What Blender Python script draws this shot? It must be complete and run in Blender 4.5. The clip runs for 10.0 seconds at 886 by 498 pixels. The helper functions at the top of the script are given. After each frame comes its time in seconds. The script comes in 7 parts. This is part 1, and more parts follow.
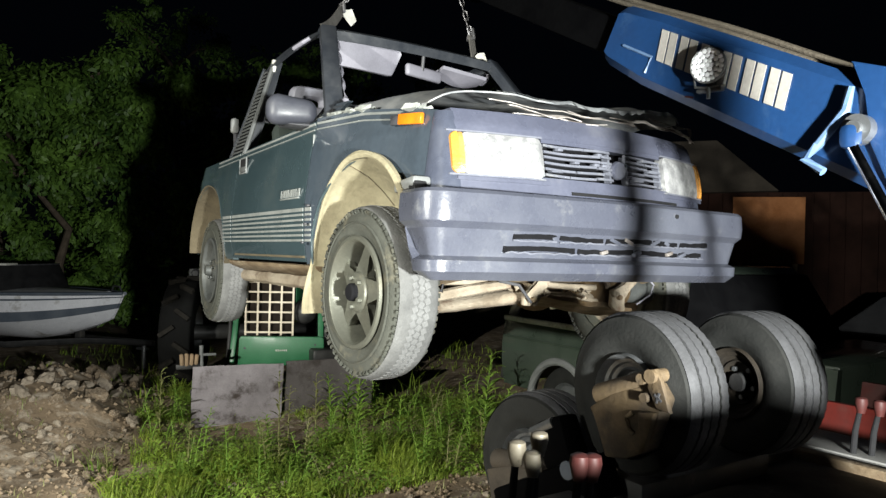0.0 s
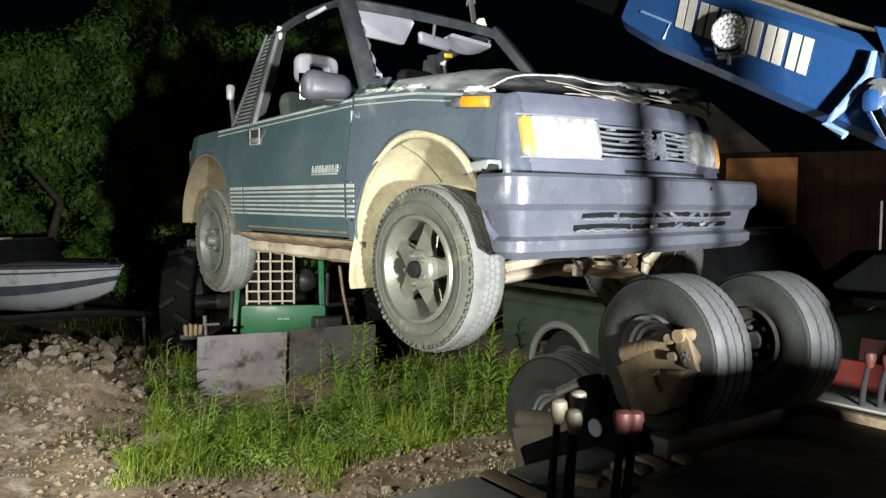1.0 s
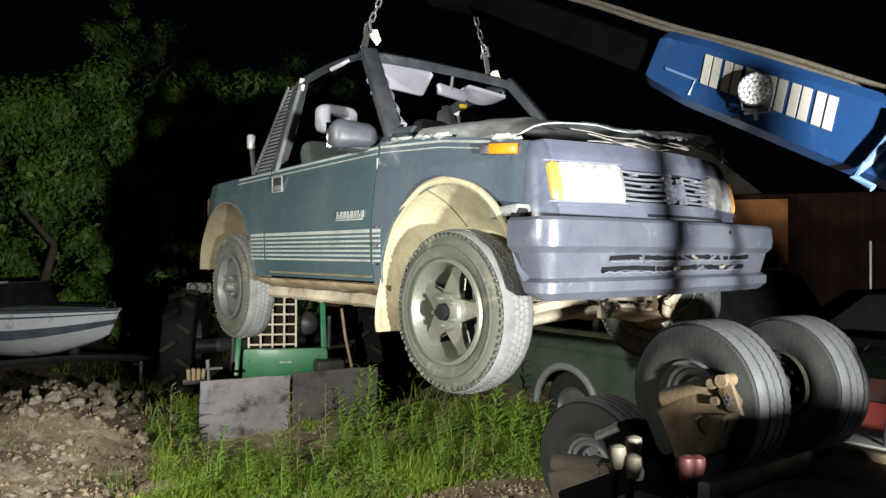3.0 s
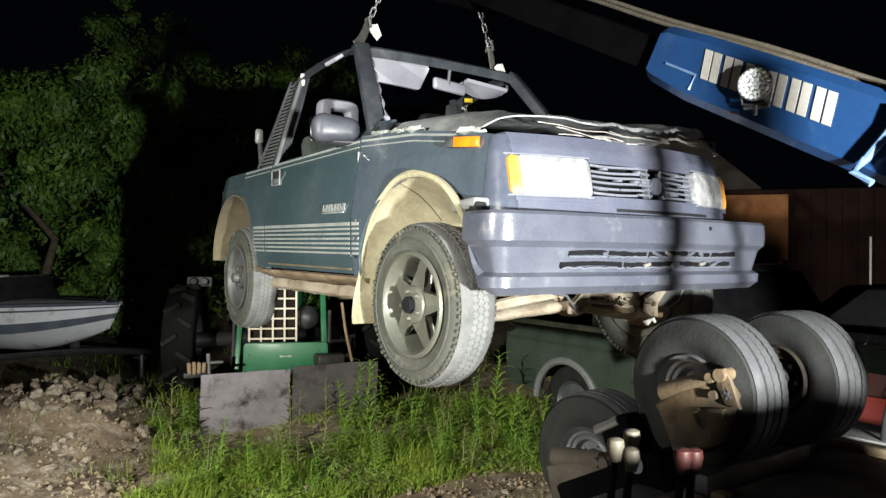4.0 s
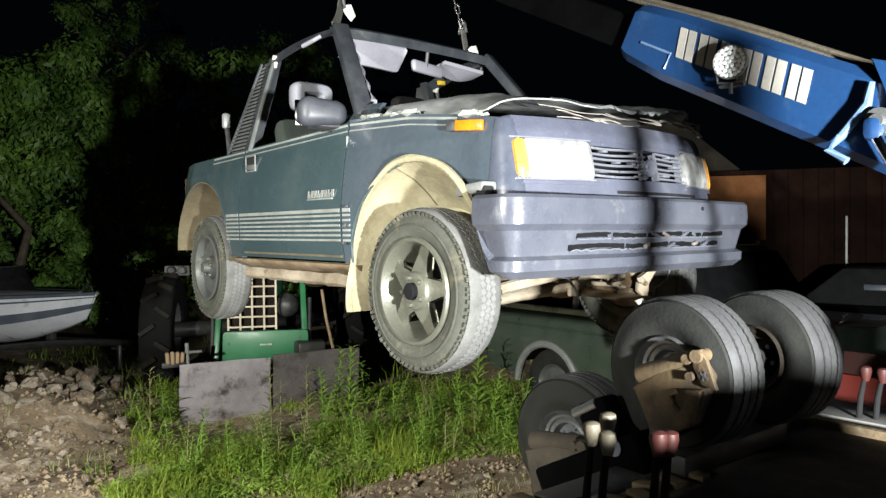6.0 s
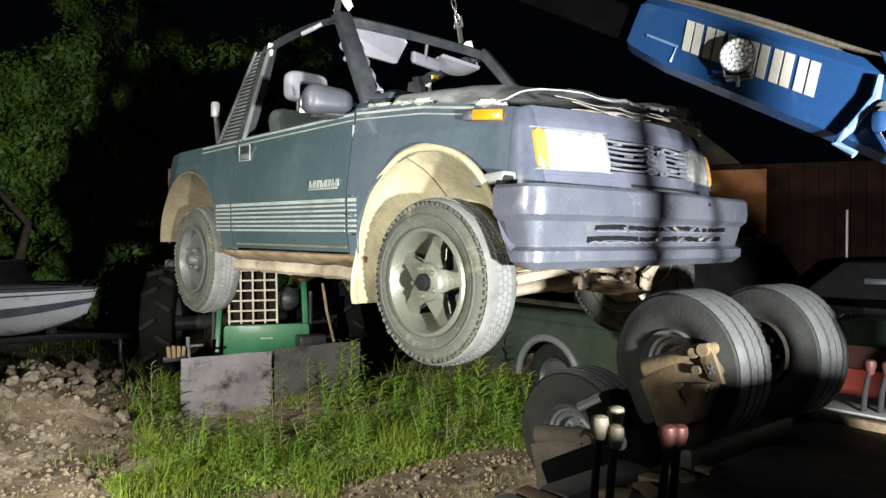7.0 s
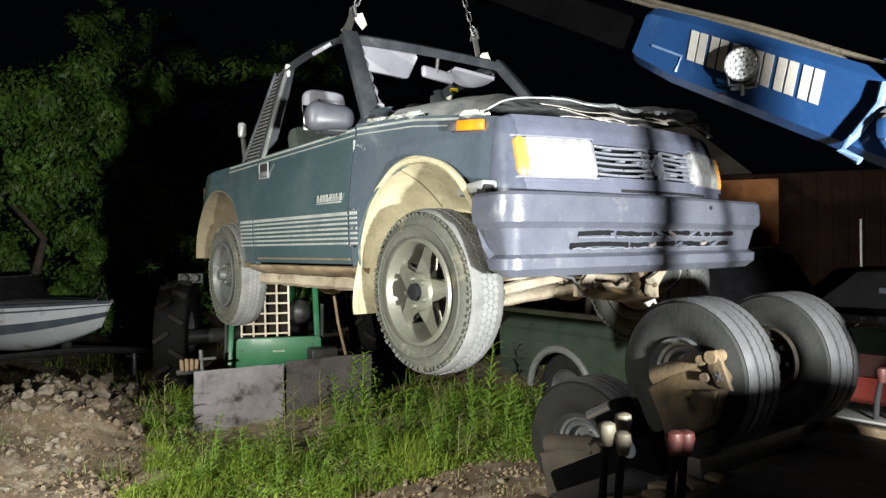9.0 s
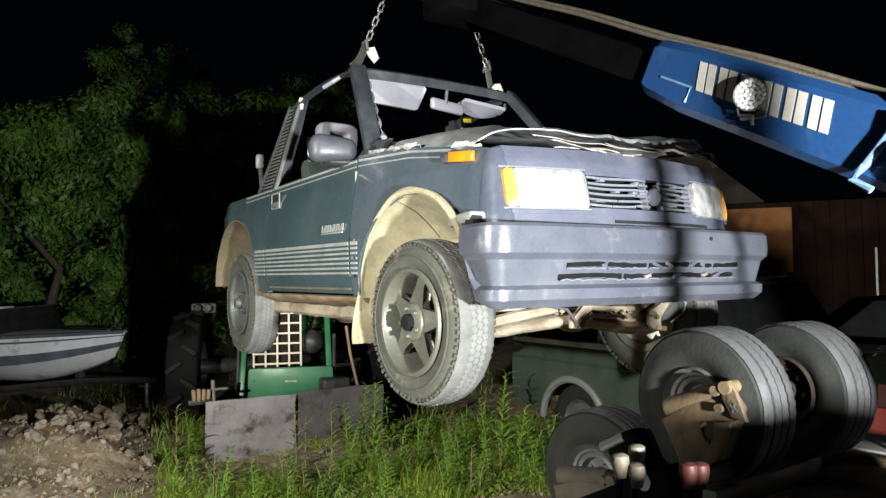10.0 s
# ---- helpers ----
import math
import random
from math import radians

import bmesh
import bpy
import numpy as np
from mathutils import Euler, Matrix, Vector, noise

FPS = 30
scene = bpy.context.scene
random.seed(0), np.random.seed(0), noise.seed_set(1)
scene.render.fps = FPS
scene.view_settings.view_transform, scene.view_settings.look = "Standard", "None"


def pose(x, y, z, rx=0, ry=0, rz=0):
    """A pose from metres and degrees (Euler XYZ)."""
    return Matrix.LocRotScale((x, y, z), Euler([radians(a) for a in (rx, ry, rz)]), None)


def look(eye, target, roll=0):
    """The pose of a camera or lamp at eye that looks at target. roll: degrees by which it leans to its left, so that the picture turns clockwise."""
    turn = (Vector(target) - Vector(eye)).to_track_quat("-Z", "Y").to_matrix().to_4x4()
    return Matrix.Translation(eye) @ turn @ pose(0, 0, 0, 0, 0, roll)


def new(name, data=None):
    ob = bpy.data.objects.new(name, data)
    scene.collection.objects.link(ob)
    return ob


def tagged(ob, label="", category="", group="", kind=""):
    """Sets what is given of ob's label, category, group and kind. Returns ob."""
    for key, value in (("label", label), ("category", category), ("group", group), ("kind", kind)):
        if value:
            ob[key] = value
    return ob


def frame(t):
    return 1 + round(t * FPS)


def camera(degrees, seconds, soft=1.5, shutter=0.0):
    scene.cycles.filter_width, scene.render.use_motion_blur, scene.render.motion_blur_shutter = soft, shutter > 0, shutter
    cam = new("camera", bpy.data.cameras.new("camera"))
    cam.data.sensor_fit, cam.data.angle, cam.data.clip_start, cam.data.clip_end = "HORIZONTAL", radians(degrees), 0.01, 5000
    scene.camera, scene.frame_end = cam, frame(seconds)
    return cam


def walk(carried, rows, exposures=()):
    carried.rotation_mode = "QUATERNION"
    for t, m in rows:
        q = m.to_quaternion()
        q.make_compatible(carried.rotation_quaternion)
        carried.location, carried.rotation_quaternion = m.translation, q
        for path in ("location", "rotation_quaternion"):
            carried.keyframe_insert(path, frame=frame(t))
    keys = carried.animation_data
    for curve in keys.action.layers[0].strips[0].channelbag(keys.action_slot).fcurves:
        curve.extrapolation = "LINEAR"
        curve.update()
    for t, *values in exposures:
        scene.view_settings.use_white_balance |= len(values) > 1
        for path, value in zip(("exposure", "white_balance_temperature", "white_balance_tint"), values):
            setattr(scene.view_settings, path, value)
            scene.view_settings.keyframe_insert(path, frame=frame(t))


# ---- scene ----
cam = camera(64.0, 10.0, soft=1.4)
PATH = [
    (0, 0.277, 0.121, 1.568, 89.91, -1.46, 2.34),
    (0.5, 0.253, 0.064, 1.571, 88.01, -1.18, 2.57),
    (1, 0.158, 0.070, 1.573, 87.16, -0.44, 1.34),
    (1.5, 0.069, 0.048, 1.586, 88.27, 0.23, 0.43),
    (2, 0.006, 0.004, 1.606, 91.27, 0.03, 1.90),
    (3.5, -0.018, -0.002, 1.599, 90.00, -0.26, -0.44),
    (4, -0.016, -0.007, 1.599, 89.96, -0.31, 0.19),
    (4.5, 0.000, 0.000, 1.600, 90.00, -0.00, -0.00),
    (5, 0.013, 0.011, 1.600, 89.74, 0.51, -0.39),
    (5.5, 0.015, 0.022, 1.598, 89.24, 0.51, -1.05),
    (7, -0.012, 0.035, 1.595, 88.27, 0.48, -1.33),
    (7.5, -0.015, 0.020, 1.596, 88.97, 0.79, 0.34),
    (8, -0.011, 0.005, 1.591, 88.70, 1.00, 0.73),
    (8.5, 0.003, 0.008, 1.587, 88.35, 1.48, -0.22),
    (9, 0.000, 0.014, 1.585, 89.33, 0.91, -0.38),
    (9.5, -0.003, 0.010, 1.588, 91.02, 0.71, 0.46),
    (10, 0.002, 0.005, 1.587, 91.72, 1.04, 0.59),
]
walk(cam, [(t, pose(*p)) for t, *p in PATH],
     [(0, -0.20), (1, -0.09), (2, -0.02), (4.5, -0.04), (5.5, 0.08), (7, 0.06), (8.5, 0.06), (9.5, -0.03), (10, -0.03)])

# the lifted car, swinging on its straps
CAR_ROWS = [
    (0, -0.169, 4.108, 1.123, -0.58, -0.47, -55.14),
    (0.5, -0.140, 4.145, 1.121, 0.58, 0.00, -52.41),
    (1, -0.145, 4.161, 1.124, 0.68, 0.62, -49.66),
    (1.5, -0.188, 4.137, 1.122, -0.57, 0.91, -47.69),
    (2, -0.205, 4.107, 1.123, -1.31, 0.64, -47.45),
    (2.75, -0.158, 4.135, 1.121, -0.36, 0.25, -49.29),
    (3.5, -0.111, 4.163, 1.119, 0.57, -0.13, -53.11),
    (4, -0.158, 4.152, 1.123, -0.38, 0.35, -55.32),
    (4.5, -0.192, 4.142, 1.125, -1.07, 0.65, -56.33),
    (5, -0.170, 4.148, 1.122, -0.61, 0.50, -55.92),
    (5.5, -0.124, 4.164, 1.122, 0.40, 0.20, -54.27),
    (6.25, -0.157, 4.133, 1.123, -0.36, 0.28, -50.41),
    (7, -0.190, 4.103, 1.123, -1.12, 0.36, -48.46),
    (7.5, -0.186, 4.126, 1.120, -0.72, 0.66, -48.14),
    (8, -0.150, 4.161, 1.116, 0.19, 0.50, -49.16),
    (8.5, -0.131, 4.158, 1.117, 0.24, 0.08, -51.09),
    (9, -0.144, 4.135, 1.122, -0.41, -0.24, -53.15),
    (9.5, -0.163, 4.113, 1.123, -0.98, -0.51, -54.90),
    (10, -0.160, 4.140, 1.123, -0.66, -0.00, -55.62),
]
# ---- light: night sky, the work light on the truck and an added fill lamp ----
world = bpy.data.worlds.new("night")
scene.world = world
world.use_nodes = True
world.node_tree.nodes["Background"].inputs[0].default_value = (0.05, 0.07, 0.12, 1)
world.node_tree.nodes["Background"].inputs[1].default_value = 0.012
LAMP_AT = (1.38, -0.35, 1.34)
flood = bpy.data.lights.new("work_light_beam", "SPOT")
flood.energy, flood.spot_size, flood.spot_blend, flood.shadow_soft_size = 2450, radians(130), 0.5, 0.07
flood.color = (0.97, 1.0, 0.955)
new("work_light_beam", flood).matrix_world = look(LAMP_AT, (-0.9, 5.5, 1.3))
# made-up fill lamp out of view, brightens flank, grass and soil
FILL_LAMP_AT = (-3.5, -1.5, 2.3)
yard = bpy.data.lights.new("fill_lamp_beam", "SPOT")
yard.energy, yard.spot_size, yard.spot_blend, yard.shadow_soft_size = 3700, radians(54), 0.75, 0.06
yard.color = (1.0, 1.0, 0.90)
new("fill_lamp_beam", yard).matrix_world = look(FILL_LAMP_AT, (-0.05, 6.3, 0.45))

# ---- materials ----
def mat(name, base, other=None, rough=0.6, metal=0.0, scale=8.0, fine=60.0, bump=0.15, dirt=None, dirt_at=0.62,
        dirt_scale=3.0, coat=0.0, spec=0.5, rough_var=0.15, detail=6.0):
    """A surface with two scales of colour, wear in patches, uneven gloss and fine relief."""
    m = bpy.data.materials.new(name)
    m.use_nodes = True
    nt = m.node_tree
    b = nt.nodes["Principled BSDF"]
    link = nt.links.new
    def node(kind, **values):
        n = nt.nodes.new(kind)
        for k, val in values.items():
            n.inputs[k].default_value = val
        return n
    pos = node("ShaderNodeTexCoord").outputs["Object"]
    big = node("ShaderNodeTexNoise", Scale=scale, Detail=detail, Roughness=0.6)
    small = node("ShaderNodeTexNoise", Scale=fine, Detail=4.0, Roughness=0.6)
    link(pos, big.inputs["Vector"])
    link(pos, small.inputs["Vector"])
    mix = nt.nodes.new("ShaderNodeMix")
    mix.data_type = "RGBA"
    other = other or tuple(c * 0.72 for c in base)
    mix.inputs[6].default_value, mix.inputs[7].default_value = (*base, 1), (*other, 1)
    ramp = nt.nodes.new("ShaderNodeMapRange")
    ramp.inputs[1].default_value, ramp.inputs[2].default_value = 0.35, 0.65
    link(big.outputs[0], ramp.inputs[0])
    link(ramp.outputs[0], mix.inputs[0])
    grain = nt.nodes.new("ShaderNodeMix")
    grain.data_type, grain.blend_type = "RGBA", "MULTIPLY"
    grain.inputs[0].default_value = 0.45
    link(mix.outputs[2], grain.inputs[6])
    link(small.outputs[0], grain.inputs[7])
    lift = nt.nodes.new("ShaderNodeMix")
    lift.data_type, lift.blend_type = "RGBA", "ADD"
    lift.inputs[0].default_value = 0.25
    link(grain.outputs[2], lift.inputs[6])
    link(mix.outputs[2], lift.inputs[7])
    colour = lift.outputs[2]
    r = nt.nodes.new("ShaderNodeMapRange")
    r.inputs[1].default_value, r.inputs[2].default_value = 0.3, 0.7
    r.inputs[3].default_value, r.inputs[4].default_value = max(rough - rough_var, 0.03), min(rough + rough_var, 1.0)
    link(big.outputs[0], r.inputs[0])
    if dirt:
        d = node("ShaderNodeTexNoise", Scale=dirt_scale, Detail=9.0, Roughness=0.7)
        link(pos, d.inputs["Vector"])
        dr = nt.nodes.new("ShaderNodeMapRange")
        dr.inputs[1].default_value, dr.inputs[2].default_value = dirt_at - 0.06, dirt_at + 0.08
        link(d.outputs[0], dr.inputs[0])
        dm = nt.nodes.new("ShaderNodeMix")
        dm.data_type = "RGBA"
        dm.inputs[7].default_value = (*dirt, 1)
        link(dr.outputs[0], dm.inputs[0])
        link(colour, dm.inputs[6])
        colour = dm.outputs[2]
    link(colour, b.inputs["Base Color"])
    link(r.outputs[0], b.inputs["Roughness"])
    b.inputs["Metallic"].default_value = metal
    b.inputs["Coat Weight"].default_value = coat
    if bump:
        bp = nt.nodes.new("ShaderNodeBump")
        bp.inputs["Strength"].default_value = bump
        bp.inputs["Distance"].default_value = 0.01
        link(small.outputs[0], bp.inputs["Height"])
        link(bp.outputs[0], b.inputs["Normal"])
    b.inputs["Specular IOR Level"].default_value = spec
    return m


# one dark green paint; NOSE, FENDERP, CORNERP carry lamp light in their colour
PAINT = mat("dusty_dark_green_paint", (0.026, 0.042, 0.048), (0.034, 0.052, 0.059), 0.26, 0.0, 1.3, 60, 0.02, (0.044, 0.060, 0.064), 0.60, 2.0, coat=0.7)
NOSE = mat("dusty_lit_nose_paint", (0.066, 0.071, 0.100), (0.086, 0.091, 0.124), 0.36, 0.0, 3, 80, 0.04, (0.125, 0.128, 0.15), 0.62, 3.0, coat=0.4)
FENDERP = mat("dusty_part_lit_fender_paint", (0.036, 0.047, 0.060), (0.046, 0.058, 0.072), 0.26, 0.0, 1.5, 60, 0.02, (0.052, 0.062, 0.074), 0.60, 2.2, coat=0.7)
CORNERP = mat("dusty_part_lit_corner_paint", (0.046, 0.052, 0.074), (0.060, 0.067, 0.092), 0.32, 0.0, 4, 50, 0.04, (0.10, 0.105, 0.125), 0.61, 3.0, coat=0.5)
BUMPER = mat("weathered_grey_plastic", (0.056, 0.060, 0.080), (0.080, 0.085, 0.106), 0.34, 0.0, 3, 120, 0.10, (0.125, 0.128, 0.14), 0.63, 9.0)
HOODM = mat("crumpled_bare_hood", (0.150, 0.160, 0.172), (0.24, 0.245, 0.25), 0.42, 0.1, 7, 60, 0.1, (0.34, 0.34, 0.33), 0.57, 5.0)
TORN = mat("torn_pale_metal", (0.25, 0.23, 0.215), (0.12, 0.10, 0.09), 0.45, 0.2, 18, 90, 0.2)
TRIM = mat("black_trim", (0.03, 0.03, 0.034), (0.055, 0.055, 0.06), 0.5, 0.0, 8, 90, 0.08)
FRAMEM = mat("dark_grey_pillar", (0.020, 0.023, 0.029), (0.038, 0.041, 0.047), 0.45, 0.0, 6, 70, 0.06, (0.075, 0.076, 0.076), 0.66, 6.0, spec=0.35)
SILVER = mat("silver_stripe", (0.25, 0.26, 0.25), (0.16, 0.17, 0.165), 0.4, 0.2, 9, 80, 0.03)
MUDDY = mat("dried_mud", (0.275, 0.245, 0.160), (0.19, 0.165, 0.105), 0.95, 0.0, 6, 45, 0.4, (0.115, 0.092, 0.06), 0.65, 5.0)
DARKMUD = mat("dark_brown_mud", (0.088, 0.070, 0.040), (0.055, 0.043, 0.025), 0.95, 0.0, 6, 45, 0.4, (0.05, 0.04, 0.026), 0.62, 5.0)
MUDPALE = mat("pale_dried_mud", (0.275, 0.235, 0.18), (0.175, 0.14, 0.10), 0.95, 0.0, 9, 60, 0.5, (0.09, 0.055, 0.034), 0.60, 8.0)
RUSTY = mat("rusty_underbody", (0.105, 0.070, 0.040), (0.17, 0.125, 0.075), 0.9, 0.1, 9, 60, 0.4, (0.24, 0.2, 0.14), 0.60, 7.0)
TYRE = mat("dusty_tyre_rubber", (0.054, 0.056, 0.047), (0.032, 0.033, 0.028), 0.9, 0.0, 7, 90, 0.3, (0.105, 0.098, 0.072), 0.58, 7.0, spec=0.25)
TREAD = mat("worn_tread", (0.148, 0.148, 0.147), (0.112, 0.112, 0.111), 0.85, 0.0, 12, 110, 0.4, spec=0.25)
TREADBAND = mat("grey_worn_tread_base", (0.112, 0.112, 0.110), (0.080, 0.080, 0.079), 0.9, 0.0, 12, 110, 0.4, spec=0.2)
SHARD = mat("broken_glass_lump", (0.30, 0.31, 0.29), (0.20, 0.21, 0.195), 0.35, 0.0, 20, 90, 0.2)
LOUVRE = mat("dull_grey_louvre", (0.085, 0.088, 0.088), (0.055, 0.058, 0.058), 0.5, 0.0, 7, 80, 0.05, spec=0.3)
BLACKTYRE = mat("old_tyre_rubber", (0.010, 0.0105, 0.010), (0.017, 0.017, 0.016), 0.8, 0.0, 9, 90, 0.2, (0.034, 0.033, 0.029), 0.66, 5.0, spec=0.2)
DARKCORE = mat("sooty_radiator_core", (0.022, 0.016, 0.012), (0.012, 0.009, 0.007), 0.9, 0.0, 9, 80, 0.3, spec=0.15)
LUGMUD = mat("dusty_tractor_lug", (0.020, 0.018, 0.015), (0.010, 0.009, 0.008), 0.9, 0.0, 9, 60, 0.3, spec=0.15)
# darker copy of tyre rubber for the tractor, shade put into the colour
DEEPRUBBER = mat("shaded_tractor_rubber", (0.0045, 0.0045, 0.0045), (0.008, 0.008, 0.0078), 0.85, 0.0, 9, 90, 0.2, spec=0.1)
ALLOY = mat("dusty_alloy", (0.150, 0.152, 0.125), (0.10, 0.101, 0.083), 0.42, 0.55, 8, 80, 0.15, (0.165, 0.158, 0.118), 0.62, 7.0)
STEEL = mat("dull_steel", (0.24, 0.25, 0.26), (0.16, 0.165, 0.17), 0.42, 0.8, 10, 90, 0.12, (0.13, 0.11, 0.08), 0.64, 8.0)
DUSTRIM = mat("dusty_steel_rim", (0.085, 0.09, 0.088), (0.055, 0.058, 0.055), 0.55, 0.3, 10, 90, 0.12, (0.12, 0.11, 0.08), 0.62, 8.0)
OILY = mat("oily_brown_casting", (0.085, 0.055, 0.026), (0.050, 0.032, 0.016), 0.6, 0.1, 9, 60, 0.3, (0.16, 0.125, 0.08), 0.64, 9.0)
SHADEDRIM = mat("shaded_brown_rim", (0.022, 0.017, 0.012), (0.012, 0.010, 0.008), 0.8, 0.1, 10, 90, 0.2, spec=0.2)
CHROME = mat("chrome_rod", (0.8, 0.81, 0.84), (0.7, 0.71, 0.74), 0.12, 1.0, 10, 60, 0.0, rough_var=0.05)
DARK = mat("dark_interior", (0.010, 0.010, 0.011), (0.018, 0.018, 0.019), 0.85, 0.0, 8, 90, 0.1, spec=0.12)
GREYVINYL = mat("pale_grey_vinyl", (0.205, 0.20, 0.235), (0.165, 0.16, 0.19), 0.6, 0.0, 7, 130, 0.1)
HEADREST = mat("grey_headrest_vinyl", (0.20, 0.20, 0.235), (0.15, 0.15, 0.18), 0.65, 0.0, 7, 130, 0.1)
SEATCLOTH = mat("grey_green_seat_cloth", (0.050, 0.060, 0.054), (0.036, 0.044, 0.040), 0.9, 0.0, 8, 150, 0.2, spec=0.1)
MIRRORCASE = mat("grey_mirror_case", (0.030, 0.032, 0.042), (0.042, 0.044, 0.055), 0.38, 0.0, 7, 90, 0.05, spec=0.4)
LENS = mat("frosted_headlight_lens", (0.28, 0.28, 0.28), (0.15, 0.15, 0.155), 0.5, 0.0, 22, 80, 0.5, (0.42, 0.42, 0.41), 0.6, 12.0, spec=0.25)
AMBER = mat("amber_lens", (0.60, 0.17, 0.010), (0.48, 0.12, 0.006), 0.2, 0.0, 20, 90, 0.1)
PALEAMBER = mat("pale_amber_lens", (0.42, 0.22, 0.07), (0.36, 0.17, 0.045), 0.25, 0.0, 30, 90, 0.3)
# amber made paler: the light the lens throws back is in the colour
INDICATOR = mat("glare_amber_lens", (0.50, 0.24, 0.045), (0.42, 0.18, 0.03), 0.3, 0.0, 30, 90, 0.3)
GRILLEBAR = mat("chalky_grille_plastic", (0.15, 0.155, 0.185), (0.095, 0.10, 0.125), 0.42, 0.0, 9, 80, 0.08, (0.22, 0.22, 0.225), 0.6, 9.0)
WELD = mat("chalky_blue_edge", (0.10, 0.16, 0.27), (0.05, 0.095, 0.18), 0.5, 0.0, 20, 90, 0.1)
BLUE = mat("blue_boom_paint", (0.0085, 0.033, 0.098), (0.0065, 0.026, 0.080), 0.36, 0.0, 3, 60, 0.03, (0.020, 0.050, 0.115), 0.62, 7.0, coat=0.35)
WHITEP = mat("white_decal", (0.55, 0.54, 0.50), (0.46, 0.45, 0.41), 0.5, 0.0, 8, 90, 0.02)
TAN = mat("tan_primer_steel", (0.115, 0.080, 0.043), (0.062, 0.043, 0.025), 0.7, 0.1, 8, 70, 0.25, (0.035, 0.026, 0.018), 0.57, 7.0)
IVORY = mat("ivory_knob", (0.15, 0.132, 0.10), (0.115, 0.098, 0.072), 0.5, 0.0, 14, 90, 0.05, (0.055, 0.045, 0.03), 0.62, 14.0, spec=0.3)
REDK = mat("faded_red_knob", (0.055, 0.016, 0.014), (0.038, 0.011, 0.010), 0.55, 0.0, 14, 90, 0.05, spec=0.25)
REDP = mat("red_paint", (0.085, 0.010, 0.007), (0.05, 0.007, 0.005), 0.45, 0.0, 5, 60, 0.05, (0.07, 0.025, 0.015), 0.64, 5.0)
DECK = mat("dirty_deck", (0.085, 0.072, 0.055), (0.055, 0.047, 0.037), 0.9, 0.0, 7, 55, 0.5, (0.15, 0.125, 0.095), 0.64, 6.0)
TRUCKBLACK = mat("black_truck_paint", (0.02, 0.02, 0.021), (0.04, 0.039, 0.038), 0.5, 0.0, 6, 70, 0.1, (0.09, 0.08, 0.065), 0.64, 5.0)
PALEDECK = mat("pale_aluminium_plate", (0.33, 0.325, 0.315), (0.25, 0.245, 0.235), 0.5, 0.3, 6, 90, 0.08)
GREEN = mat("green_tractor_paint", (0.022, 0.13, 0.055), (0.03, 0.16, 0.07), 0.45, 0.0, 5, 60, 0.06, (0.06, 0.12, 0.06), 0.66, 5.0)
CREAM = mat("cream_grille_paint", (0.70, 0.62, 0.50), (0.60, 0.52, 0.40), 0.6, 0.0, 9, 80, 0.1, (0.35, 0.24, 0.14), 0.66, 9.0)
DARKPLOW = mat("shaded_plow_steel", (0.15, 0.135, 0.135), (0.09, 0.08, 0.08), 0.55, 0.2, 2.5, 60, 0.2, (0.05, 0.04, 0.036), 0.56, 4.0)
PLOW = mat("scraped_plow_steel", (0.42, 0.385, 0.42), (0.24, 0.22, 0.235), 0.5, 0.25, 2.5, 60, 0.2, (0.075, 0.06, 0.055), 0.58, 4.0)
SUVP = mat("dull_green_suv_paint", (0.030, 0.042, 0.032), (0.040, 0.053, 0.041), 0.36, 0.0, 4, 60, 0.03, coat=0.4)
SUVTRIM = mat("grey_arch_trim", (0.17, 0.175, 0.175), (0.12, 0.125, 0.125), 0.5, 0.0, 7, 80, 0.05)
BOATW = mat("white_gelcoat", (0.74, 0.74, 0.78), (0.64, 0.64, 0.68), 0.35, 0.0, 4, 70, 0.02, (0.30, 0.28, 0.25), 0.62, 3.0)
BOATD = mat("dark_hull_stripe", (0.07, 0.085, 0.11), (0.10, 0.115, 0.14), 0.4, 0.0, 5, 70, 0.02)
DIRT = mat("dry_soil", (0.265, 0.197, 0.130), (0.130, 0.092, 0.056), 0.97, 0.0, 1.6, 30, 1.0, (0.42, 0.355, 0.28), 0.56, 6.0)
STONE = mat("pale_stone", (0.35, 0.295, 0.23), (0.23, 0.185, 0.14), 0.9, 0.0, 9, 50, 0.5)
GRAVEL = mat("crumbled_soil", (0.31, 0.238, 0.162), (0.18, 0.130, 0.082), 0.95, 0.0, 3, 60, 0.4)
BARK = mat("bark", (0.11, 0.085, 0.06), (0.06, 0.045, 0.032), 0.95, 0.0, 9, 40, 0.8)
WOOD = mat("weathered_wood", (0.30, 0.21, 0.13), (0.20, 0.14, 0.085), 0.85, 0.0, 6, 60, 0.4)
PLY = mat("orange_plywood", (0.20, 0.082, 0.030), (0.15, 0.058, 0.020), 0.75, 0.0, 4, 50, 0.2, spec=0.2)
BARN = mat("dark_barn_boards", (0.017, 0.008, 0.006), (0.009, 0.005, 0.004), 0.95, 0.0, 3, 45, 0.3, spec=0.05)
ROOFM = mat("grey_roof", (0.030, 0.025, 0.020), (0.020, 0.017, 0.014), 0.9, 0.0, 4, 50, 0.3, spec=0.1)
STRAP = mat("grimy_strap", (0.085, 0.08, 0.072), (0.05, 0.046, 0.042), 0.85, 0.0, 12, 120, 0.4)
CHAINM = mat("chain_steel", (0.30, 0.30, 0.32), (0.18, 0.17, 0.17), 0.45, 0.8, 16, 90, 0.2)
ROPE = mat("wire_rope", (0.11, 0.092, 0.07), (0.065, 0.054, 0.04), 0.6, 0.3, 30, 120, 0.4)
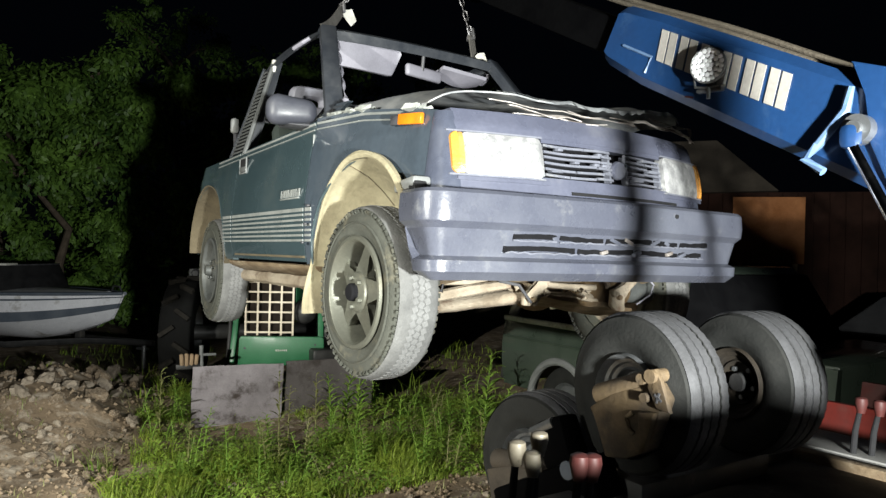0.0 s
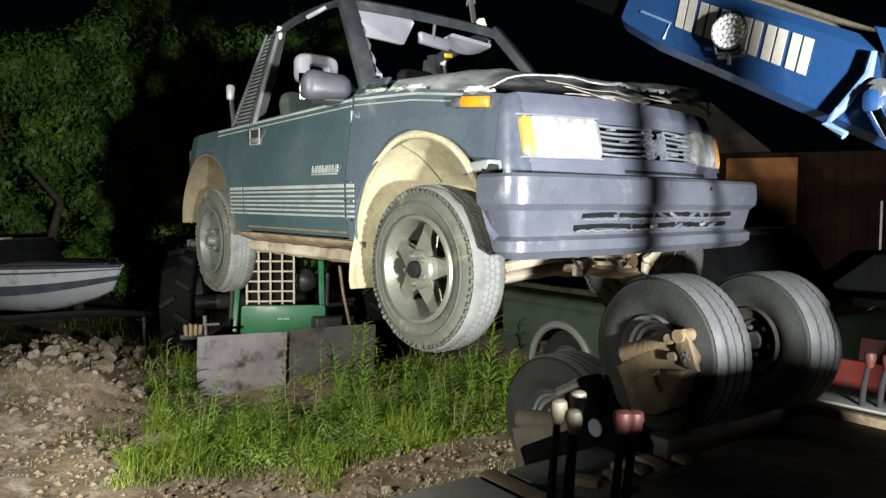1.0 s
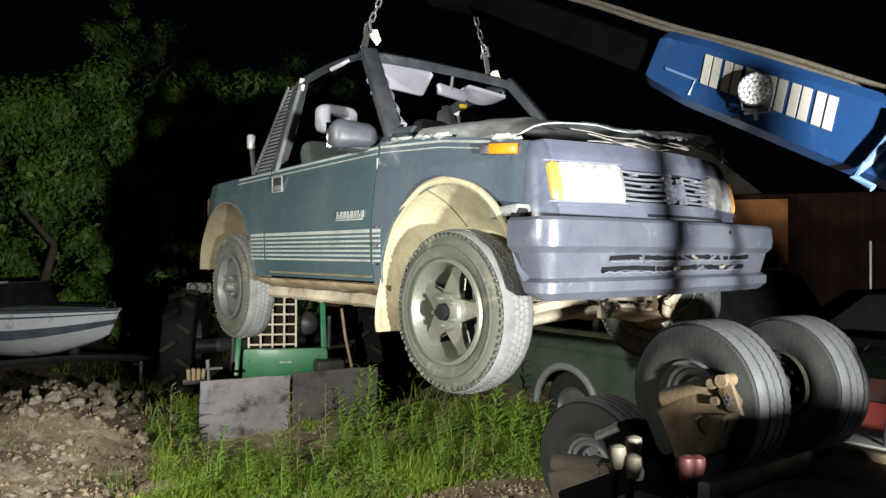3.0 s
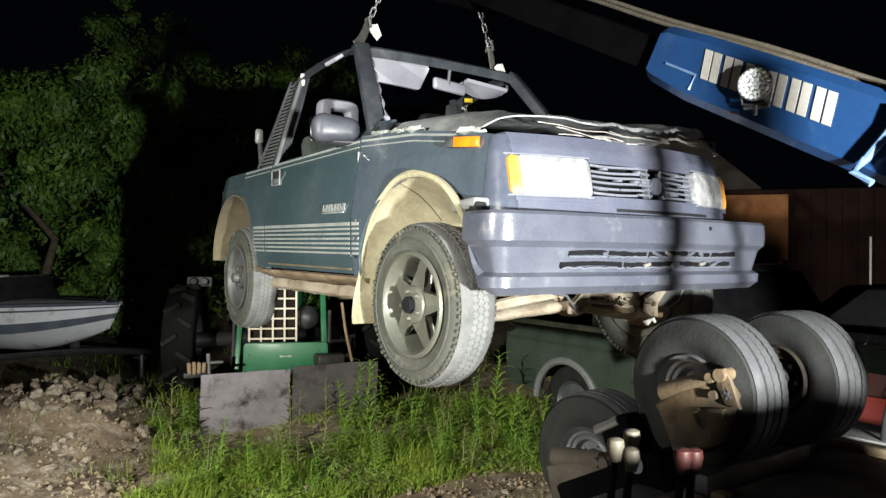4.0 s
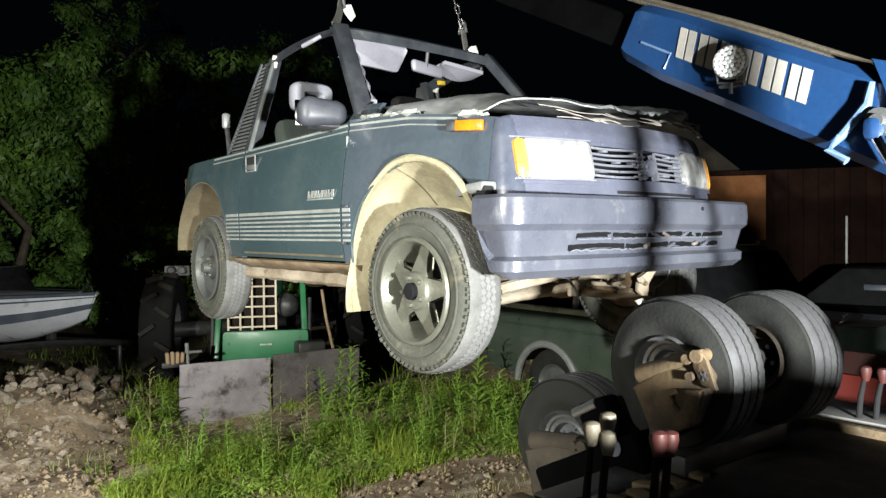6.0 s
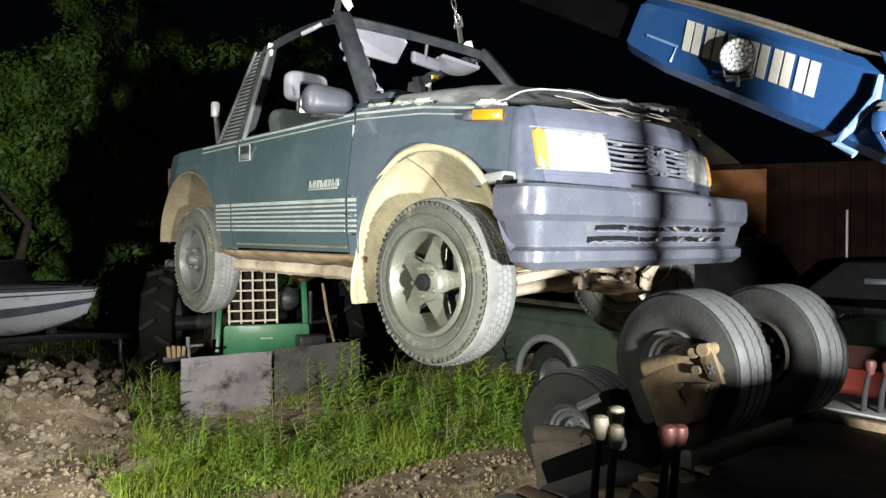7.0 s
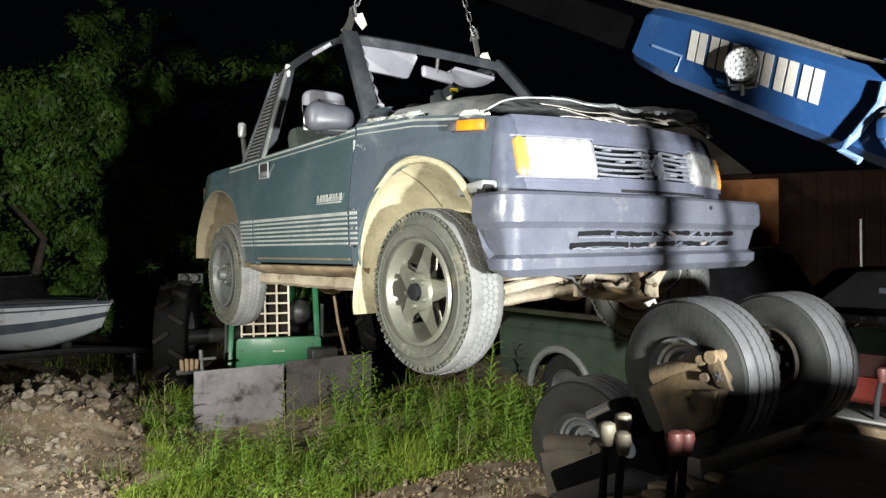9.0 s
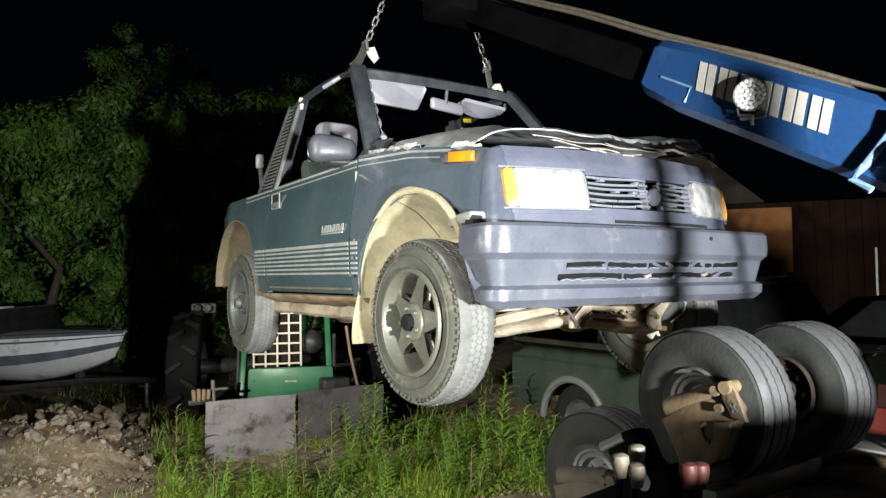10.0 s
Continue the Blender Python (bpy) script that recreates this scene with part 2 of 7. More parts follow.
LED = mat("led_lens", (0.92, 0.93, 0.95), (0.84, 0.85, 0.88), 0.35, 0.0, 40, 90, 0.1)
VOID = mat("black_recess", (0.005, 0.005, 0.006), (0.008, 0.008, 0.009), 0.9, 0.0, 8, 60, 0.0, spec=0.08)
TREADB = mat("pale_trailer_tread", (0.048, 0.048, 0.052), (0.028, 0.028, 0.030), 0.8, 0.0, 10, 90, 0.3)
DECAL = mat("faded_decal", (0.30, 0.285, 0.26), (0.24, 0.225, 0.205), 0.55, 0.0, 7, 90, 0.02)
# boom, dolly beam and sedan: missing lamp light put into a near-zero colour
NIGHTBLACK = mat("unlit_black_steel", (0.0010, 0.0010, 0.0012), (0.002, 0.002, 0.0022), 0.85, 0.0, 6, 70, 0.1, spec=0.02)
YELLOW = mat("yellow_label", (0.75, 0.52, 0.03), (0.66, 0.45, 0.02), 0.5)


def leafy(name, a, b, patch_scale=1.6):
    """Leaves and blades: colour differs from piece to piece, light shines through a little."""
    m = bpy.data.materials.new(name)
    m.use_nodes = True
    nt = m.node_tree
    p = nt.nodes["Principled BSDF"]
    geo = nt.nodes.new("ShaderNodeNewGeometry")
    mix = nt.nodes.new("ShaderNodeMix")
    mix.data_type = "RGBA"
    mix.inputs[6].default_value, mix.inputs[7].default_value = (*a, 1), (*b, 1)
    where = nt.nodes.new("ShaderNodeTexCoord")
    patch = nt.nodes.new("ShaderNodeTexNoise")
    patch.inputs["Scale"].default_value, patch.inputs["Detail"].default_value = patch_scale, 3.0
    nt.links.new(where.outputs["Object"], patch.inputs["Vector"])
    spread = nt.nodes.new("ShaderNodeMapRange")
    spread.inputs[1].default_value, spread.inputs[2].default_value = 0.36, 0.66
    nt.links.new(patch.outputs[0], spread.inputs[0])
    both = nt.nodes.new("ShaderNodeMix")
    both.inputs[0].default_value = 0.6
    nt.links.new(geo.outputs["Random Per Island"], both.inputs[2])
    nt.links.new(spread.outputs[0], both.inputs[3])
    nt.links.new(both.outputs[0], mix.inputs[0])
    nt.links.new(mix.outputs[2], p.inputs["Base Color"])
    p.inputs["Roughness"].default_value = 0.55
    tr = nt.nodes.new("ShaderNodeBsdfTranslucent")
    nt.links.new(mix.outputs[2], tr.inputs[0])
    add = nt.nodes.new("ShaderNodeMixShader")
    add.inputs[0].default_value = 0.25
    nt.links.new(p.outputs[0], add.inputs[1])
    nt.links.new(tr.outputs[0], add.inputs[2])
    nt.links.new(add.outputs[0], nt.nodes["Material Output"].inputs[0])
    return m


GRASS = leafy("meadow_grass", (0.085, 0.165, 0.020), (0.40, 0.50, 0.068), 1.3)
WEED = leafy("weed_leaves", (0.12, 0.27, 0.038), (0.42, 0.57, 0.100), 1.2)
DRY = leafy("dry_stalks", (0.34, 0.32, 0.14), (0.20, 0.25, 0.08))
LEAF = leafy("tree_leaves", (0.014, 0.050, 0.010), (0.19, 0.34, 0.055), 1.1)


# ---- mesh helpers ----
def part(name, bm, material, parent=None, label="", smooth=True, angle=35):
    """Links a bmesh as one mesh object under a thing or under a part."""
    bmesh.ops.recalc_face_normals(bm, faces=bm.faces)
    me = bpy.data.meshes.new(name)
    lim = radians(angle)
    for f in bm.faces:
        f.smooth = smooth
    for e in bm.edges:
        if len(e.link_faces) == 2 and e.calc_face_angle(0) > lim:
            e.smooth = False
    bm.to_mesh(me)
    bm.free()
    for m in (material if isinstance(material, (list, tuple)) else [material]):
        me.materials.append(m)
    ob = new(name, me)
    if parent:
        ob.parent = parent
    if label:
        tagged(ob, label)
    return ob


def thing(name, m, label, category, group="", kind=""):
    ob = new(name)
    ob.empty_display_size = 0.1
    ob.matrix_basis = m
    return tagged(ob, label, category, group, kind)


def again(name, ob, parent, m):
    """Another object on the mesh of ob."""
    o = new(name, ob.data)
    o.parent = parent
    o.matrix_basis = m
    return o


def box(bm, c, s, bevel=0.0, turn=None, seg=2):
    r = bmesh.ops.create_cube(bm, size=1.0)
    vs = r["verts"]
    bmesh.ops.scale(bm, vec=s, verts=vs)
    if bevel:
        es = list({e for v in vs for e in v.link_edges})
        out = bmesh.ops.bevel(bm, geom=es, offset=min(bevel, min(s) * 0.45), segments=seg, affect="EDGES", profile=0.5)
        vs = list({v for f in out["faces"] for v in f.verts} | {v for v in vs if v.is_valid})
    m = Matrix.Translation(c) @ (turn or Matrix())
    bmesh.ops.transform(bm, matrix=m, verts=vs)
    return vs


def rod(bm, a, b, r, r2=None, seg=12):
    a, b = Vector(a), Vector(b)
    d = b - a
    q = d.to_track_quat("Z", "Y").to_matrix().to_4x4()
    out = bmesh.ops.create_cone(bm, cap_ends=True, segments=seg, radius1=r, radius2=r if r2 is None else r2, depth=d.length)
    bmesh.ops.transform(bm, matrix=Matrix.Translation((a + b) / 2) @ q, verts=out["verts"])
    return out["verts"]


def tube(bm, pts, r, seg=8, closed=False):
    """A round bar along a line of points."""
    pts = [Vector(p) for p in pts]
    n = len(pts)
    rings = []
    up = Vector((0.13, 0.21, 0.97))
    for i, p in enumerate(pts):
        d = (pts[(i + 1) % n] - pts[i - 1]) if closed else (pts[min(i + 1, n - 1)] - pts[max(i - 1, 0)])
        d.normalize()
        s = d.cross(up).normalized()
        t = s.cross(d)
        rr = r[i] if isinstance(r, (list, tuple)) else r
        rings.append([bm.verts.new(p + (s * math.cos(k * math.tau / seg) + t * math.sin(k * math.tau / seg)) * rr) for k in range(seg)])
    for i in range(n if closed else n - 1):
        a, b = rings[i], rings[(i + 1) % n]
        for k in range(seg):
            bm.faces.new((a[k], a[(k + 1) % seg], b[(k + 1) % seg], b[k]))
    if not closed:
        bm.faces.new(rings[0])
        bm.faces.new(rings[-1])


def lathe(bm, profile, seg=48, closed=True, axis="Y"):
    """Turns (radius, along) pairs round an axis."""
    rings = []
    for k in range(seg):
        a = k * math.tau / seg
        c, s = math.cos(a), math.sin(a)
        rings.append([bm.verts.new((r * c, h, r * s) if axis == "Y" else (r * c, r * s, h)) for r, h in profile])
    n = len(profile)
    for k in range(seg):
        a, b = rings[k], rings[(k + 1) % seg]
        for i in range(n if closed else n - 1):
            j = (i + 1) % n
            bm.faces.new((a[i], a[j], b[j], b[i]))


def sheet(bm, nu, nv, fn, th, side):
    """A curved panel: fn(u, v) gives its outer face, th its thickness towards side."""
    side = Vector(side) * th
    outer = [[bm.verts.new(fn(i / nu, j / nv)) for j in range(nv + 1)] for i in range(nu + 1)]
    inner = [[bm.verts.new(v.co + side) for v in row] for row in outer]
    for i in range(nu):
        for j in range(nv):
            bm.faces.new((outer[i][j], outer[i + 1][j], outer[i + 1][j + 1], outer[i][j + 1]))
            bm.faces.new((inner[i][j], inner[i][j + 1], inner[i + 1][j + 1], inner[i + 1][j]))
    for i in range(nu):
        for j in (0, nv):
            bm.faces.new((outer[i][j], outer[i + 1][j], inner[i + 1][j], inner[i][j]))
    for j in range(nv):
        for i in (0, nu):
            bm.faces.new((outer[i][j], outer[i][j + 1], inner[i][j + 1], inner[i][j]))


def prism(bm, pts, n, bevel=0.0):
    """A flat outline pushed out by the vector n."""
    a = [bm.verts.new(p) for p in pts]
    b = [bm.verts.new(Vector(p) + Vector(n)) for p in pts]
    k = len(pts)
    fs = [bm.faces.new(a), bm.faces.new(b[::-1])]
    for i in range(k):
        fs.append(bm.faces.new((a[i], b[i], b[(i + 1) % k], a[(i + 1) % k])))
    if bevel:
        bmesh.ops.bevel(bm, geom=list({e for f in fs for e in f.edges}), offset=bevel, segments=2, affect="EDGES", profile=0.5)


def lerp(a, b, t):
    return a + (b - a) * t


def curve(x, *pts):
    """Straight pieces through (x, y) pairs."""
    for (a, p), (b, q) in zip(pts, pts[1:]):
        if x <= b:
            return lerp(p, q, (x - a) / (b - a)) if x > a else p
    return pts[-1][1]


def spin(r):
    return pose(0, 0, 0, 0, r, 0)


def ribbon(bm, pts, w, seed, th=0.003, turn=1.0):
    """A thin torn strip of sheet metal along a line of points, twisting as it goes."""
    pts = [Vector(p) for p in pts]
    n = len(pts) - 1
    def fn(u, v):
        i = min(int(u * n), n - 1)
        c = pts[i].lerp(pts[i + 1], u * n - i)
        a = turn * (0.6 + 1.6 * noise.noise(Vector((u * 2.5, seed * 3.7, 1))))
        k = w * (0.55 + 0.9 * abs(noise.noise(Vector((u * 7, seed * 2.3, 5))) + 0.3))
        return c + Vector((0.8 * math.cos(a), 0.2, -math.sin(a))) * k * (v - 0.5)
    sheet(bm, 3 * n, 2, fn, th, (-0.3, 0, -1))

# ---- the lifted car: x ahead, y to its left, z up from its tyres' standing ground ----
CAR = thing("small_off_road_car", pose(0, 0, 0), "wrecked dark green two-door off-road car hanging from straps, roof removed", "car")


def side_y(x, z):
    """Half the body's width."""
    w = curve(x, (-1.66, 0.60), (-1.60, 0.665), (-1.50, 0.705), (-1.3, 0.745), (-0.3, 0.748), (0.6, 0.742), (1.1, 0.705), (1.4, 0.668), (1.56, 0.63))
    return w + curve(z, (0.25, -0.01), (0.45, 0.022), (0.62, 0.026), (0.84, 0.0), (0.95, -0.022))


def arch(x, cx, r, low, cz=0.37):
    d = r * r - (x - cx) ** 2
    return max(low, cz + math.sqrt(d)) if d > 0 else low


def side_panel(name, s, x0, x1, top, bottom, nu=40, nv=14, label="", material=None):
    bm = bmesh.new()
    def fn(u, v):
        x = lerp(x0, x1, u)
        z = lerp(bottom(x), top(x), v)
        y = side_y(x, z)
        if abs(z - 0.845) < 0.012:
            y += 0.002
        return Vector((x, s * y, z))
    sheet(bm, nu, nv, fn, 0.03, (0, -s, 0))
    return part(name, bm, material or PAINT, CAR, label)


SILL = 0.345
belt = lambda x: curve(x, (-1.75, 0.93), (-0.5, 0.955), (0.3, 0.972), (0.6, 0.978), (1.0, 0.962), (1.3, 0.925), (1.56, 0.885))
fender_top = lambda x: curve(x, (0.55, 0.992), (1.0, 0.968), (1.3, 0.928), (1.56, 0.885))
for s in (-1, 1):
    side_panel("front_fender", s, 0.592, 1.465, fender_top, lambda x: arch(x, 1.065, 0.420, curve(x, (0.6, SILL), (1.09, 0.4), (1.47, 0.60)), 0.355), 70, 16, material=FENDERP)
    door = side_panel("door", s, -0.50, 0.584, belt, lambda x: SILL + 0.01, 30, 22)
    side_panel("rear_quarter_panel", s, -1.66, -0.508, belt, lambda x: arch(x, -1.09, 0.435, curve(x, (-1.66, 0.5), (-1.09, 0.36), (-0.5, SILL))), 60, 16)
    # rocker, muddy below
    bm = bmesh.new()
    sheet(bm, 20, 5, lambda u, v: Vector((lerp(-0.66, 0.66, u), s * (0.735 - 0.10 * (1 - v) ** 2), lerp(0.285, SILL - 0.006, v) + 0.007 * noise.noise(Vector((u * 9, s, 1))) * (1 - v))), 0.05, (0, -s, 0))
    part("rocker_panel", bm, RUSTY, CAR, "rusty mud-caked rocker panel")
    bm = bmesh.new()
    tube(bm, [(lerp(-0.75, 0.75, i / 30), s * 0.60, 0.252 + 0.006 * noise.noise(Vector((i * 0.5, s, 4)))) for i in range(31)], [0.036 + 0.007 * noise.noise(Vector((i * 0.7, s, 9))) for i in range(31)], 8)
    part("frame_rail", bm, MUDPALE, CAR, "frame rail caked in dried mud")
    # bright lower stripes and belt stripes
    for x0, x1 in ((-0.49, 0.575), (0.60, 0.655), (-0.68, -0.515)):
        for i in range(7):
            z = 0.585 - i * 0.0225
            h = 0.010 if i else 0.016
            bm = bmesh.new()
            sheet(bm, 10, 1, lambda u, v: Vector((lerp(x0, x1, u), s * (side_y(lerp(x0, x1, u), z) + 0.003), z + h * (v - 0.5))), 0.004, (0, -s, 0))
            part("side_stripe", bm, SILVER, CAR)
    for dz, h in ((0.0, 0.010), (-0.026, 0.006)):
        for x0, x1 in ((-0.49, 0.575), (0.60, 1.27), (-0.95, -0.515)):
            bm = bmesh.new()
            def fn(u, v):
                x = lerp(x0, x1, u)
                z = belt(x) - 0.012 + dz + h * (v - 0.5)
                return Vector((x, s * (side_y(x, z) + 0.004), z))
            sheet(bm, 16, 1, fn, 0.006, (0, -s, 0))
            part("belt_stripe", bm, SILVER, CAR)
    # door: handle, name badge (plain blocks), lower lip, mirror
    bm = bmesh.new()
    box(bm, (-0.380, s * 0.7445, 0.866), (0.112, 0.018, 0.078), 0.006)
    part("handle_recess", bm, DARK, door, "dark handle recess")
    bm = bmesh.new()
    for c, d in (((-0.380, 0.907), (0.122, 0.005)), ((-0.380, 0.825), (0.122, 0.006)), ((-0.438, 0.866), (0.006, 0.080)), ((-0.322, 0.866), (0.006, 0.080))):
        box(bm, (c[0], s * 0.7525, c[1]), (d[0], 0.008, d[1]), 0.002)
    part("handle_rim", bm, SUVTRIM, door, "bright worn rim of the handle recess")
    bm = bmesh.new()
    box(bm, (-0.380, s * 0.7525, 0.846), (0.098, 0.010, 0.030), 0.004)
    part("door_handle", bm, LOUVRE, door)
    bm = bmesh.new()
    box(bm, (0.400, s * (side_y(0.4, 0.645) + 0.002), 0.6415), (0.235, 0.005, 0.007), 0.001)
    badge = part("badge", bm, SILVER, door, "pale badge of unreadable slanted bars")
    for i in range(8):
        for dx, w, h in ((0.0, 0.009, 0.034), (0.0135, 0.007, 0.034 if i % 3 else 0.020)):
            x = 0.290 + i * 0.0305 + dx
            y = s * (side_y(x, 0.66) + 0.002)
            bm = bmesh.new()
            prism(bm, [(x, y, 0.648), (x + w, y, 0.648), (x + w + 0.007, y, 0.648 + h), (x + 0.007, y, 0.648 + h)], (0, s * 0.004, 0))
            part("badge_mark", bm, SILVER, badge)
    bm = bmesh.new()
    sheet(bm, 10, 1, lambda u, v: Vector((lerp(-0.46, 0.575, u), s * (side_y(0, 0.38) + 0.005), 0.372 + 0.010 * v)), 0.012, (0, -s, 0))
    part("lower_trim", bm, DARKMUD, door, "muddy trim strip")
    bm = bmesh.new()
    box(bm, (0.588, s * 0.728, 0.890), (0.006, 0.016, 0.055), 0.002)
    part("hinge_edge", bm, SILVER, door)
    bm = bmesh.new()
    box(bm, (0, 0, 0), (0.11, 0.225, 0.140), 0.048, seg=4)
    for v in bm.verts:
        if s * v.co.y < 0:
            v.co.z *= 0.80
        if v.co.z > 0:
            v.co.z -= 0.9 * v.co.y ** 2
        v.co.x *= 1 + 0.5 * s * v.co.y
    bmesh.ops.transform(bm, matrix=pose(0.495, s * 0.805, 1.030, 0, 0, s * 12), verts=bm.verts)
    mirror = part("wing_mirror", bm, MIRRORCASE, CAR, "grey plastic wing mirror case")
    bm = bmesh.new()
    box(bm, (0.445, s * 0.77, 0.975), (0.13, 0.11, 0.022), 0.008)
    box(bm, (0.45, s * 0.765, 1.0), (0.05, 0.04, 0.05), 0.008)
    part("mirror_foot", bm, TRIM, mirror)
    bm = bmesh.new()
    box(bm, (0.433, s * 0.805, 1.030), (0.006, 0.19, 0.115), 0.002, turn=pose(0, 0, 0, 0, 0, s * 12))
    part("mirror_glass", bm, CHROME, mirror)
    # pillars and rails of the open roof
    bm = bmesh.new()
    for (a, b, w, d) in (((0.60, 0.645, 1.02), (0.19, 0.515, 1.515), 0.085, 0.06),):
        a, b = Vector((a[0], s * a[1], a[2])), Vector((b[0], s * b[1], b[2]))
        q = (b - a).to_track_quat("Z", "Y").to_matrix().to_4x4()
        box(bm, (0, 0, 0), (w, d, (b - a).length + 0.05), 0.014, turn=None)
        bmesh.ops.transform(bm, matrix=Matrix.Translation((a + b) / 2) @ q, verts=bm.verts)
    part("windscreen_pillar", bm, FRAMEM, CAR)
    if s < 0:
        bm = bmesh.new()
        pts = [(lerp(0.59, 0.225, i / 14), -lerp(0.587, 0.475, i / 14) + 0.003 * math.sin(i * 2.1), lerp(1.085, 1.475, i / 14)) for i in range(15)]
        tube(bm, pts, [0.010 - 0.0045 * (i % 3) + (0.008 if i == 0 else 0) for i in range(15)], 6)
        part("windscreen_seal", bm, GREYVINYL, CAR, "remains of the torn pale windscreen seal")
    bm = bmesh.new()
    sheet(bm, 16, 5, lambda u, v: Vector((lerp(0.19, -0.46, u), s * (lerp(0.525, 0.585, u) + 0.03 * v), lerp(1.530, 1.485, u * u) + 0.012 * math.sin(math.pi * u) - lerp(0.032, 0.055, u) * v)), 0.03, (0, -s, 0))
    part("roof_rail", bm, FRAMEM, CAR, "dusty dark roof side rail")
    bm = bmesh.new()
    def fn(u, v):
        z = lerp(0.935, 1.49, u)
        x = lerp(-0.47, -0.44, u) - lerp(0.085, 0.06, u) * v + 0.02 * math.sin(u * 3)
        return Vector((x, s * lerp(0.72, 0.575, u), z))
    sheet(bm, 14, 4, fn, 0.05, (0, -s, 0))
    part("door_post", bm, FRAMEM, CAR)
    bm = bmesh.new()
    tube(bm, [(-0.435, s * 0.73, 0.94), (-0.425, s * 0.66, 1.2), (-0.40, s * 0.59, 1.46)], 0.014, 8)
    part("window_channel", bm, LOUVRE, CAR, "dull grey window channel")
    bm = bmesh.new()
    box(bm, (-0.40, s * 0.59, 1.455), (0.05, 0.02, 0.07), 0.012, turn=pose(0, 0, 0, 0, 20, 0))
    part("torn_flap", bm, WHITEP, CAR, "torn white remains of the soft top")
    bm = bmesh.new()
    tube(bm, [(-0.06, s * 0.585, 1.478), (-0.04, s * 0.605, 1.468), (0.05, s * 0.59, 1.482), (0.075, s * 0.565, 1.502)], [0.011, 0.012, 0.011, 0.010], 8)
    part("grab_handle", bm, GREYVINYL, CAR)
    # louvred quarter: backing and slats
    bm = bmesh.new()
    prism(bm, [(-0.535, s * 0.695, 0.955), (-0.50, s * 0.575, 1.47), (-0.56, s * 0.575, 1.47), (-0.80, s * 0.69, 0.955)], (0, -s * 0.03, 0))
    louvre = part("louvre_panel", bm, TRIM, CAR)
    for i in range(22):
        u = (i + 0.5) / 22
        z = lerp(0.965, 1.45, u)
        xa, xb = lerp(-0.545, -0.512, u), lerp(-0.765, -0.555, u)
        bm = bmesh.new()
        box(bm, ((xa + xb) / 2, s * (lerp(0.70, 0.582, u) + 0.006), z), (xa - xb, 0.016, 0.011), 0.003, turn=pose(0, 0, 0, -s * 25, 0, 0))
        part("slat", bm, LOUVRE, louvre)
    bm = bmesh.new()
    tube(bm, [(-0.79, s * 0.705, 0.955), (-0.665, s * 0.64, 1.23), (-0.562, s * 0.588, 1.47)], 0.012, 8)
    part("louvre_edge", bm, FRAMEM, louvre)
    # wheel arches: inner liner, caked in mud
    for cx, r, y0, cz in ((1.065, 0.417, 0.52, 0.355), (-1.09, 0.432, 0.50, 0.37)):
        front = cx > 0
        def liner(u, v, r=r, cx=cx, cz=cz, y0=y0, front=front):
            # round the arch, then straight down behind the wheel as the flap
            turn = 0.74 if front else 1.0
            a = lerp(0.12 if front else -0.12, math.pi, min(u / turn, 1))
            fall = max(0, (u - turn) / (1 - turn)) if front else 0
            rub = noise.noise(Vector((u * 9, v * 5, cx * 3)))
            dent = 0.03 * max(0, 1 - abs(u - 0.30) / 0.10) * math.sin(math.pi * v)
            k = r - 0.004 - (0.05 * v + 0.13 * v * v) * (1 - 0.75 * fall) + 0.008 * rub - dent
            x, z = cx + k * math.cos(a), cz + k * math.sin(a) - fall * 0.215
            y = lerp(side_y(cx, 0.6) - 0.008 + (0.055 * fall if front else 0), y0, v)
            return Vector((x + 0.05 * fall * fall * fall, s * y, z))
        bm = bmesh.new()
        sheet(bm, 60, 12, liner, 0.012, (0, 0, 0.6))
        # rear liner takes the darker mud: its dimmer light is in the colour
        part("arch_liner", bm, MUDDY if front else DARKMUD, CAR, "wheel arch liner caked in dried tan mud")
        if front:
            bm = bmesh.new()
            def fn(u, v):
                p = liner(lerp(0.06, 1.0, u), 0)
                d = Vector((p.x - cx, 0, max(p.z - cz, 0))).normalized()
                return p + d * (0.026 * v + 0.004 * noise.noise(Vector((u * 14, v, 3)))) + Vector((0, s * (0.014 + 0.010 * math.sin(math.pi * v)), 0))
            sheet(bm, 60, 4, fn, 0.016, (0, -s, 0))
            part("arch_flange", bm, MUDDY, CAR, "pale mud-coated flange round the wheel arch")
            bm = bmesh.new()
            tube(bm, [liner(0.43, q / 12) + Vector((0, 0, 0.001)) for q in range(0, 12)], 0.004, 6)
            part("liner_seam", bm, DARKMUD, CAR)
        bm = bmesh.new()
        pts = [(cx + (r - 0.18) * math.cos(a * math.pi / 16), s * y0, cz + (r - 0.18) * math.sin(a * math.pi / 16)) for a in range(17)]
        prism(bm, pts, (0, -s * 0.02, 0))
        part("inner_wall", bm, MUDDY, CAR)
        # rolled rim of the opening
        bm = bmesh.new()
        tube(bm, [(cx + (r + 0.004) * math.cos(a), s * (side_y(cx + r * math.cos(a), cz + r * math.sin(a)) - 0.004), cz + r * math.sin(a)) for a in [lerp(-0.02 if cx < 0 else 0.5, math.pi + 0.02, i / 30) for i in range(31)]], 0.006, 8)
        part("arch_lip", bm, PAINT, CAR)
    # dark clips on the flange behind the wheel
    for z in (0.60, 0.52, 0.44):
        bm = bmesh.new()
        box(bm, (0.640 + 0.03 * max(0, z - 0.5), s * (0.792 - 0.12 * (z - 0.44)), z), (0.022, 0.012, 0.010), 0.003)
        part("arch_clip", bm, TRIM, CAR)

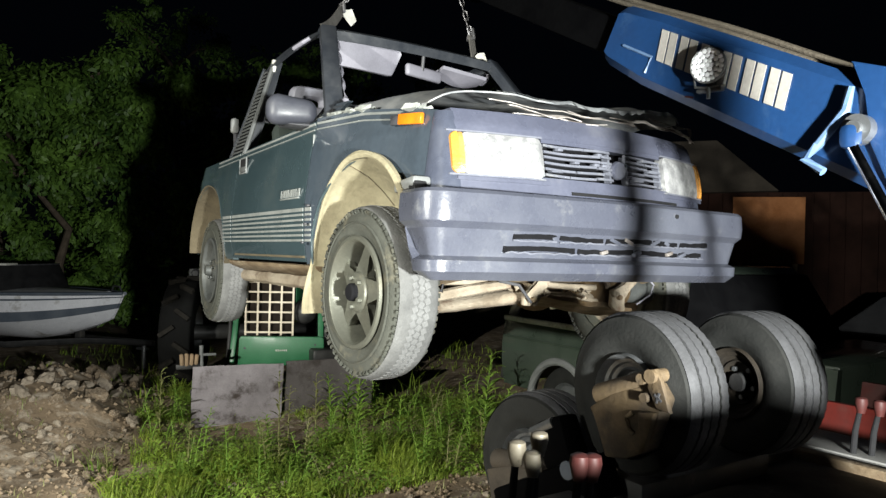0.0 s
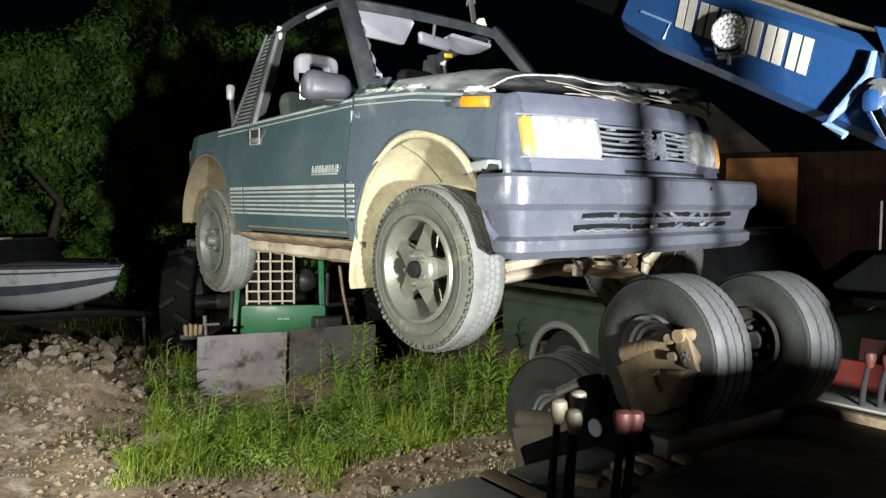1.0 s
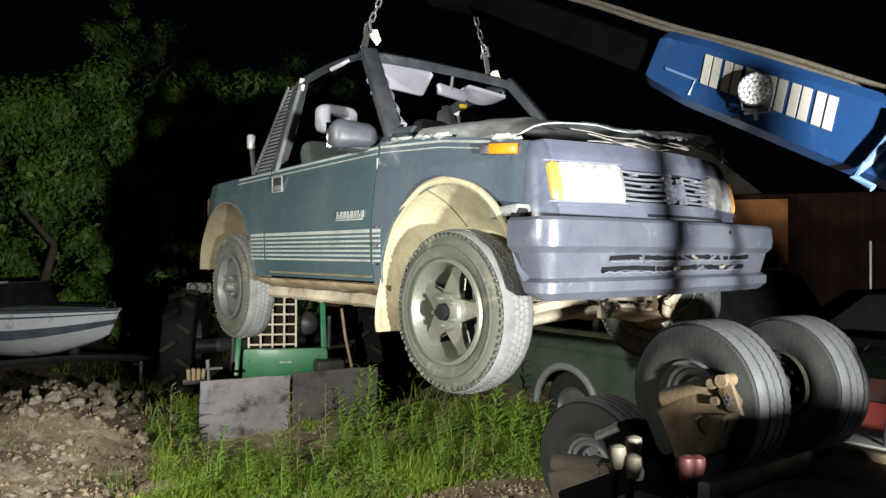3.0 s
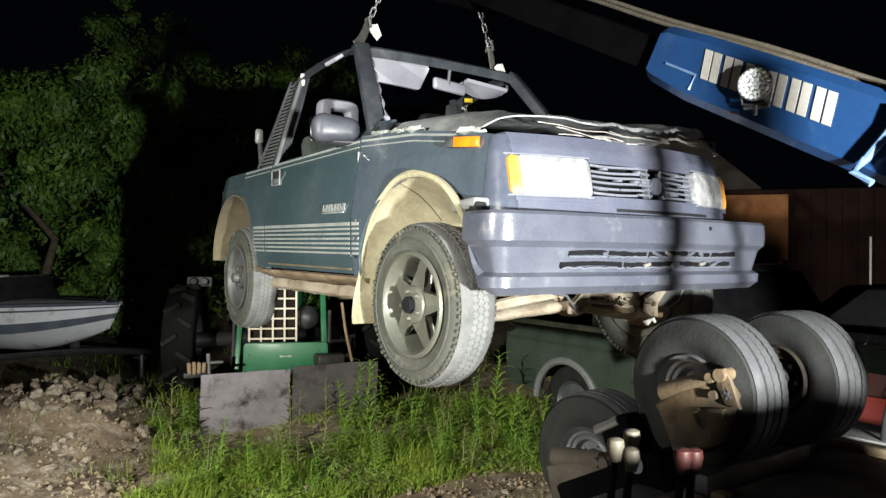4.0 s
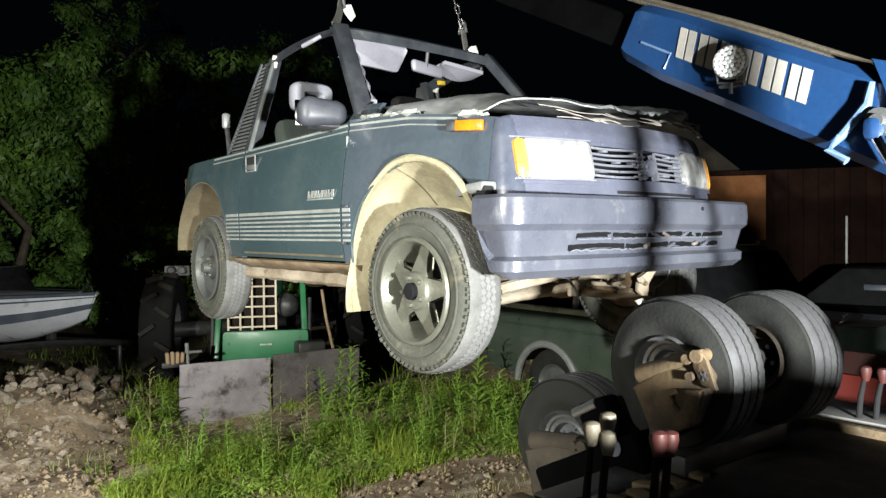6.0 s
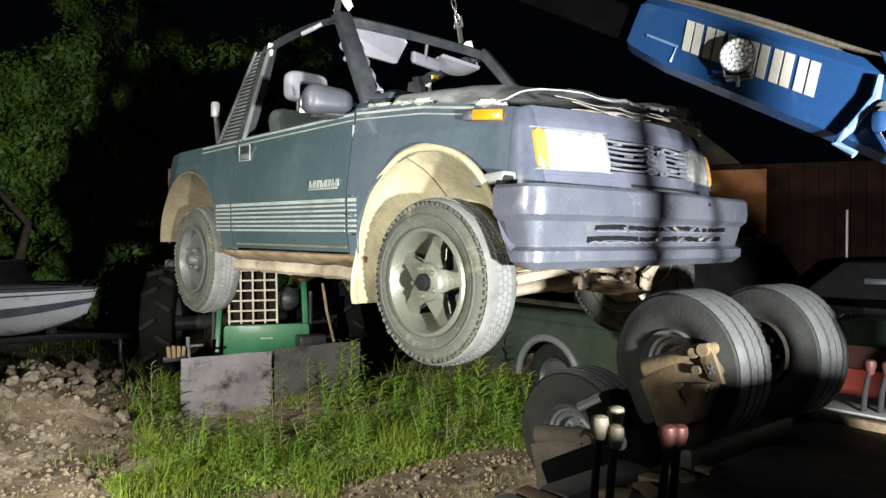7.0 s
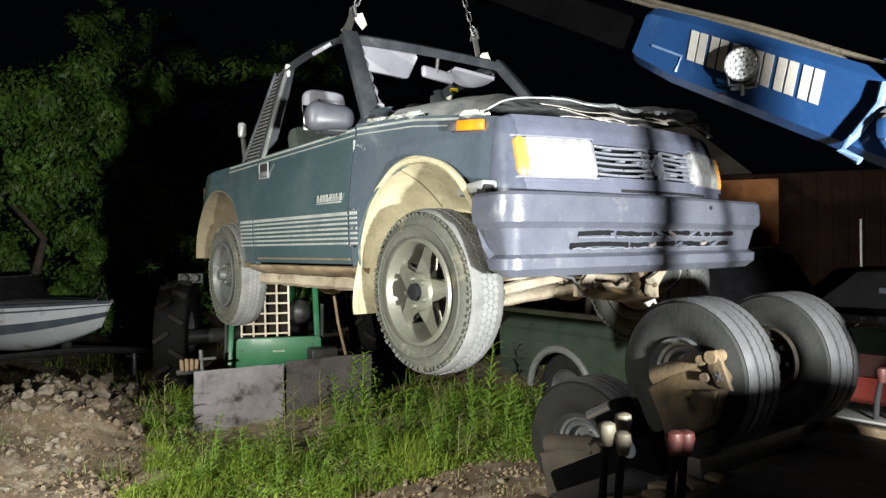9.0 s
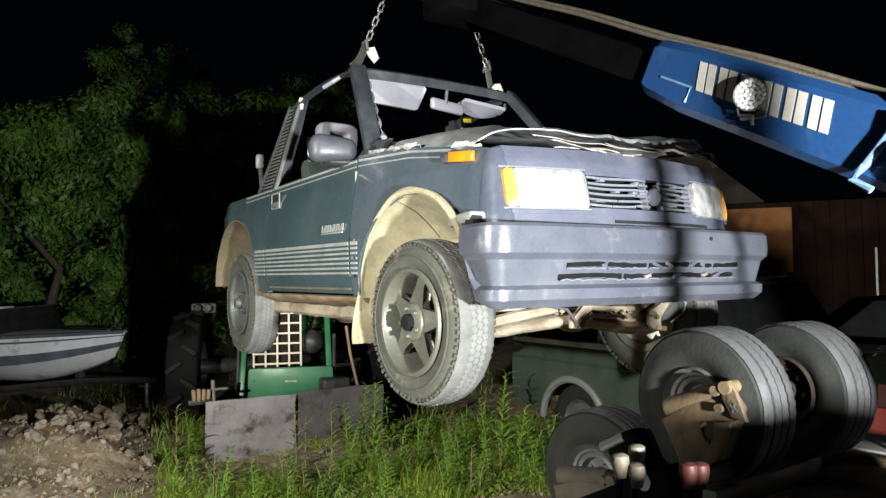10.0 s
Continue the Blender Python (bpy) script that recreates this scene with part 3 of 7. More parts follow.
# scuttle, floor, tub, tail
bm = bmesh.new()
sheet(bm, 6, 20, lambda u, v: Vector((lerp(0.52, 0.72, u), lerp(-0.66, 0.66, v), lerp(1.06, 1.035, u))), 0.05, (0, 0, -1))
part("scuttle", bm, FRAMEM, CAR)
for s in (-1, 1):
    bm = bmesh.new()
    sheet(bm, 10, 6, lambda u, v: Vector((lerp(0.47, 0.74, u), s * lerp(0.722, 0.640, v ** 0.8), lerp(0.970, lerp(1.072, 1.055, u), v))), 0.02, (0, -s, 0))
    part("cowl_side", bm, FENDERP, CAR)
bm = bmesh.new()
box(bm, (0.64, 0, 0.70), (0.05, 1.36, 0.66), 0.01)
part("firewall", bm, DARK, CAR)
bm = bmesh.new()
box(bm, (-0.42, 0, 0.33), (2.1, 1.26, 0.05), 0.01)
part("floor_pan", bm, RUSTY, CAR, "rusty floor pan")
bm = bmesh.new()
box(bm, (-1.645, 0, 0.68), (0.05, 1.20, 0.50), 0.015)
part("tailgate", bm, PAINT, CAR)
bm = bmesh.new()
box(bm, (-1.70, 0, 0.48), (0.10, 1.16, 0.14), 0.03)
part("rear_bumper", bm, BUMPER, CAR)
for s in (-1, 1):
    bm = bmesh.new()
    box(bm, (-1.625, s * 0.635, 0.80), (0.06, 0.06, 0.13), 0.012, turn=pose(0, 0, 0, 0, 0, s * 40))
    part("tail_light", bm, REDK, CAR)
bm = bmesh.new()
box(bm, (-1.00, -0.62, 1.10), (0.03, 0.03, 0.26), 0.012, turn=pose(0, 0, 0, 0, -12, 0))
stub = part("bow_foot", bm, TRIM, CAR)
bm = bmesh.new()
box(bm, (-1.00, -0.63, 1.19), (0.045, 0.05, 0.10), 0.018)
part("top_bow_stub", bm, SUVTRIM, CAR, "stub of the folded soft-top bow")
bm = bmesh.new()
sheet(bm, 8, 30, lambda u, v: Vector((lerp(0.225, 0.135, u), lerp(-0.545, 0.545, v), 1.550 + 0.010 * math.sin(math.pi * v) - 0.030 * (1 - u) ** 2 - 0.012 * abs(2 * v - 1) ** 9)), 0.045, (-0.3, 0, -1))
header = part("windscreen_header", bm, FRAMEM, CAR)
bm = bmesh.new()
box(bm, (0.58, 0, 1.045), (0.09, 1.28, 0.05), 0.014)
part("windscreen_sill", bm, FRAMEM, CAR)

# crumpled hood, lifted off the nose
def crumple(x, y, k):
    n = noise.noise(Vector((x * 3.1, y * 2.6, 0.3))) * 0.010 + noise.noise(Vector((x * 8, y * 7, 4.3))) * 0.005
    return (n + 0.020 * (0.22 - abs(noise.noise(Vector((x * 4.2 + y * 1.5, y * 4.6, 8.1)))))) * k


def hood_z(x, y):
    k = min(max((x - 0.75) / 0.45, 0), 1)
    z = curve(x, (0.60, 1.068), (0.95, 1.062), (1.25, 1.050), (1.45, 1.012), (1.6, 0.962)) - (abs(y) / 0.645) ** curve(x, (0.8, 16), (1.3, 5)) * curve(x, (0.6, 0.085), (0.95, 0.104), (1.2, 0.112), (1.4, 0.085), (1.6, 0.03))
    if y > 0.1:
        z += 0.06 * k * (y - 0.1) / 0.5
    return z + crumple(x, y, 0.25 + k) - 0.05 * k * max(0, 1 - abs(y + 0.30) / 0.14) * max(0, 1 - abs(x - 1.30) / 0.3)


def hood_front(y):
    return 1.585 - 0.16 * (abs(y) / 0.64) ** 3 + 0.010 * noise.noise(Vector((y * 9, 2, 0))) + 0.006 * noise.noise(Vector((y * 37, 5, 0)))


bm = bmesh.new()
def fn(u, v):
    y = lerp(-0.648, 0.635, v)
    x = lerp(0.60, hood_front(y), u)
    return Vector((x, y, hood_z(x, y)))
sheet(bm, 44, 60, fn, 0.006, (0, 0, -1))
hood = part("hood", bm, HOODM, CAR, "crumpled dented hood sprung up from its latch", angle=16)
# torn front lip and the strips of the bent under-frame
bm = bmesh.new()
def fn(u, v):
    y = lerp(-0.44, 0.62, u)
    x = hood_front(y) + 0.004 + 0.012 * v
    drop = 0.013 + 0.014 * abs(noise.noise(Vector((y * 13, 3, 7)))) + 0.010 * noise.noise(Vector((y * 40, 1, 2)))
    return Vector((x, y, hood_z(hood_front(y), y) + 0.004 - v * max(drop * min(1, max(0.2, (y + 0.44) / 0.4)), 0.004)))
sheet(bm, 120, 2, fn, 0.003, (-1, 0, 0))
part("hood_lip", bm, HOODM, hood, "pale torn hood edge", angle=15)
STRIPS = (((1.47, -0.43), (1.60, 0.00), 0.020, 0.020), ((1.50, -0.36), (1.60, -0.10), 0.030, 0.035), ((1.45, -0.30), (1.59, 0.04), 0.045, 0.020), ((1.55, -0.12), (1.60, 0.18), 0.026, 0.030),
          ((1.57, 0.08), (1.56, 0.50), 0.030, 0.030), ((1.585, 0.20), (1.53, 0.62), 0.040, 0.045), ((1.56, 0.30), (1.50, 0.64), 0.022, 0.050), ((1.50, -0.20), (1.60, -0.02), 0.055, 0.010))
for k, (a, b, dz, fall) in enumerate(STRIPS):
    bm = bmesh.new()
    pts = []
    for i in range(12):
        u = i / 11
        x, y = lerp(a[0], b[0], u), lerp(a[1], b[1], u)
        pts.append((x, y, hood_z(min(x, 1.56), y) - dz - fall * u + 0.006 * noise.noise(Vector((u * 2.5, k * 3.1, 0)))))
    ribbon(bm, pts, 0.013, k, turn=0.6)
    part("bent_strip", bm, TORN, hood, "bent pale strip of the hood frame", angle=15)
bm = bmesh.new()
ribbon(bm, [(1.47, 0.58, 0.990), (1.50, 0.63, 0.985), (1.49, 0.65, 0.955), (1.495, 0.645, 0.925)], 0.020, 11)
part("bent_strip", bm, TORN, hood)
rng = random.Random(5)
for i in range(16):
    bm = bmesh.new()
    x = rng.uniform(0.64, 1.0) if i < 11 else rng.uniform(1.25, 1.42)
    r = bmesh.ops.create_icosphere(bm, subdivisions=1, radius=rng.uniform(0.012, 0.03))
    for v in bm.verts:
        v.co += Vector((rng.uniform(-1, 1), rng.uniform(-1, 1), rng.uniform(-1, 1))) * 0.008
        v.co.x *= 1.7
        v.co.z *= 0.55
    bmesh.ops.transform(bm, matrix=pose(x, -rng.uniform(0.655, 0.705) + 0.08 * max(0, x - 0.9), fender_top(x) + 0.006), verts=bm.verts)
    part("glass_crumb", bm, SHARD, CAR, "lump of broken glass", smooth=False)
bm = bmesh.new()
box(bm, (1.10, 0, 0.80), (0.82, 1.05, 0.14), 0.03)
part("engine_bay", bm, DARK, CAR)

# nose: header panel with grille and headlights
def nose_x(y, z):
    return 1.655 - 0.27 * min(abs(y), 0.72) ** 2.2 - 0.20 * (z - 0.62) - (0.30 * max(0, z - 0.855))


def nose_part(name, y0, y1, z0, z1, material, proud=0.0, depth=0.05, ny=24, nz=6, parent=CAR, label="", wave=0.0):
    bm = bmesh.new()
    def fn(u, v):
        y, z = lerp(y0, y1, u), lerp(z0, z1, v)
        return Vector((nose_x(y, z) + proud, y, z + wave * noise.noise(Vector((y * 4, z * 3, 1)))))
    sheet(bm, ny, nz, fn, depth, (-1, 0, 0))
    return part(name, bm, material, parent, label)


def rounded_lens(name, y0, y1, z0, z1, material, proud, parent, label, low, high):
    """A lens on the nose whose ends are rounded off."""
    bm = bmesh.new()
    r = 0.022
    def fn(u, v):
        y, h = lerp(y0, y1, u), (z1 - z0) / 2
        d = min(y - y0 if low else r, y1 - y if high else r, r)
        cut = r - math.sqrt(max(0, r * r - (r - d) ** 2))
        bulge = 0.010 * (1 - (2 * v - 1) ** 4) * min(1, d / r + 0.2)
        z = (z0 + z1) / 2 + (2 * v - 1) * (h - cut)
        return Vector((nose_x(y, z) + proud + bulge, y, z))
    sheet(bm, 44 if y1 - y0 > 0.1 else 14, 12, fn, 0.04, (-1, 0, 0))
    return part(name, bm, material, parent, label)


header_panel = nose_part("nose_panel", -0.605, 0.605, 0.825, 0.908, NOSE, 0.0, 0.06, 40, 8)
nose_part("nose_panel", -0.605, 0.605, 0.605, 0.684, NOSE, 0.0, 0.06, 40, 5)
# slot strip and backing sheet: shade of the recesses laid on as black
nose_part("nose_slot", -0.18, 0.42, 0.628, 0.640, DARK, 0.003, 0.012, 30, 1)
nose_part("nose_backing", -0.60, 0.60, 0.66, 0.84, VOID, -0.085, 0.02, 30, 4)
for s in (-1, 1):
    # corner pieces round to the fenders
    bm = bmesh.new()
    def fn(u, v):
        z = lerp(0.605, 0.897, v)
        a = u * math.pi / 2
        return Vector((lerp(nose_x(0.60, z), 1.455, 1 - math.cos(a)), s * lerp(0.60, side_y(1.46, z) + 0.003, math.sin(a)), z))
    sheet(bm, 12, 10, fn, 0.02, (-0.6, -s * 0.6, 0))
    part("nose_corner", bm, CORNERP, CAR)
    ya, yb = (-0.592, -0.292) if s < 0 else (0.345, 0.634)
    zl, zh = 0.678, 0.822
    lamp = rounded_lens("headlight", ya, yb, zl, zh, LENS, 0.006, CAR, "frosted rectangular headlight lens throwing back the light", 1, 1)
    edge = (ya - 0.017, ya + 0.004) if s < 0 else (yb - 0.004, yb + 0.026)
    rounded_lens("indicator", *((ya - 0.036, ya - 0.015) if s < 0 else (yb + 0.016, yb + 0.040)), zl, zh, INDICATOR, 0.012, lamp, "amber corner indicator", s < 0, s > 0)
    rounded_lens("indicator", *edge, zl + 0.002, zh - 0.002, PALEAMBER, 0.009, lamp, "paler inner part of the amber indicator", 0, 0)
    for z in (zl - 0.006, zh + 0.001):
        nose_part("surround", ya - (0.045 if s < 0 else 0.004), yb + (0.045 if s > 0 else 0.004), z, z + 0.006, GRILLEBAR, 0.0065, 0.03, 20, 1, lamp)
    nose_part("headlight_trim", ya - 0.02, yb + 0.02, zl - 0.022, zl - 0.009, NOSE, 0.010, 0.05, 16, 2, lamp)
    bm = bmesh.new()
    box(bm, (1.355, s * 0.682, 0.880), (0.125, 0.018, 0.040), 0.005, turn=pose(0, 0, 0, 0, 4, s * -12))
    part("side_marker", bm, AMBER, CAR, "amber side marker lamp")
    bm = bmesh.new()
    box(bm, (1.272, s * 0.697, 0.884), (0.05, 0.014, 0.036), 0.004, turn=pose(0, 0, 0, 0, 4, s * -10))
    part("marker_recess", bm, TRIM, CAR)
grille = nose_part("grille_frame", -0.285, 0.34, 0.810, 0.828, NOSE, -0.004, 0.05, 20, 2)
rng = random.Random(31)
for i in range(6):
    z = 0.694 + i * 0.0205
    for ya, yb in ((-0.275, 0.040), (0.120, 0.335)):
        y = ya
        while y < yb - 0.02:   # cracked into lengths that sag apart
            w = min(rng.uniform(0.10, 0.26), yb - y)
            dz = rng.uniform(-0.0025, 0.0025)
            nose_part("grille_bar", y, y + w, z + dz, z + dz + 0.0085, GRILLEBAR, -0.006 + rng.uniform(-0.004, 0.004), 0.014, 10, 1, grille, wave=0.010)
            y += w + rng.uniform(0.001, 0.008)
for y in (-0.285, 0.03, 0.125, 0.335):
    nose_part("grille_post", y, y + 0.010, 0.69, 0.80, GRILLEBAR, -0.014, 0.03, 2, 4, grille)
bm = bmesh.new()
lathe(bm, [(0.0, 0.0), (0.032, 0.0), (0.036, 0.006), (0.036, 0.014), (0.0, 0.014)], 20, False)
bmesh.ops.transform(bm, matrix=pose(nose_x(0.08, 0.74) - 0.004, 0.08, 0.742, 0, 0, 90), verts=bm.verts)
part("emblem", bm, NOSE, grille, "plain round emblem boss")
rng = random.Random(8)
for i in range(9):
    bm = bmesh.new()
    y = rng.choice((-0.2, -0.12, -0.24, -0.02, 0.03, 0.16, 0.22, 0.28, 0.0)) + rng.uniform(-0.02, 0.02)
    box(bm, (1.598, y, 0.695 + 0.0195 * rng.randrange(6)), (0.03, rng.uniform(0.02, 0.06), 0.011), 0.002)
    part("broken_bar", bm, GRILLEBAR, grille)

# bumper
def bumper_x(y):
    a = min(abs(y) / 0.775, 1.0)
    return 1.735 - 0.05 * a ** 2


PROFILE = ((0.612, -0.10), (0.612, -0.012), (0.600, 0.0), (0.545, 0.004), (0.510, 0.0), (0.488, -0.026), (0.40, -0.050), (0.386, -0.022), (0.350, -0.024), (0.322, -0.06), (0.322, -0.12))
bm = bmesh.new()
track = []
for i in range(61):
    y = lerp(-0.70, 0.70, i / 60)
    track.append((bumper_x(y), y, 1.0, 0.0))
corner = []
for i in range(1, 9):
    a = i / 8 * math.pi / 2
    corner.append((bumper_x(0.70) - 0.085 * (1 - math.cos(a)), 0.70 + 0.098 * math.sin(a), math.cos(a), math.sin(a)))
for x in (1.585, 1.555, 1.52, 1.49):
    corner.append((x, 0.798 - 0.25 * (1.6 - x) * 0.3, 0.0, 1.0))
track = [(x, -y, nx, -ny) for x, y, nx, ny in corner[::-1]] + track + corner
cols = []
for x, y, nx, ny in track:
    col = []
    for z, d in PROFILE:
        k = 1.0 if abs(y) < 0.68 else max(0, 1 - (abs(y) - 0.68) / 0.09)
        zz = z
        if x < 1.60:   # the ends rise behind the corner
            zz = max(z, min(0.60, 0.325 + 2.2 * max(0, 1.565 - x)))
        col.append(bm.verts.new((x + nx * d, y + ny * d, zz + 0.002 * noise.noise(Vector((x * 5, y * 5, z))))))
    cols.append(col)
for a, b in zip(cols, cols[1:]):
    for i in range(len(PROFILE) - 1):
        bm.faces.new((a[i], a[i + 1], b[i + 1], b[i]))
for c in (cols[0], cols[-1]):
    bm.faces.new(c)
bumper = part("front_bumper", bm, BUMPER, CAR, "scuffed grey plastic front bumper", angle=30)
bm = bmesh.new()
box(bm, (1.58, 0, 0.46), (0.08, 1.2, 0.10), 0.01)
part("bumper_beam", bm, TRIM, CAR)
rng = random.Random(3)
# each air slot is a black sheet, its inner shade in the colour
for row, (z, y0, y1) in enumerate(((0.470, -0.47, 0.54), (0.430, -0.50, 0.50))):
    y = y0
    while y < y1 - 0.05:
        w = min(rng.uniform(0.14, 0.30), y1 - y)
        bm = bmesh.new()
        def fn(u, v):
            yy = y + w * u
            jag = 0.008 * noise.noise(Vector((yy * 23, row * 5, 2)))
            return Vector((bumper_x(yy) - 0.0275 - (0.470 - z) * 0.27, yy, z + (0.017 + jag) * (v - 0.5) + 0.003 * math.sin(yy * 14)))
        sheet(bm, 24, 1, fn, 0.012, (-1, 0, 0))
        part("bumper_slot", bm, VOID, bumper, "dark broken air slot")
        bm = bmesh.new()
        tube(bm, [(bumper_x(y + w * i / 12) - 0.028, y + w * i / 12, z - 0.013 + 0.005 * noise.noise(Vector((y * 9 + i, row, 3)))) for i in range(13)], [0.0022 + 0.0030 * abs(noise.noise(Vector((i * 0.8, y * 7, 1)))) for i in range(13)], 5)
        part("cracked_edge", bm, GRILLEBAR, bumper, "pale cracked plastic edge")
        y += w + rng.uniform(0.008, 0.02)
for i in range(9):
    bm = bmesh.new()
    y = rng.uniform(-0.42, 0.48)
    box(bm, (bumper_x(y) - 0.030, y, rng.choice((0.470, 0.468, 0.432, 0.428))), (0.014, rng.uniform(0.012, 0.06), 0.013), 0.002, turn=pose(0, 0, 0, rng.uniform(-25, 25), 0, 0))
    part("plastic_shard", bm, BUMPER if i % 3 else TORN, bumper)
for y in (0.28,):
    bm = bmesh.new()
    rod(bm, (bumper_x(y) - 0.01, y, 0.575), (bumper_x(y) + 0.008, y, 0.575), 0.008)
    part("bolt", bm, DARK, bumper)
bm = bmesh.new()
box(bm, (1.41, -0.70, 0.640), (0.17, 0.07, 0.042), 0.012, turn=pose(0, 0, 0, 0, -4, -6))
part("loose_bracket", bm, SUVTRIM, CAR, "bent grey bumper bracket")
bm = bmesh.new()
box(bm, (1.475, -0.715, 0.625), (0.05, 0.05, 0.05), 0.01)
part("loose_bracket", bm, DARK, CAR)

# interior
bm = bmesh.new()
box(bm, (0.44, 0, 0.98), (0.26, 1.24, 0.20), 0.05)
part("dashboard", bm, DARK, CAR)
bm = bmesh.new()
tube(bm, [(0.16 + 0.07 * math.sin(a), 0.34 + 0.18 * math.cos(a), 1.05 + 0.165 * math.sin(a)) for a in [i * math.tau / 28 for i in range(28)]], 0.013, 8, True)
rod(bm, (0.16, 0.34, 1.05), (0.36, 0.34, 0.97), 0.03)
box(bm, (0.16, 0.34, 1.05), (0.03, 0.32, 0.05), 0.012)
part("steering_wheel", bm, DARK, CAR)
for s in (-1, 1):
    bm = bmesh.new()
    box(bm, (-0.345, s * 0.35, 0.83), (0.14, 0.46, 0.62), 0.05, turn=pose(0, 0, 0, 0, -14, 0))
    box(bm, (-0.10, s * 0.35, 0.56), (0.48, 0.46, 0.14), 0.05)
    # far seat and headrest use a near-black copy: cabin shade in the colour
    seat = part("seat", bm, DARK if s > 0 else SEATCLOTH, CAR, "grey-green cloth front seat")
    bm = bmesh.new()
    def oval(a, w, h, e=0.45):
        return (w * math.copysign(abs(math.cos(a)) ** e, math.cos(a)), h * math.copysign(abs(math.sin(a)) ** e, math.sin(a)))
    rings = []
    for i in range(40):
        a = (i + 0.5) * math.tau / 40
        (ow, oh), (iw, ih) = oval(a, 0.132, 0.088), oval(a, 0.052, 0.022)
        ring = []
        for j in range(12):
            q = j * math.tau / 12
            k = 0.5 + 0.5 * math.copysign(abs(math.cos(q)) ** 0.7, math.cos(q))
            ring.append(bm.verts.new((-0.40 + 0.048 * math.copysign(abs(math.sin(q)) ** 0.7, math.sin(q)), s * 0.36 + lerp(iw, ow, k), 1.275 + lerp(ih - 0.004, oh, k))))
        rings.append(ring)
    for i in range(40):
        for j in range(12):
            bm.faces.new((rings[i][j], rings[i][(j + 1) % 12], rings[(i + 1) % 40][(j + 1) % 12], rings[(i + 1) % 40][j]))
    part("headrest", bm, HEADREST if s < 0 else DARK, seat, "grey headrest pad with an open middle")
    for y in (-0.05, 0.05):
        bm = bmesh.new()
        rod(bm, (-0.40, s * 0.36 + y, 1.03), (-0.40, s * 0.36 + y, 1.24), 0.012)
        part("headrest_post", bm, TRIM, seat)
bm = bmesh.new()
def fn(u, v):
    d = min(u, 1 - u, 0.10) / 0.10
    cut = 0.024 * (1 - math.sqrt(1 - (1 - d) ** 2))
    return Vector((0.165 - 0.05 * v + 0.012 * math.sin(u * 3), lerp(-0.475, -0.075 - 0.02 * v, u), lerp(1.506 - cut, 1.380 - 0.012 * u + cut, v)))
sheet(bm, 40, 8, fn, 0.018, (-1, 0, 0))
part("sun_visor", bm, GREYVINYL, CAR, "pale grey sun visor folded down")
bm = bmesh.new()
sheet(bm, 12, 6, lambda u, v: Vector((0.16 - 0.10 * v, lerp(0.20, 0.50, u), 1.472 - 0.042 * v * (0.4 + math.sin(math.pi * u) * 0.8) - 0.02 * u)), 0.018, (-0.3, 0, -1))
part("sun_visor", bm, GREYVINYL, CAR)
bm = bmesh.new()
box(bm, (0.15, 0.075, 1.408), (0.035, 0.265, 0.066), 0.026, seg=3, turn=pose(0, 0, 0, 0, 0, 14))
rear = part("rear_view_mirror", bm, GREYVINYL, CAR, "grey rear-view mirror seen from behind")
bm = bmesh.new()
rod(bm, (0.16, 0.06, 1.41), (0.19, 0.05, 1.50), 0.010)
part("stalk", bm, TRIM, rear)
bm = bmesh.new()
box(bm, (-0.24, 0.50, 1.447), (0.012, 0.085, 0.026), 0.002, turn=pose(0, 0, 0, 8, 0, 20))
part("warning_label", bm, YELLOW, CAR, "small yellow warning label")
bm = bmesh.new()
box(bm, (0.10, -0.42, 1.345), (0.03, 0.05, 0.03), 0.012)
part("visor_clip", bm, GREYVINYL, CAR)

# underbody: crossmember, control arms, axle case
def under(name, pts, r, material=MUDPALE, label=""):
    bm = bmesh.new()
    tube(bm, pts, r, 8)
    return part(name, bm, material, CAR, label)


for s in (-1, 1):
    bm = bmesh.new()
    sheet(bm, 14, 6, lambda u, v: Vector((lerp(1.10, 1.40, u) + lerp(0.06, 0.035, u) * math.sin(v * math.pi), s * lerp(0.57, 0.13, u), lerp(0.150, 0.232, u) + lerp(0.062, 0.050, u) * v + 0.004 * noise.noise(Vector((u * 8, v * 3, s))))), 0.05, (-1, 0, 0))
    part("control_arm", bm, MUDPALE, CAR, "lower control arm crusted with pale mud")
    bm = bmesh.new()
    tube(bm, [(1.24, s * 0.56, 0.232), (1.30, s * 0.38, 0.270), (1.40, s * 0.25, 0.300)], [0.020, 0.023, 0.017], 8)
    part("steering_link", bm, MUDPALE, CAR)
    under("tie_rod", [(1.26, s * 0.57, 0.30), (1.32, s * 0.2, 0.31)], 0.014)
    bm = bmesh.new()
    rod(bm, (1.09, s * 0.50, 0.24), (1.09, s * 0.14, 0.32), 0.028)
    for i in range(5):
        rod(bm, (1.09, s * (0.44 - i * 0.02), 0.255), (1.09, s * (0.43 - i * 0.02), 0.257), 0.05)
    part("half_shaft", bm, RUSTY, CAR)
    bm = bmesh.new()
    box(bm, (1.20, s * 0.37, 0.355), (0.6, 0.07, 0.08), 0.012)
    part("chassis_leg", bm, RUSTY, CAR)
    under("sway_bar", [(1.16, s * 0.52, 0.27), (1.40, s * 0.50, 0.32), (1.50, s * 0.40, 0.345), (1.50, 0, 0.345)], 0.012, RUSTY)
    under("brake_hose", [(1.30, s * 0.48, 0.36), (1.34, s * 0.52, 0.27), (1.24, s * 0.56, 0.30)], 0.007, TRIM)
    under("trailing_arm", [(-0.35, s * 0.42, 0.26), (-1.05, s * 0.50, 0.22)], 0.028, RUSTY)
bm = bmesh.new()
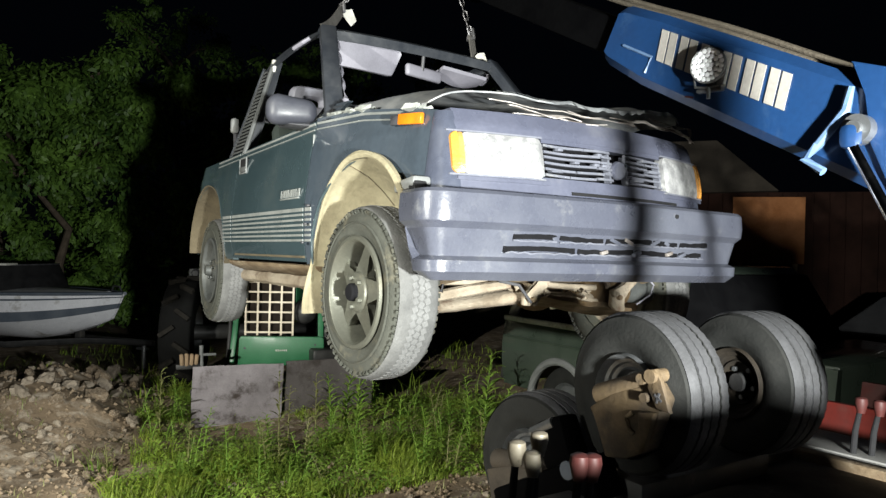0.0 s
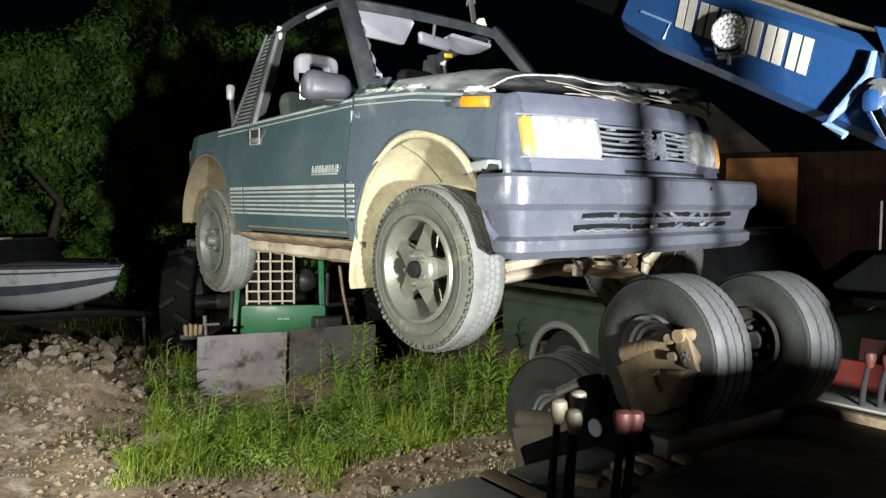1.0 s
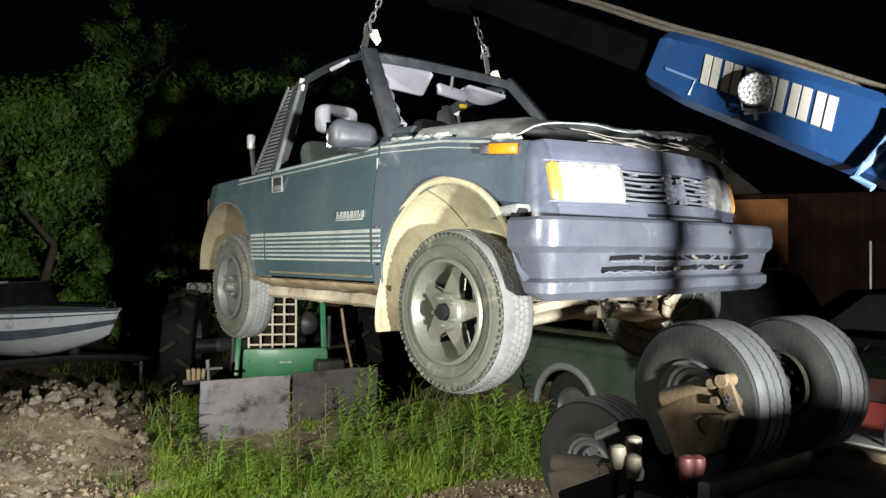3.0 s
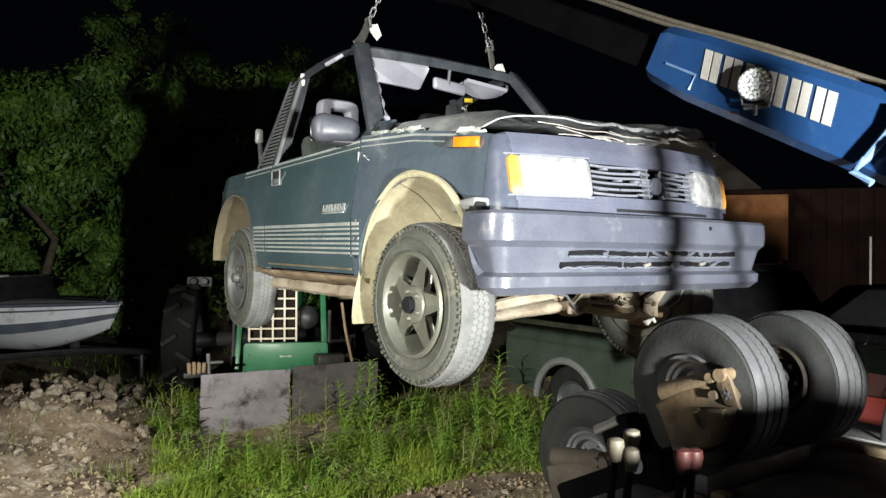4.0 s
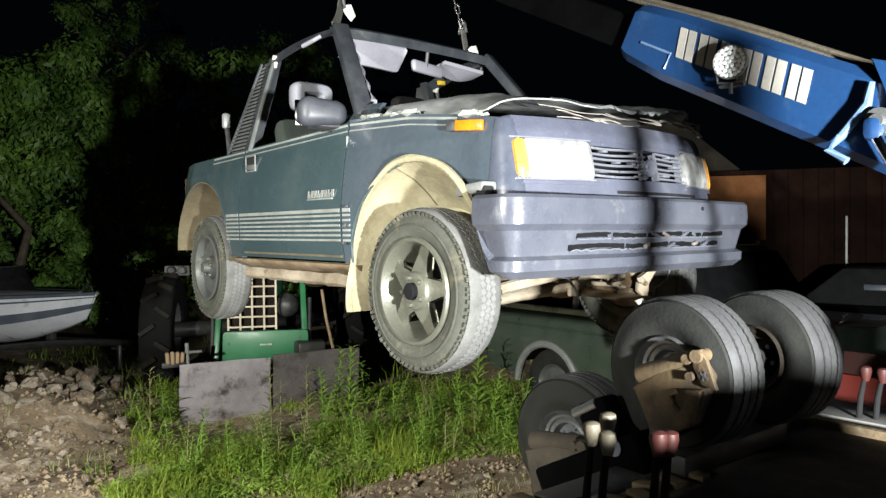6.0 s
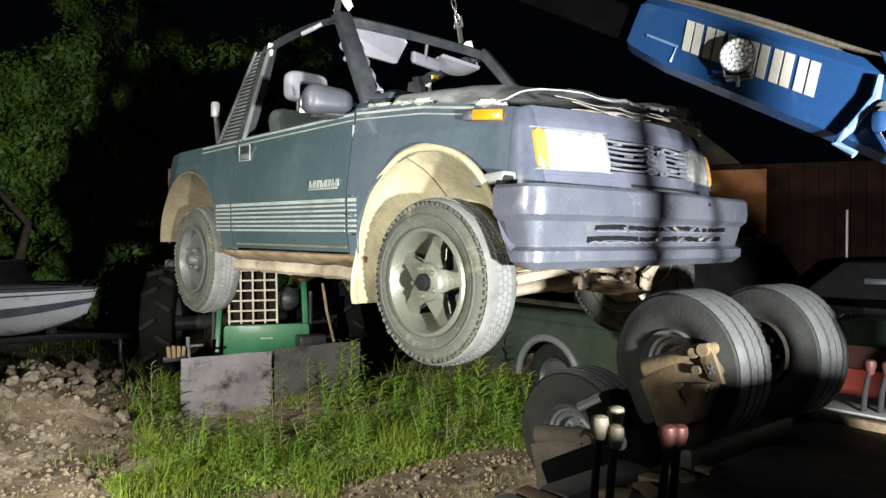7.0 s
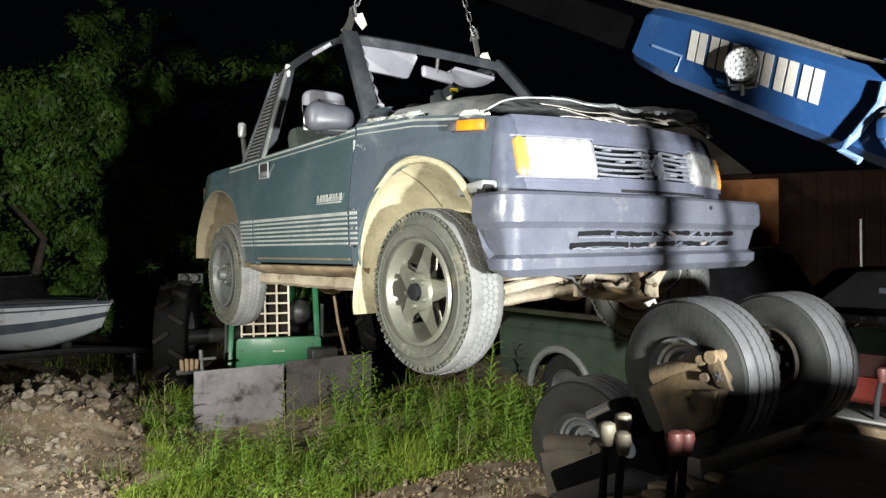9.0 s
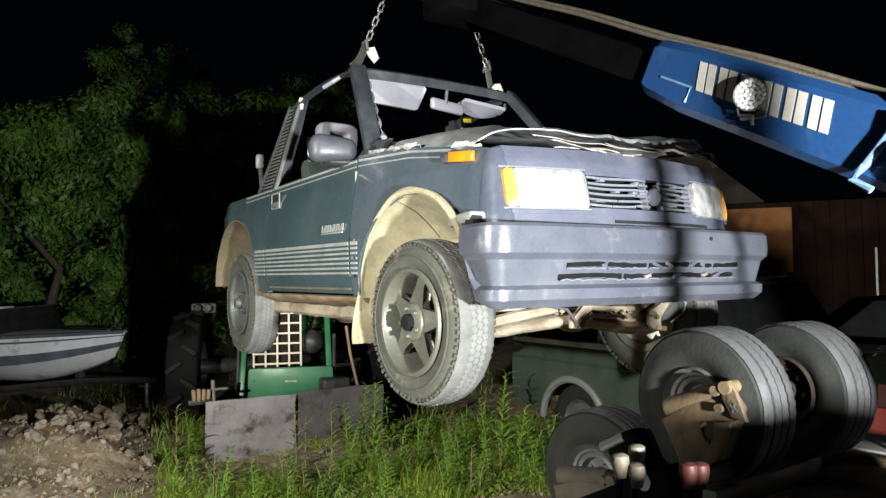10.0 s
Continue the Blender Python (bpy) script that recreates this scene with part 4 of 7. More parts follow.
box(bm, (1.31, 0, 0.335), (0.14, 0.62, 0.06), 0.02)
part("crossmember", bm, RUSTY, CAR)
bm = bmesh.new()
bmesh.ops.create_uvsphere(bm, u_segments=16, v_segments=10, radius=0.13)
bmesh.ops.transform(bm, matrix=pose(1.12, 0.10, 0.30), verts=bm.verts)
rod(bm, (1.12, 0.10, 0.30), (0.4, 0.08, 0.34), 0.05)
part("differential", bm, RUSTY, CAR)
bm = bmesh.new()
rod(bm, (-1.09, -0.60, 0.25), (-1.09, 0.60, 0.25), 0.042)
bmesh.ops.create_uvsphere(bm, u_segments=16, v_segments=10, radius=0.15, matrix=pose(-1.09, 0.05, 0.25))
part("rear_axle", bm, RUSTY, CAR)
# hanging plates that carry the arms, each with its bolt
for pts, bolt in ((((-0.055, 0.375), (-0.125, 0.375), (-0.165, 0.300), (-0.225, 0.262), (-0.225, 0.222), (-0.165, 0.218), (-0.135, 0.262), (-0.10, 0.325)), (-0.190, 0.244)),
                  (((0.435, 0.350), (0.36, 0.350), (0.30, 0.296), (0.238, 0.282), (0.232, 0.215), (0.262, 0.195), (0.315, 0.192), (0.300, 0.245), (0.345, 0.285)), (0.268, 0.250))):
    bm = bmesh.new()
    prism(bm, [(1.455, y, z) for y, z in pts], (-0.022, 0, 0), 0.005)
    plate = part("hanger_plate", bm, MUDPALE, CAR, "pale mud-coated hanger plate")
    bm = bmesh.new()
    rod(bm, (1.450, bolt[0], bolt[1]), (1.472, bolt[0], bolt[1]), 0.011, seg=6)
    part("bolt", bm, RUSTY, plate)
under("cooler_pipe", [(1.41, -0.09, 0.300), (1.42, 0.02, 0.292), (1.41, 0.18, 0.288)], 0.012, MUDPALE, "mud-coated cooler pipe")
under("cooler_pipe", [(1.40, -0.06, 0.262), (1.41, 0.06, 0.256), (1.40, 0.20, 0.232)], 0.010, MUDPALE)
under("brake_line", [(1.43, 0.46, 0.34), (1.44, 0.50, 0.30), (1.42, 0.50, 0.255), (1.40, 0.44, 0.215)], 0.004, GREYVINYL, "pale brake line")
under("hose", [(1.47, -0.36, 0.315), (1.475, -0.27, 0.300), (1.475, -0.235, 0.262), (1.475, -0.21, 0.235)], 0.006, TRIM)
bm = bmesh.new()
sheet(bm, 20, 8, lambda u, v: Vector((lerp(1.20, 1.41, v), lerp(-0.14, 0.40, u), lerp(0.226, 0.150, u) + 0.03 * v + 0.010 * noise.noise(Vector((u * 5, v * 4, 7))))), 0.02, (0, 0, 1))
part("bash_plate", bm, OILY, CAR, "oily brown bent bash plate")
bm = bmesh.new()
rod(bm, (1.34, 0.14, 0.272), (1.34, 0.40, 0.268), 0.066, 0.060, 20)
part("axle_housing", bm, OILY, CAR, "oily brown axle housing")
bm = bmesh.new()
rod(bm, (1.34, 0.41, 0.275), (1.31, 0.62, 0.262), 0.052, 0.056, 20)
part("air_tank", bm, DUSTRIM, CAR, "dusty grey canister")
bm = bmesh.new()
sheet(bm, 6, 3, lambda u, v: Vector((1.42 + 0.01 * v, lerp(0.25, 0.33, u), 0.168 - 0.022 * v * abs(math.sin(u * 5)) + 0.015 * u)), 0.005, (-1, 0, 0))
part("torn_tab", bm, WHITEP, CAR, "bright torn metal tab")
rng = random.Random(12)
for i in range(16):
    bm = bmesh.new()
    bmesh.ops.create_icosphere(bm, subdivisions=1, radius=rng.uniform(0.005, 0.016))
    for v in bm.verts:
        v.co += Vector((rng.uniform(-1, 1), rng.uniform(-1, 1), rng.uniform(-1, 1))) * 0.006
        v.co.y *= 1.6
    bmesh.ops.transform(bm, matrix=pose(rng.uniform(1.34, 1.5), rng.uniform(-0.3, 0.4), 0.275 + rng.uniform(-0.02, 0.012)), verts=bm.verts)
    part("mud_clod", bm, MUDPALE, CAR)


# wheels; the hub's outer face looks along -y
def tyre_mesh(R, W, rim, bulge=0.012, round_=0.028):
    p = []
    for a in range(9):
        t = a / 8
        p.append((lerp(rim, R - round_, t), -W / 2 - bulge * math.sin(t * math.pi) + 0.01 * (1 - t)))
    k = round_ / 0.028
    p += [(R - 0.013 * k, -W / 2 + 0.009 * k), (R - 0.004 * k, -W / 2 + 0.021 * k), (R, -W * 0.2), (R, W * 0.2), (R - 0.004 * k, W / 2 - 0.021 * k), (R - 0.013 * k, W / 2 - 0.009 * k)]
    for a in range(9):
        t = 1 - a / 8
        p.append((lerp(rim, R - round_, t), W / 2 + bulge * math.sin(t * math.pi) - 0.01 * (1 - t)))
    return p


def car_wheel(name, m, alloy=True):
    w = new(name)
    w.parent = CAR
    w.matrix_basis = m
    R, W = 0.328, 0.176
    bm = bmesh.new()
    lathe(bm, tyre_mesh(R, W, 0.205, 0.010, 0.044), 72)
    ty = part("tyre", bm, TYRE, w, "dusty all-terrain tyre")
    # tread blocks, staggered in rows
    bm = bmesh.new()
    n = 76
    for row in range(5):
        y = lerp(-0.050, 0.050, row / 4)
        wide = 0.021
        for k in range(n):
            a = (k + 0.5 * (row % 2)) * 360 / n
            h = 0.0085
            vs = box(bm, (0, 0, 0), (0.0225, wide, h), 0.0)
            bmesh.ops.transform(bm, matrix=spin(a) @ pose(0, y, R - 0.0012 - (0.0075 if row in (0, 4) else 0.001), 0, 0, (28 if row % 2 else -28)), verts=vs)
    grit = random.Random(41)
    lugs = bmesh.new()
    for k in range(72):
        for y in (-0.0805, 0.0805):
            vs = box(lugs, (0, 0, 0), (0.014 + grit.uniform(-0.004, 0.004), 0.010, 0.017 + grit.uniform(-0.005, 0.004)), 0.0)
            bmesh.ops.transform(lugs, matrix=spin(k * 5 + grit.uniform(-1, 1)) @ pose(0, y, R - 0.024 + grit.uniform(-0.003, 0.002), 26 if y < 0 else -26, 0, 0), verts=vs)
    tagged(part("shoulder_lug", lugs, TYRE, w, smooth=False), kind="stuff")
    band = bmesh.new()
    lathe(band, [(R - 0.0135, -0.079), (R - 0.0105, -0.077), (R - 0.0035, -0.064), (R + 0.0006, -0.035), (R + 0.0006, 0.035), (R - 0.0035, 0.064), (R - 0.0105, 0.077), (R - 0.0135, 0.079), (R - 0.02, 0.0)], 72)
    part("tread_band", band, TREADBAND, w, "worn grey tread")
    tagged(part("tread", bm, TREAD, w, "dusty tread blocks", smooth=False), kind="stuff")
    bm = bmesh.new()
    lathe(bm, [(R - 0.070, -W / 2 - 0.007), (R - 0.066, -W / 2 - 0.011), (R - 0.060, -W / 2 - 0.006)], 72)
    part("sidewall_ring", bm, TYRE, w)
    if alloy:
        bm = bmesh.new()
        lathe(bm, [(0.215, -0.092), (0.209, -0.101), (0.198, -0.102), (0.190, -0.092), (0.184, -0.070), (0.172, -0.045), (0.168, 0.08), (0.20, 0.094), (0.206, 0.088), (0.18, 0.08), (0.19, -0.04)], 64)
        rim = part("rim", bm, ALLOY, w, "dusty five-spoke alloy rim")
        for k in range(5):
            bm = bmesh.new()
            prism(bm, [(-0.058, -0.074, 0.050), (0, -0.084, 0.045), (0.058, -0.074, 0.050), (0.034, -0.070, 0.095), (0.022, -0.064, 0.140), (0.034, -0.056, 0.174), (0, -0.060, 0.184), (-0.034, -0.056, 0.174), (-0.022, -0.064, 0.140), (-0.034, -0.070, 0.095)], (0, 0.035, 0), 0.006)
            bmesh.ops.transform(bm, matrix=spin(k * 72 + 12), verts=bm.verts)
            part("spoke", bm, ALLOY, w)
        bm = bmesh.new()
        lathe(bm, [(0.0, -0.092), (0.052, -0.092), (0.072, -0.086), (0.084, -0.062), (0.0, -0.062)], 30, False)
        for k in range(5):
            a = math.radians(k * 72 + 48)
            rod(bm, (0.056 * math.sin(a), -0.106, 0.056 * math.cos(a)), (0.056 * math.sin(a), -0.09, 0.056 * math.cos(a)), 0.010, seg=6)
        part("hub", bm, ALLOY, w)
        bm = bmesh.new()
        lathe(bm, [(0.0, -0.116), (0.028, -0.116), (0.033, -0.110), (0.034, -0.088), (0.0, -0.088)], 24, False)
        part("hub_cap", bm, VOID, w, "black hub cap")
    else:
        bm = bmesh.new()
        lathe(bm, [(0.206, -0.094), (0.192, -0.097), (0.180, -0.085), (0.165, -0.055), (0.10, -0.035), (0.075, -0.05), (0.07, -0.075), (0.0, -0.078), (0.0, -0.05), (0.10, -0.02), (0.17, 0.08), (0.206, 0.088)], 56, True)
        rim = part("rim", bm, DUSTRIM, w, "dusty grey steel rim")
        bm = bmesh.new()
        lathe(bm, [(0.0, -0.12), (0.032, -0.118), (0.036, -0.075), (0.0, -0.07)], 24, False)
        for k in range(5):
            a = math.radians(k * 72)
            rod(bm, (0.056 * math.sin(a), -0.092, 0.056 * math.cos(a)), (0.056 * math.sin(a), -0.07, 0.056 * math.cos(a)), 0.010, seg=6)
        part("hub", bm, DUSTRIM, w)
    bm = bmesh.new()
    lathe(bm, [(0.03, 0.01), (0.14, 0.01), (0.14, 0.03), (0.03, 0.03)], 32)
    rod(bm, (0, 0.0, 0), (0, 0.16, 0), 0.05)
    part("brake", bm, TRIM, w, "dark brake disc")
    bm = bmesh.new()
    lathe(bm, [(0.05, 0.056), (0.165, 0.050), (0.186, 0.076), (0.180, 0.082), (0.160, 0.064), (0.05, 0.072)], 40)
    part("backing_plate", bm, MUDPALE, w, "mud-crusted brake backing plate")
    return w


STEER = 1.5
car_wheel("front_wheel", pose(1.108, -0.672, 0.254, 0, 0, STEER))
car_wheel("front_wheel", pose(1.108, 0.672, 0.254, 0, 0, 180 + STEER))
car_wheel("rear_wheel", pose(-1.085, -0.645, 0.267, 0, 0, -2), False)
car_wheel("rear_wheel", pose(-1.09, 0.64, 0.265, 0, 0, 180), False)

# ---- ground ----
G = -0.13


def ground_z(x, y):
    z = G + 0.05 * noise.noise(Vector((x * 0.5, y * 0.5, 0))) + 0.02 * noise.noise(Vector((x * 2.2, y * 2.2, 3))) + (0.035 * noise.noise(Vector((x * 4.5, y * 4.5, 6))) if x < -2.3 else 0)
    d = math.hypot((x + 4.2) / 1.9, (y - 6.4) / 2.3)
    if d < 1:
        z += 0.42 * (1 - d * d) ** 2 * (1 + 0.5 * noise.noise(Vector((x * 1.7, y * 1.7, 9))))
    e = math.hypot((x + 1.95) / 1.3, (y - 6.75) / 0.9)
    if e < 1:
        z -= 0.13 * (1 - e * e) ** 2
    return z


bm = bmesh.new()
def fn(u, v):
    # fine near the lit patch, coarse out to the horizon
    def spread(k, c, near, far):
        k = 2 * k - 1
        return c + near * k + math.copysign(abs(k) ** 7, k) * far
    x, y = spread(u, -1.0, 7.0, 900), spread(v, 7.0, 5.0, 900)
    return Vector((x, y, ground_z(x, y) + 0.02 * noise.noise(Vector((x * 6, y * 6, 5)))))
sheet(bm, 240, 240, fn, 0.3, (0, 0, -1))
tagged(part("ground", bm, DIRT), "dry bare soil yard with rubble", "ground", kind="structure")

# ---- tow truck: x to its tail, y to its near side, z up ----
TRUCK_AT = pose(0.2, 1.87, 0, 0, 0, 126.87)
TRUCK = thing("tow_truck", TRUCK_AT, "tow truck with a raised blue boom and dark dirty deck", "tow truck")


def tpart(name, bm, m, parent=TRUCK, label="", **k):
    return part(name, bm, m, parent, label, **k)


bm = bmesh.new()
box(bm, (-2.1, -0.77, 0.84), (4.10, 1.38, 0.05), 0.01)
deck = tpart("deck", bm, DECK, label="dark deck coated with dirt")
bm = bmesh.new()
box(bm, (-2.1, -0.77, 0.55), (4.0, 1.2, 0.5), 0.02)
tpart("chassis", bm, TRUCKBLACK)
for y in (-0.055, -1.475):
    bm = bmesh.new()
    box(bm, (-2.08, y, 0.862), (4.2, 0.06, 0.07), 0.008)
    tpart("edge_rail", bm, RUSTY, label="rusty brown edge rail")
    out = 1 if y > -1 else -1
    bm = bmesh.new()
    box(bm, (-2.05, y + out * 0.19, 0.74), (4.16, 0.30, 0.30), 0.012)
    side_box = tpart("side_box", bm, PALEDECK, label="pale metal side box")
    bm = bmesh.new()
    box(bm, (-2.05, y + out * 0.19, 0.896), (4.10, 0.27, 0.008), 0.003)
    tpart("lid", bm, PALEDECK, side_box)
bm = bmesh.new()
box(bm, (-0.06, -0.77, 0.872), (0.10, 1.34, 0.05), 0.008)
tpart("tail_rail", bm, TRUCKBLACK)
rng = random.Random(2)
for i in range(5):
    bm = bmesh.new()
    x, y = rng.uniform(-0.2, -0.12), -0.25 - 0.09 * i
    box(bm, (x, y, 0.875), (0.12, 0.05, 0.02), 0.004, turn=pose(0, 0, 0, 0, 0, rng.uniform(-30, 30)))
    tpart("scrap_plate", bm, RUSTY, label="loose rusty scrap plate")

# cab and mast, out of the camera's sight but part of the truck
bm = bmesh.new()
box(bm, (-1.42, -0.98, 1.14), (0.16, 0.26, 0.60), 0.03)
box(bm, (-1.10, -0.98, 1.54), (0.78, 0.22, 0.14), 0.03, turn=pose(0, 0, 0, 0, -27, 0))
tpart("mast", bm, BLUE)
bm = bmesh.new()
box(bm, (-4.9, -0.98, 1.30), (1.6, 2.0, 1.7), 0.12, seg=3)
cab = tpart("cab", bm, TRUCKBLACK)
for x in (-1.3, -5.0):
    for y in (-0.05, -1.49):
        bm = bmesh.new()
        lathe(bm, tyre_mesh(0.42, 0.26, 0.24), 40)
        bmesh.ops.transform(bm, matrix=pose(x, y - 0.08 * (1 if y > -1 else -1), 0.30), verts=bm.verts)
        tpart("tyre", bm, BLACKTYRE)

# boom
SL = math.atan(0.52)
def along(s, d=0.0, y=-0.85):
    """A point s metres up the boom from its joint, d over its lower edge."""
    return Vector((-0.422 + s * math.cos(SL) - d * math.sin(SL), y, 1.836 + s * math.sin(SL) + d * math.cos(SL)))


boom = new("boom")
boom.parent = TRUCK
tagged(boom, "blue painted outer boom section")
bm = bmesh.new()
def ring(s, lo, hi, w=0.25, c=0.026):
    y0 = -0.85
    prof = [(lo, y0 - c), (lo + c, y0), (hi - c, y0), (hi, y0 - c), (hi, y0 - w + c), (hi - c, y0 - w), (lo + c, y0 - w), (lo, y0 - w + c)]
    return [bm.verts.new(along(s, d, y)) for d, y in prof]
rings = [ring(-0.42, -0.010, 0.238), ring(-0.15, -0.004, 0.236), ring(0.62, 0.004, 0.232), ring(0.79, 0.022, 0.222), ring(0.815, 0.032, 0.212)]
# slanted mouth
for v in rings[-1] + rings[-2]:
    d = (v.co.z - along(0.8, 0).z) / math.cos(SL)
    v.co.x -= 0.006 * max(0, d) / 0.2
for a, b in zip(rings, rings[1:]):
    for i in range(8):
        bm.faces.new((a[i], a[(i + 1) % 8], b[(i + 1) % 8], b[i]))
bm.faces.new(rings[0])
bm.faces.new(rings[-1])
tpart("outer_section", bm, BLUE, boom)
bm = bmesh.new()
a, b = along(-0.3, 0.105, -0.975), along(2.06, 0.115, -0.975)
q = (b - a).to_track_quat("X", "Z").to_matrix().to_4x4()
box(bm, (0, 0, 0), ((b - a).length, 0.19, 0.125), 0.012)
bmesh.ops.transform(bm, matrix=Matrix.Translation((a + b) / 2) @ q, verts=bm.verts)
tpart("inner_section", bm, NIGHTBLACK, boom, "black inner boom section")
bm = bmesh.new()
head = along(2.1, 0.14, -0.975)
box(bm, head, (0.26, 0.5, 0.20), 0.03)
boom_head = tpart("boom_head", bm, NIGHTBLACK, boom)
for y in (-0.80, -1.15):
    bm = bmesh.new()
    lathe(bm, [(0.02, -0.03), (0.10, -0.03), (0.08, 0), (0.10, 0.03), (0.02, 0.03)], 28)
    bmesh.ops.transform(bm, matrix=Matrix.Translation(head + Vector((0.08, y + 0.975, 0.06))), verts=bm.verts)
    tpart("sheave", bm, TRUCKBLACK, boom)
# pressed corner line on the boom's mouth
bm = bmesh.new()
tube(bm, [along(0.735, 0.10, -0.848), along(0.60, 0.098, -0.848), along(0.60, 0.045, -0.848)], 0.005, 6)
tpart("weld_line", bm, WELD, boom, "chalky worn pressed line")
# slanted plain white strokes on the flank
letter_w = 0.067
for i in range(6):
    s0 = 0.578 - i * 0.0835
    h0, h1 = 0.094, 0.188
    # two slanted plain strokes
    for k0, k1, ha, hb in ((0.0, 0.44, h0, h1), (0.56, 1.0, h0, h1)):
        bm = bmesh.new()
        sl = lambda k, h: along(s0 - letter_w * k + 0.024 * (h - h0) / (h1 - h0) - 0.002, h, -0.8485)
        prism(bm, [sl(k0, hb), sl(k0, ha), sl(k1, ha), sl(k1, hb)], (0, 0.0025, 0))
        tpart("lettering_block", bm, DECAL, boom, "white slanted lettering block")
bm = bmesh.new()
box(bm, along(0.40, 0.03, -0.848), (0.03, 0.004, 0.006), 0.001, turn=pose(0, 0, 0, 0, -15, 0))
tpart("red_mark", bm, REDK, boom)
# wire rope over the boom
for k, (d0, d1) in enumerate(((0.245, 0.215), (0.262, 0.232))):
    bm = bmesh.new()
    tube(bm, [along(lerp(-0.62, 2.1, i / 20), lerp(d0, d1, i / 20) + 0.004 * math.sin(i), -0.93 - 0.05 * k) for i in range(21)], 0.0085, 8)
    tpart("winch_rope", bm, ROPE, boom, "taut steel winch rope")
# joint bracket and lift cylinder
bm = bmesh.new()
prism(bm, [along(-0.02, 0.262, -0.855), along(-0.20, 0.285, -0.855), along(-0.33, 0.20, -0.855), along(-0.34, -0.05, -0.855), along(-0.16, 0.10, -0.855), along(-0.10, 0.20, -0.855)], (0, 0.022, 0), 0.004)
tpart("joint_plate", bm, BLUE, boom)
bm = bmesh.new()
tube(bm, [along(-0.055, 0.205, -0.83), along(-0.075, 0.15, -0.825), along(-0.055, 0.05, -0.82), along(-0.04, 0.005, -0.82), along(-0.10, -0.005, -0.82)], [0.010, 0.013, 0.012, 0.012, 0.012], 8)
tpart("gusset", bm, WELD, boom)
bm = bmesh.new()
rod(bm, along(-0.13, 0.12, -0.86), along(-0.13, 0.12, -0.80), 0.036, seg=20)
rod(bm, along(-0.13, 0.12, -0.81), along(-0.13, 0.12, -0.785), 0.018, seg=16)
tpart("pivot_pin", bm, STEEL, boom)
top = along(-0.135, 0.09, -0.80)
foot = Vector((-1.05, -0.80, 0.95))
for dy in (0.0,):
    bm = bmesh.new()
    box(bm, top + Vector((0, dy, 0.01)), (0.050, 0.045, 0.065), 0.020)
    cyl = tpart("lift_cylinder", bm, BLUE, TRUCK, "boom lift cylinder with a chrome rod")
    bm = bmesh.new()
    rod(bm, top + Vector((0, dy, 0)), top.lerp(foot, 0.62) + Vector((0, dy, 0)), 0.015, seg=20)
    tpart("rod", bm, CHROME, cyl, "chrome cylinder rod")
    bm = bmesh.new()
    rod(bm, top.lerp(foot, 0.6) + Vector((0, dy, 0)), foot + Vector((0, dy, 0)), 0.036, seg=20)
    tpart("barrel", bm, BLUE, cyl)

# round LED work lamp on the boom's flank
lamp = thing("work_lamp", TRUCK_AT @ pose(-0.172, -0.812, 2.120, 0, 0, 12) @ Matrix.Scale(0.84, 4), "round many-lens LED work lamp, switched off, on the boom", "lamp")
bm = bmesh.new()
lathe(bm, [(0.0, -0.030), (0.045, -0.030), (0.060, -0.014), (0.0635, 0.006), (0.060, 0.012), (0.056, 0.008), (0.0, 0.006)], 40, False)
part("housing", bm, SUVTRIM, lamp, "grey lamp housing")
for ringn, rr in ((1, 0.0), (6, 0.0175), (12, 0.034), (19, 0.050)):
    for k in range(ringn):
        a = k * math.tau / ringn
        bm = bmesh.new()
        bmesh.ops.create_uvsphere(bm, u_segments=8, v_segments=6, radius=0.0092)
        bmesh.ops.transform(bm, matrix=pose(rr * math.cos(a), 0.009, rr * math.sin(a)) @ Matrix.Diagonal((1, 0.6, 1, 1)), verts=bm.verts)
        part("led_lens", bm, LED, lamp)
bm = bmesh.new()
tube(bm, [(-0.058, -0.01, -0.02), (-0.05, -0.01, -0.068), (0.0, -0.01, -0.076), (0.05, -0.01, -0.068), (0.058, -0.01, -0.02)], 0.005, 6)
box(bm, (0.0, -0.02, -0.083), (0.09, 0.03, 0.012), 0.003)
rod(bm, (0, -0.005, -0.115), (0, -0.005, -0.078), 0.007)
part("bracket", bm, STEEL, lamp)
bm = bmesh.new()
box(bm, (0, -0.04, -0.06), (0.03, 0.05, 0.03), 0.004)
part("foot", bm, TRIM, lamp)

# the lit flood lamp that lights the yard, on the truck's side box
flood_lamp = thing("flood_lamp", pose(*LAMP_AT), "lit flood lamp on the truck's side box", "lamp")
bm = bmesh.new()
rod(bm, (0.08, -0.15, -0.53), (0.08, -0.15, 0.02), 0.02)
part("post", bm, STEEL, flood_lamp)
bm = bmesh.new()
box(bm, (0.06, -0.12, 0), (0.26, 0.06, 0.20), 0.02, turn=pose(0, 0, 0, 0, 0, 27))
part("housing", bm, TRIM, flood_lamp)
# post and housing invented to carry the added fill lamp
fill_post = thing("fill_lamp", pose(FILL_LAMP_AT[0], FILL_LAMP_AT[1] - 0.15, 0), "unseen added fill lamp on a tall steel post", "lamp")
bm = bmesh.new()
rod(bm, (0, 0, -0.2), (0, 0, FILL_LAMP_AT[2] + 0.1), 0.04)
part("post", bm, STEEL, fill_post)
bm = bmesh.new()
box(bm, (0, 0.06, FILL_LAMP_AT[2]), (0.24, 0.08, 0.2), 0.02)
part("housing", bm, TRIM, fill_post)
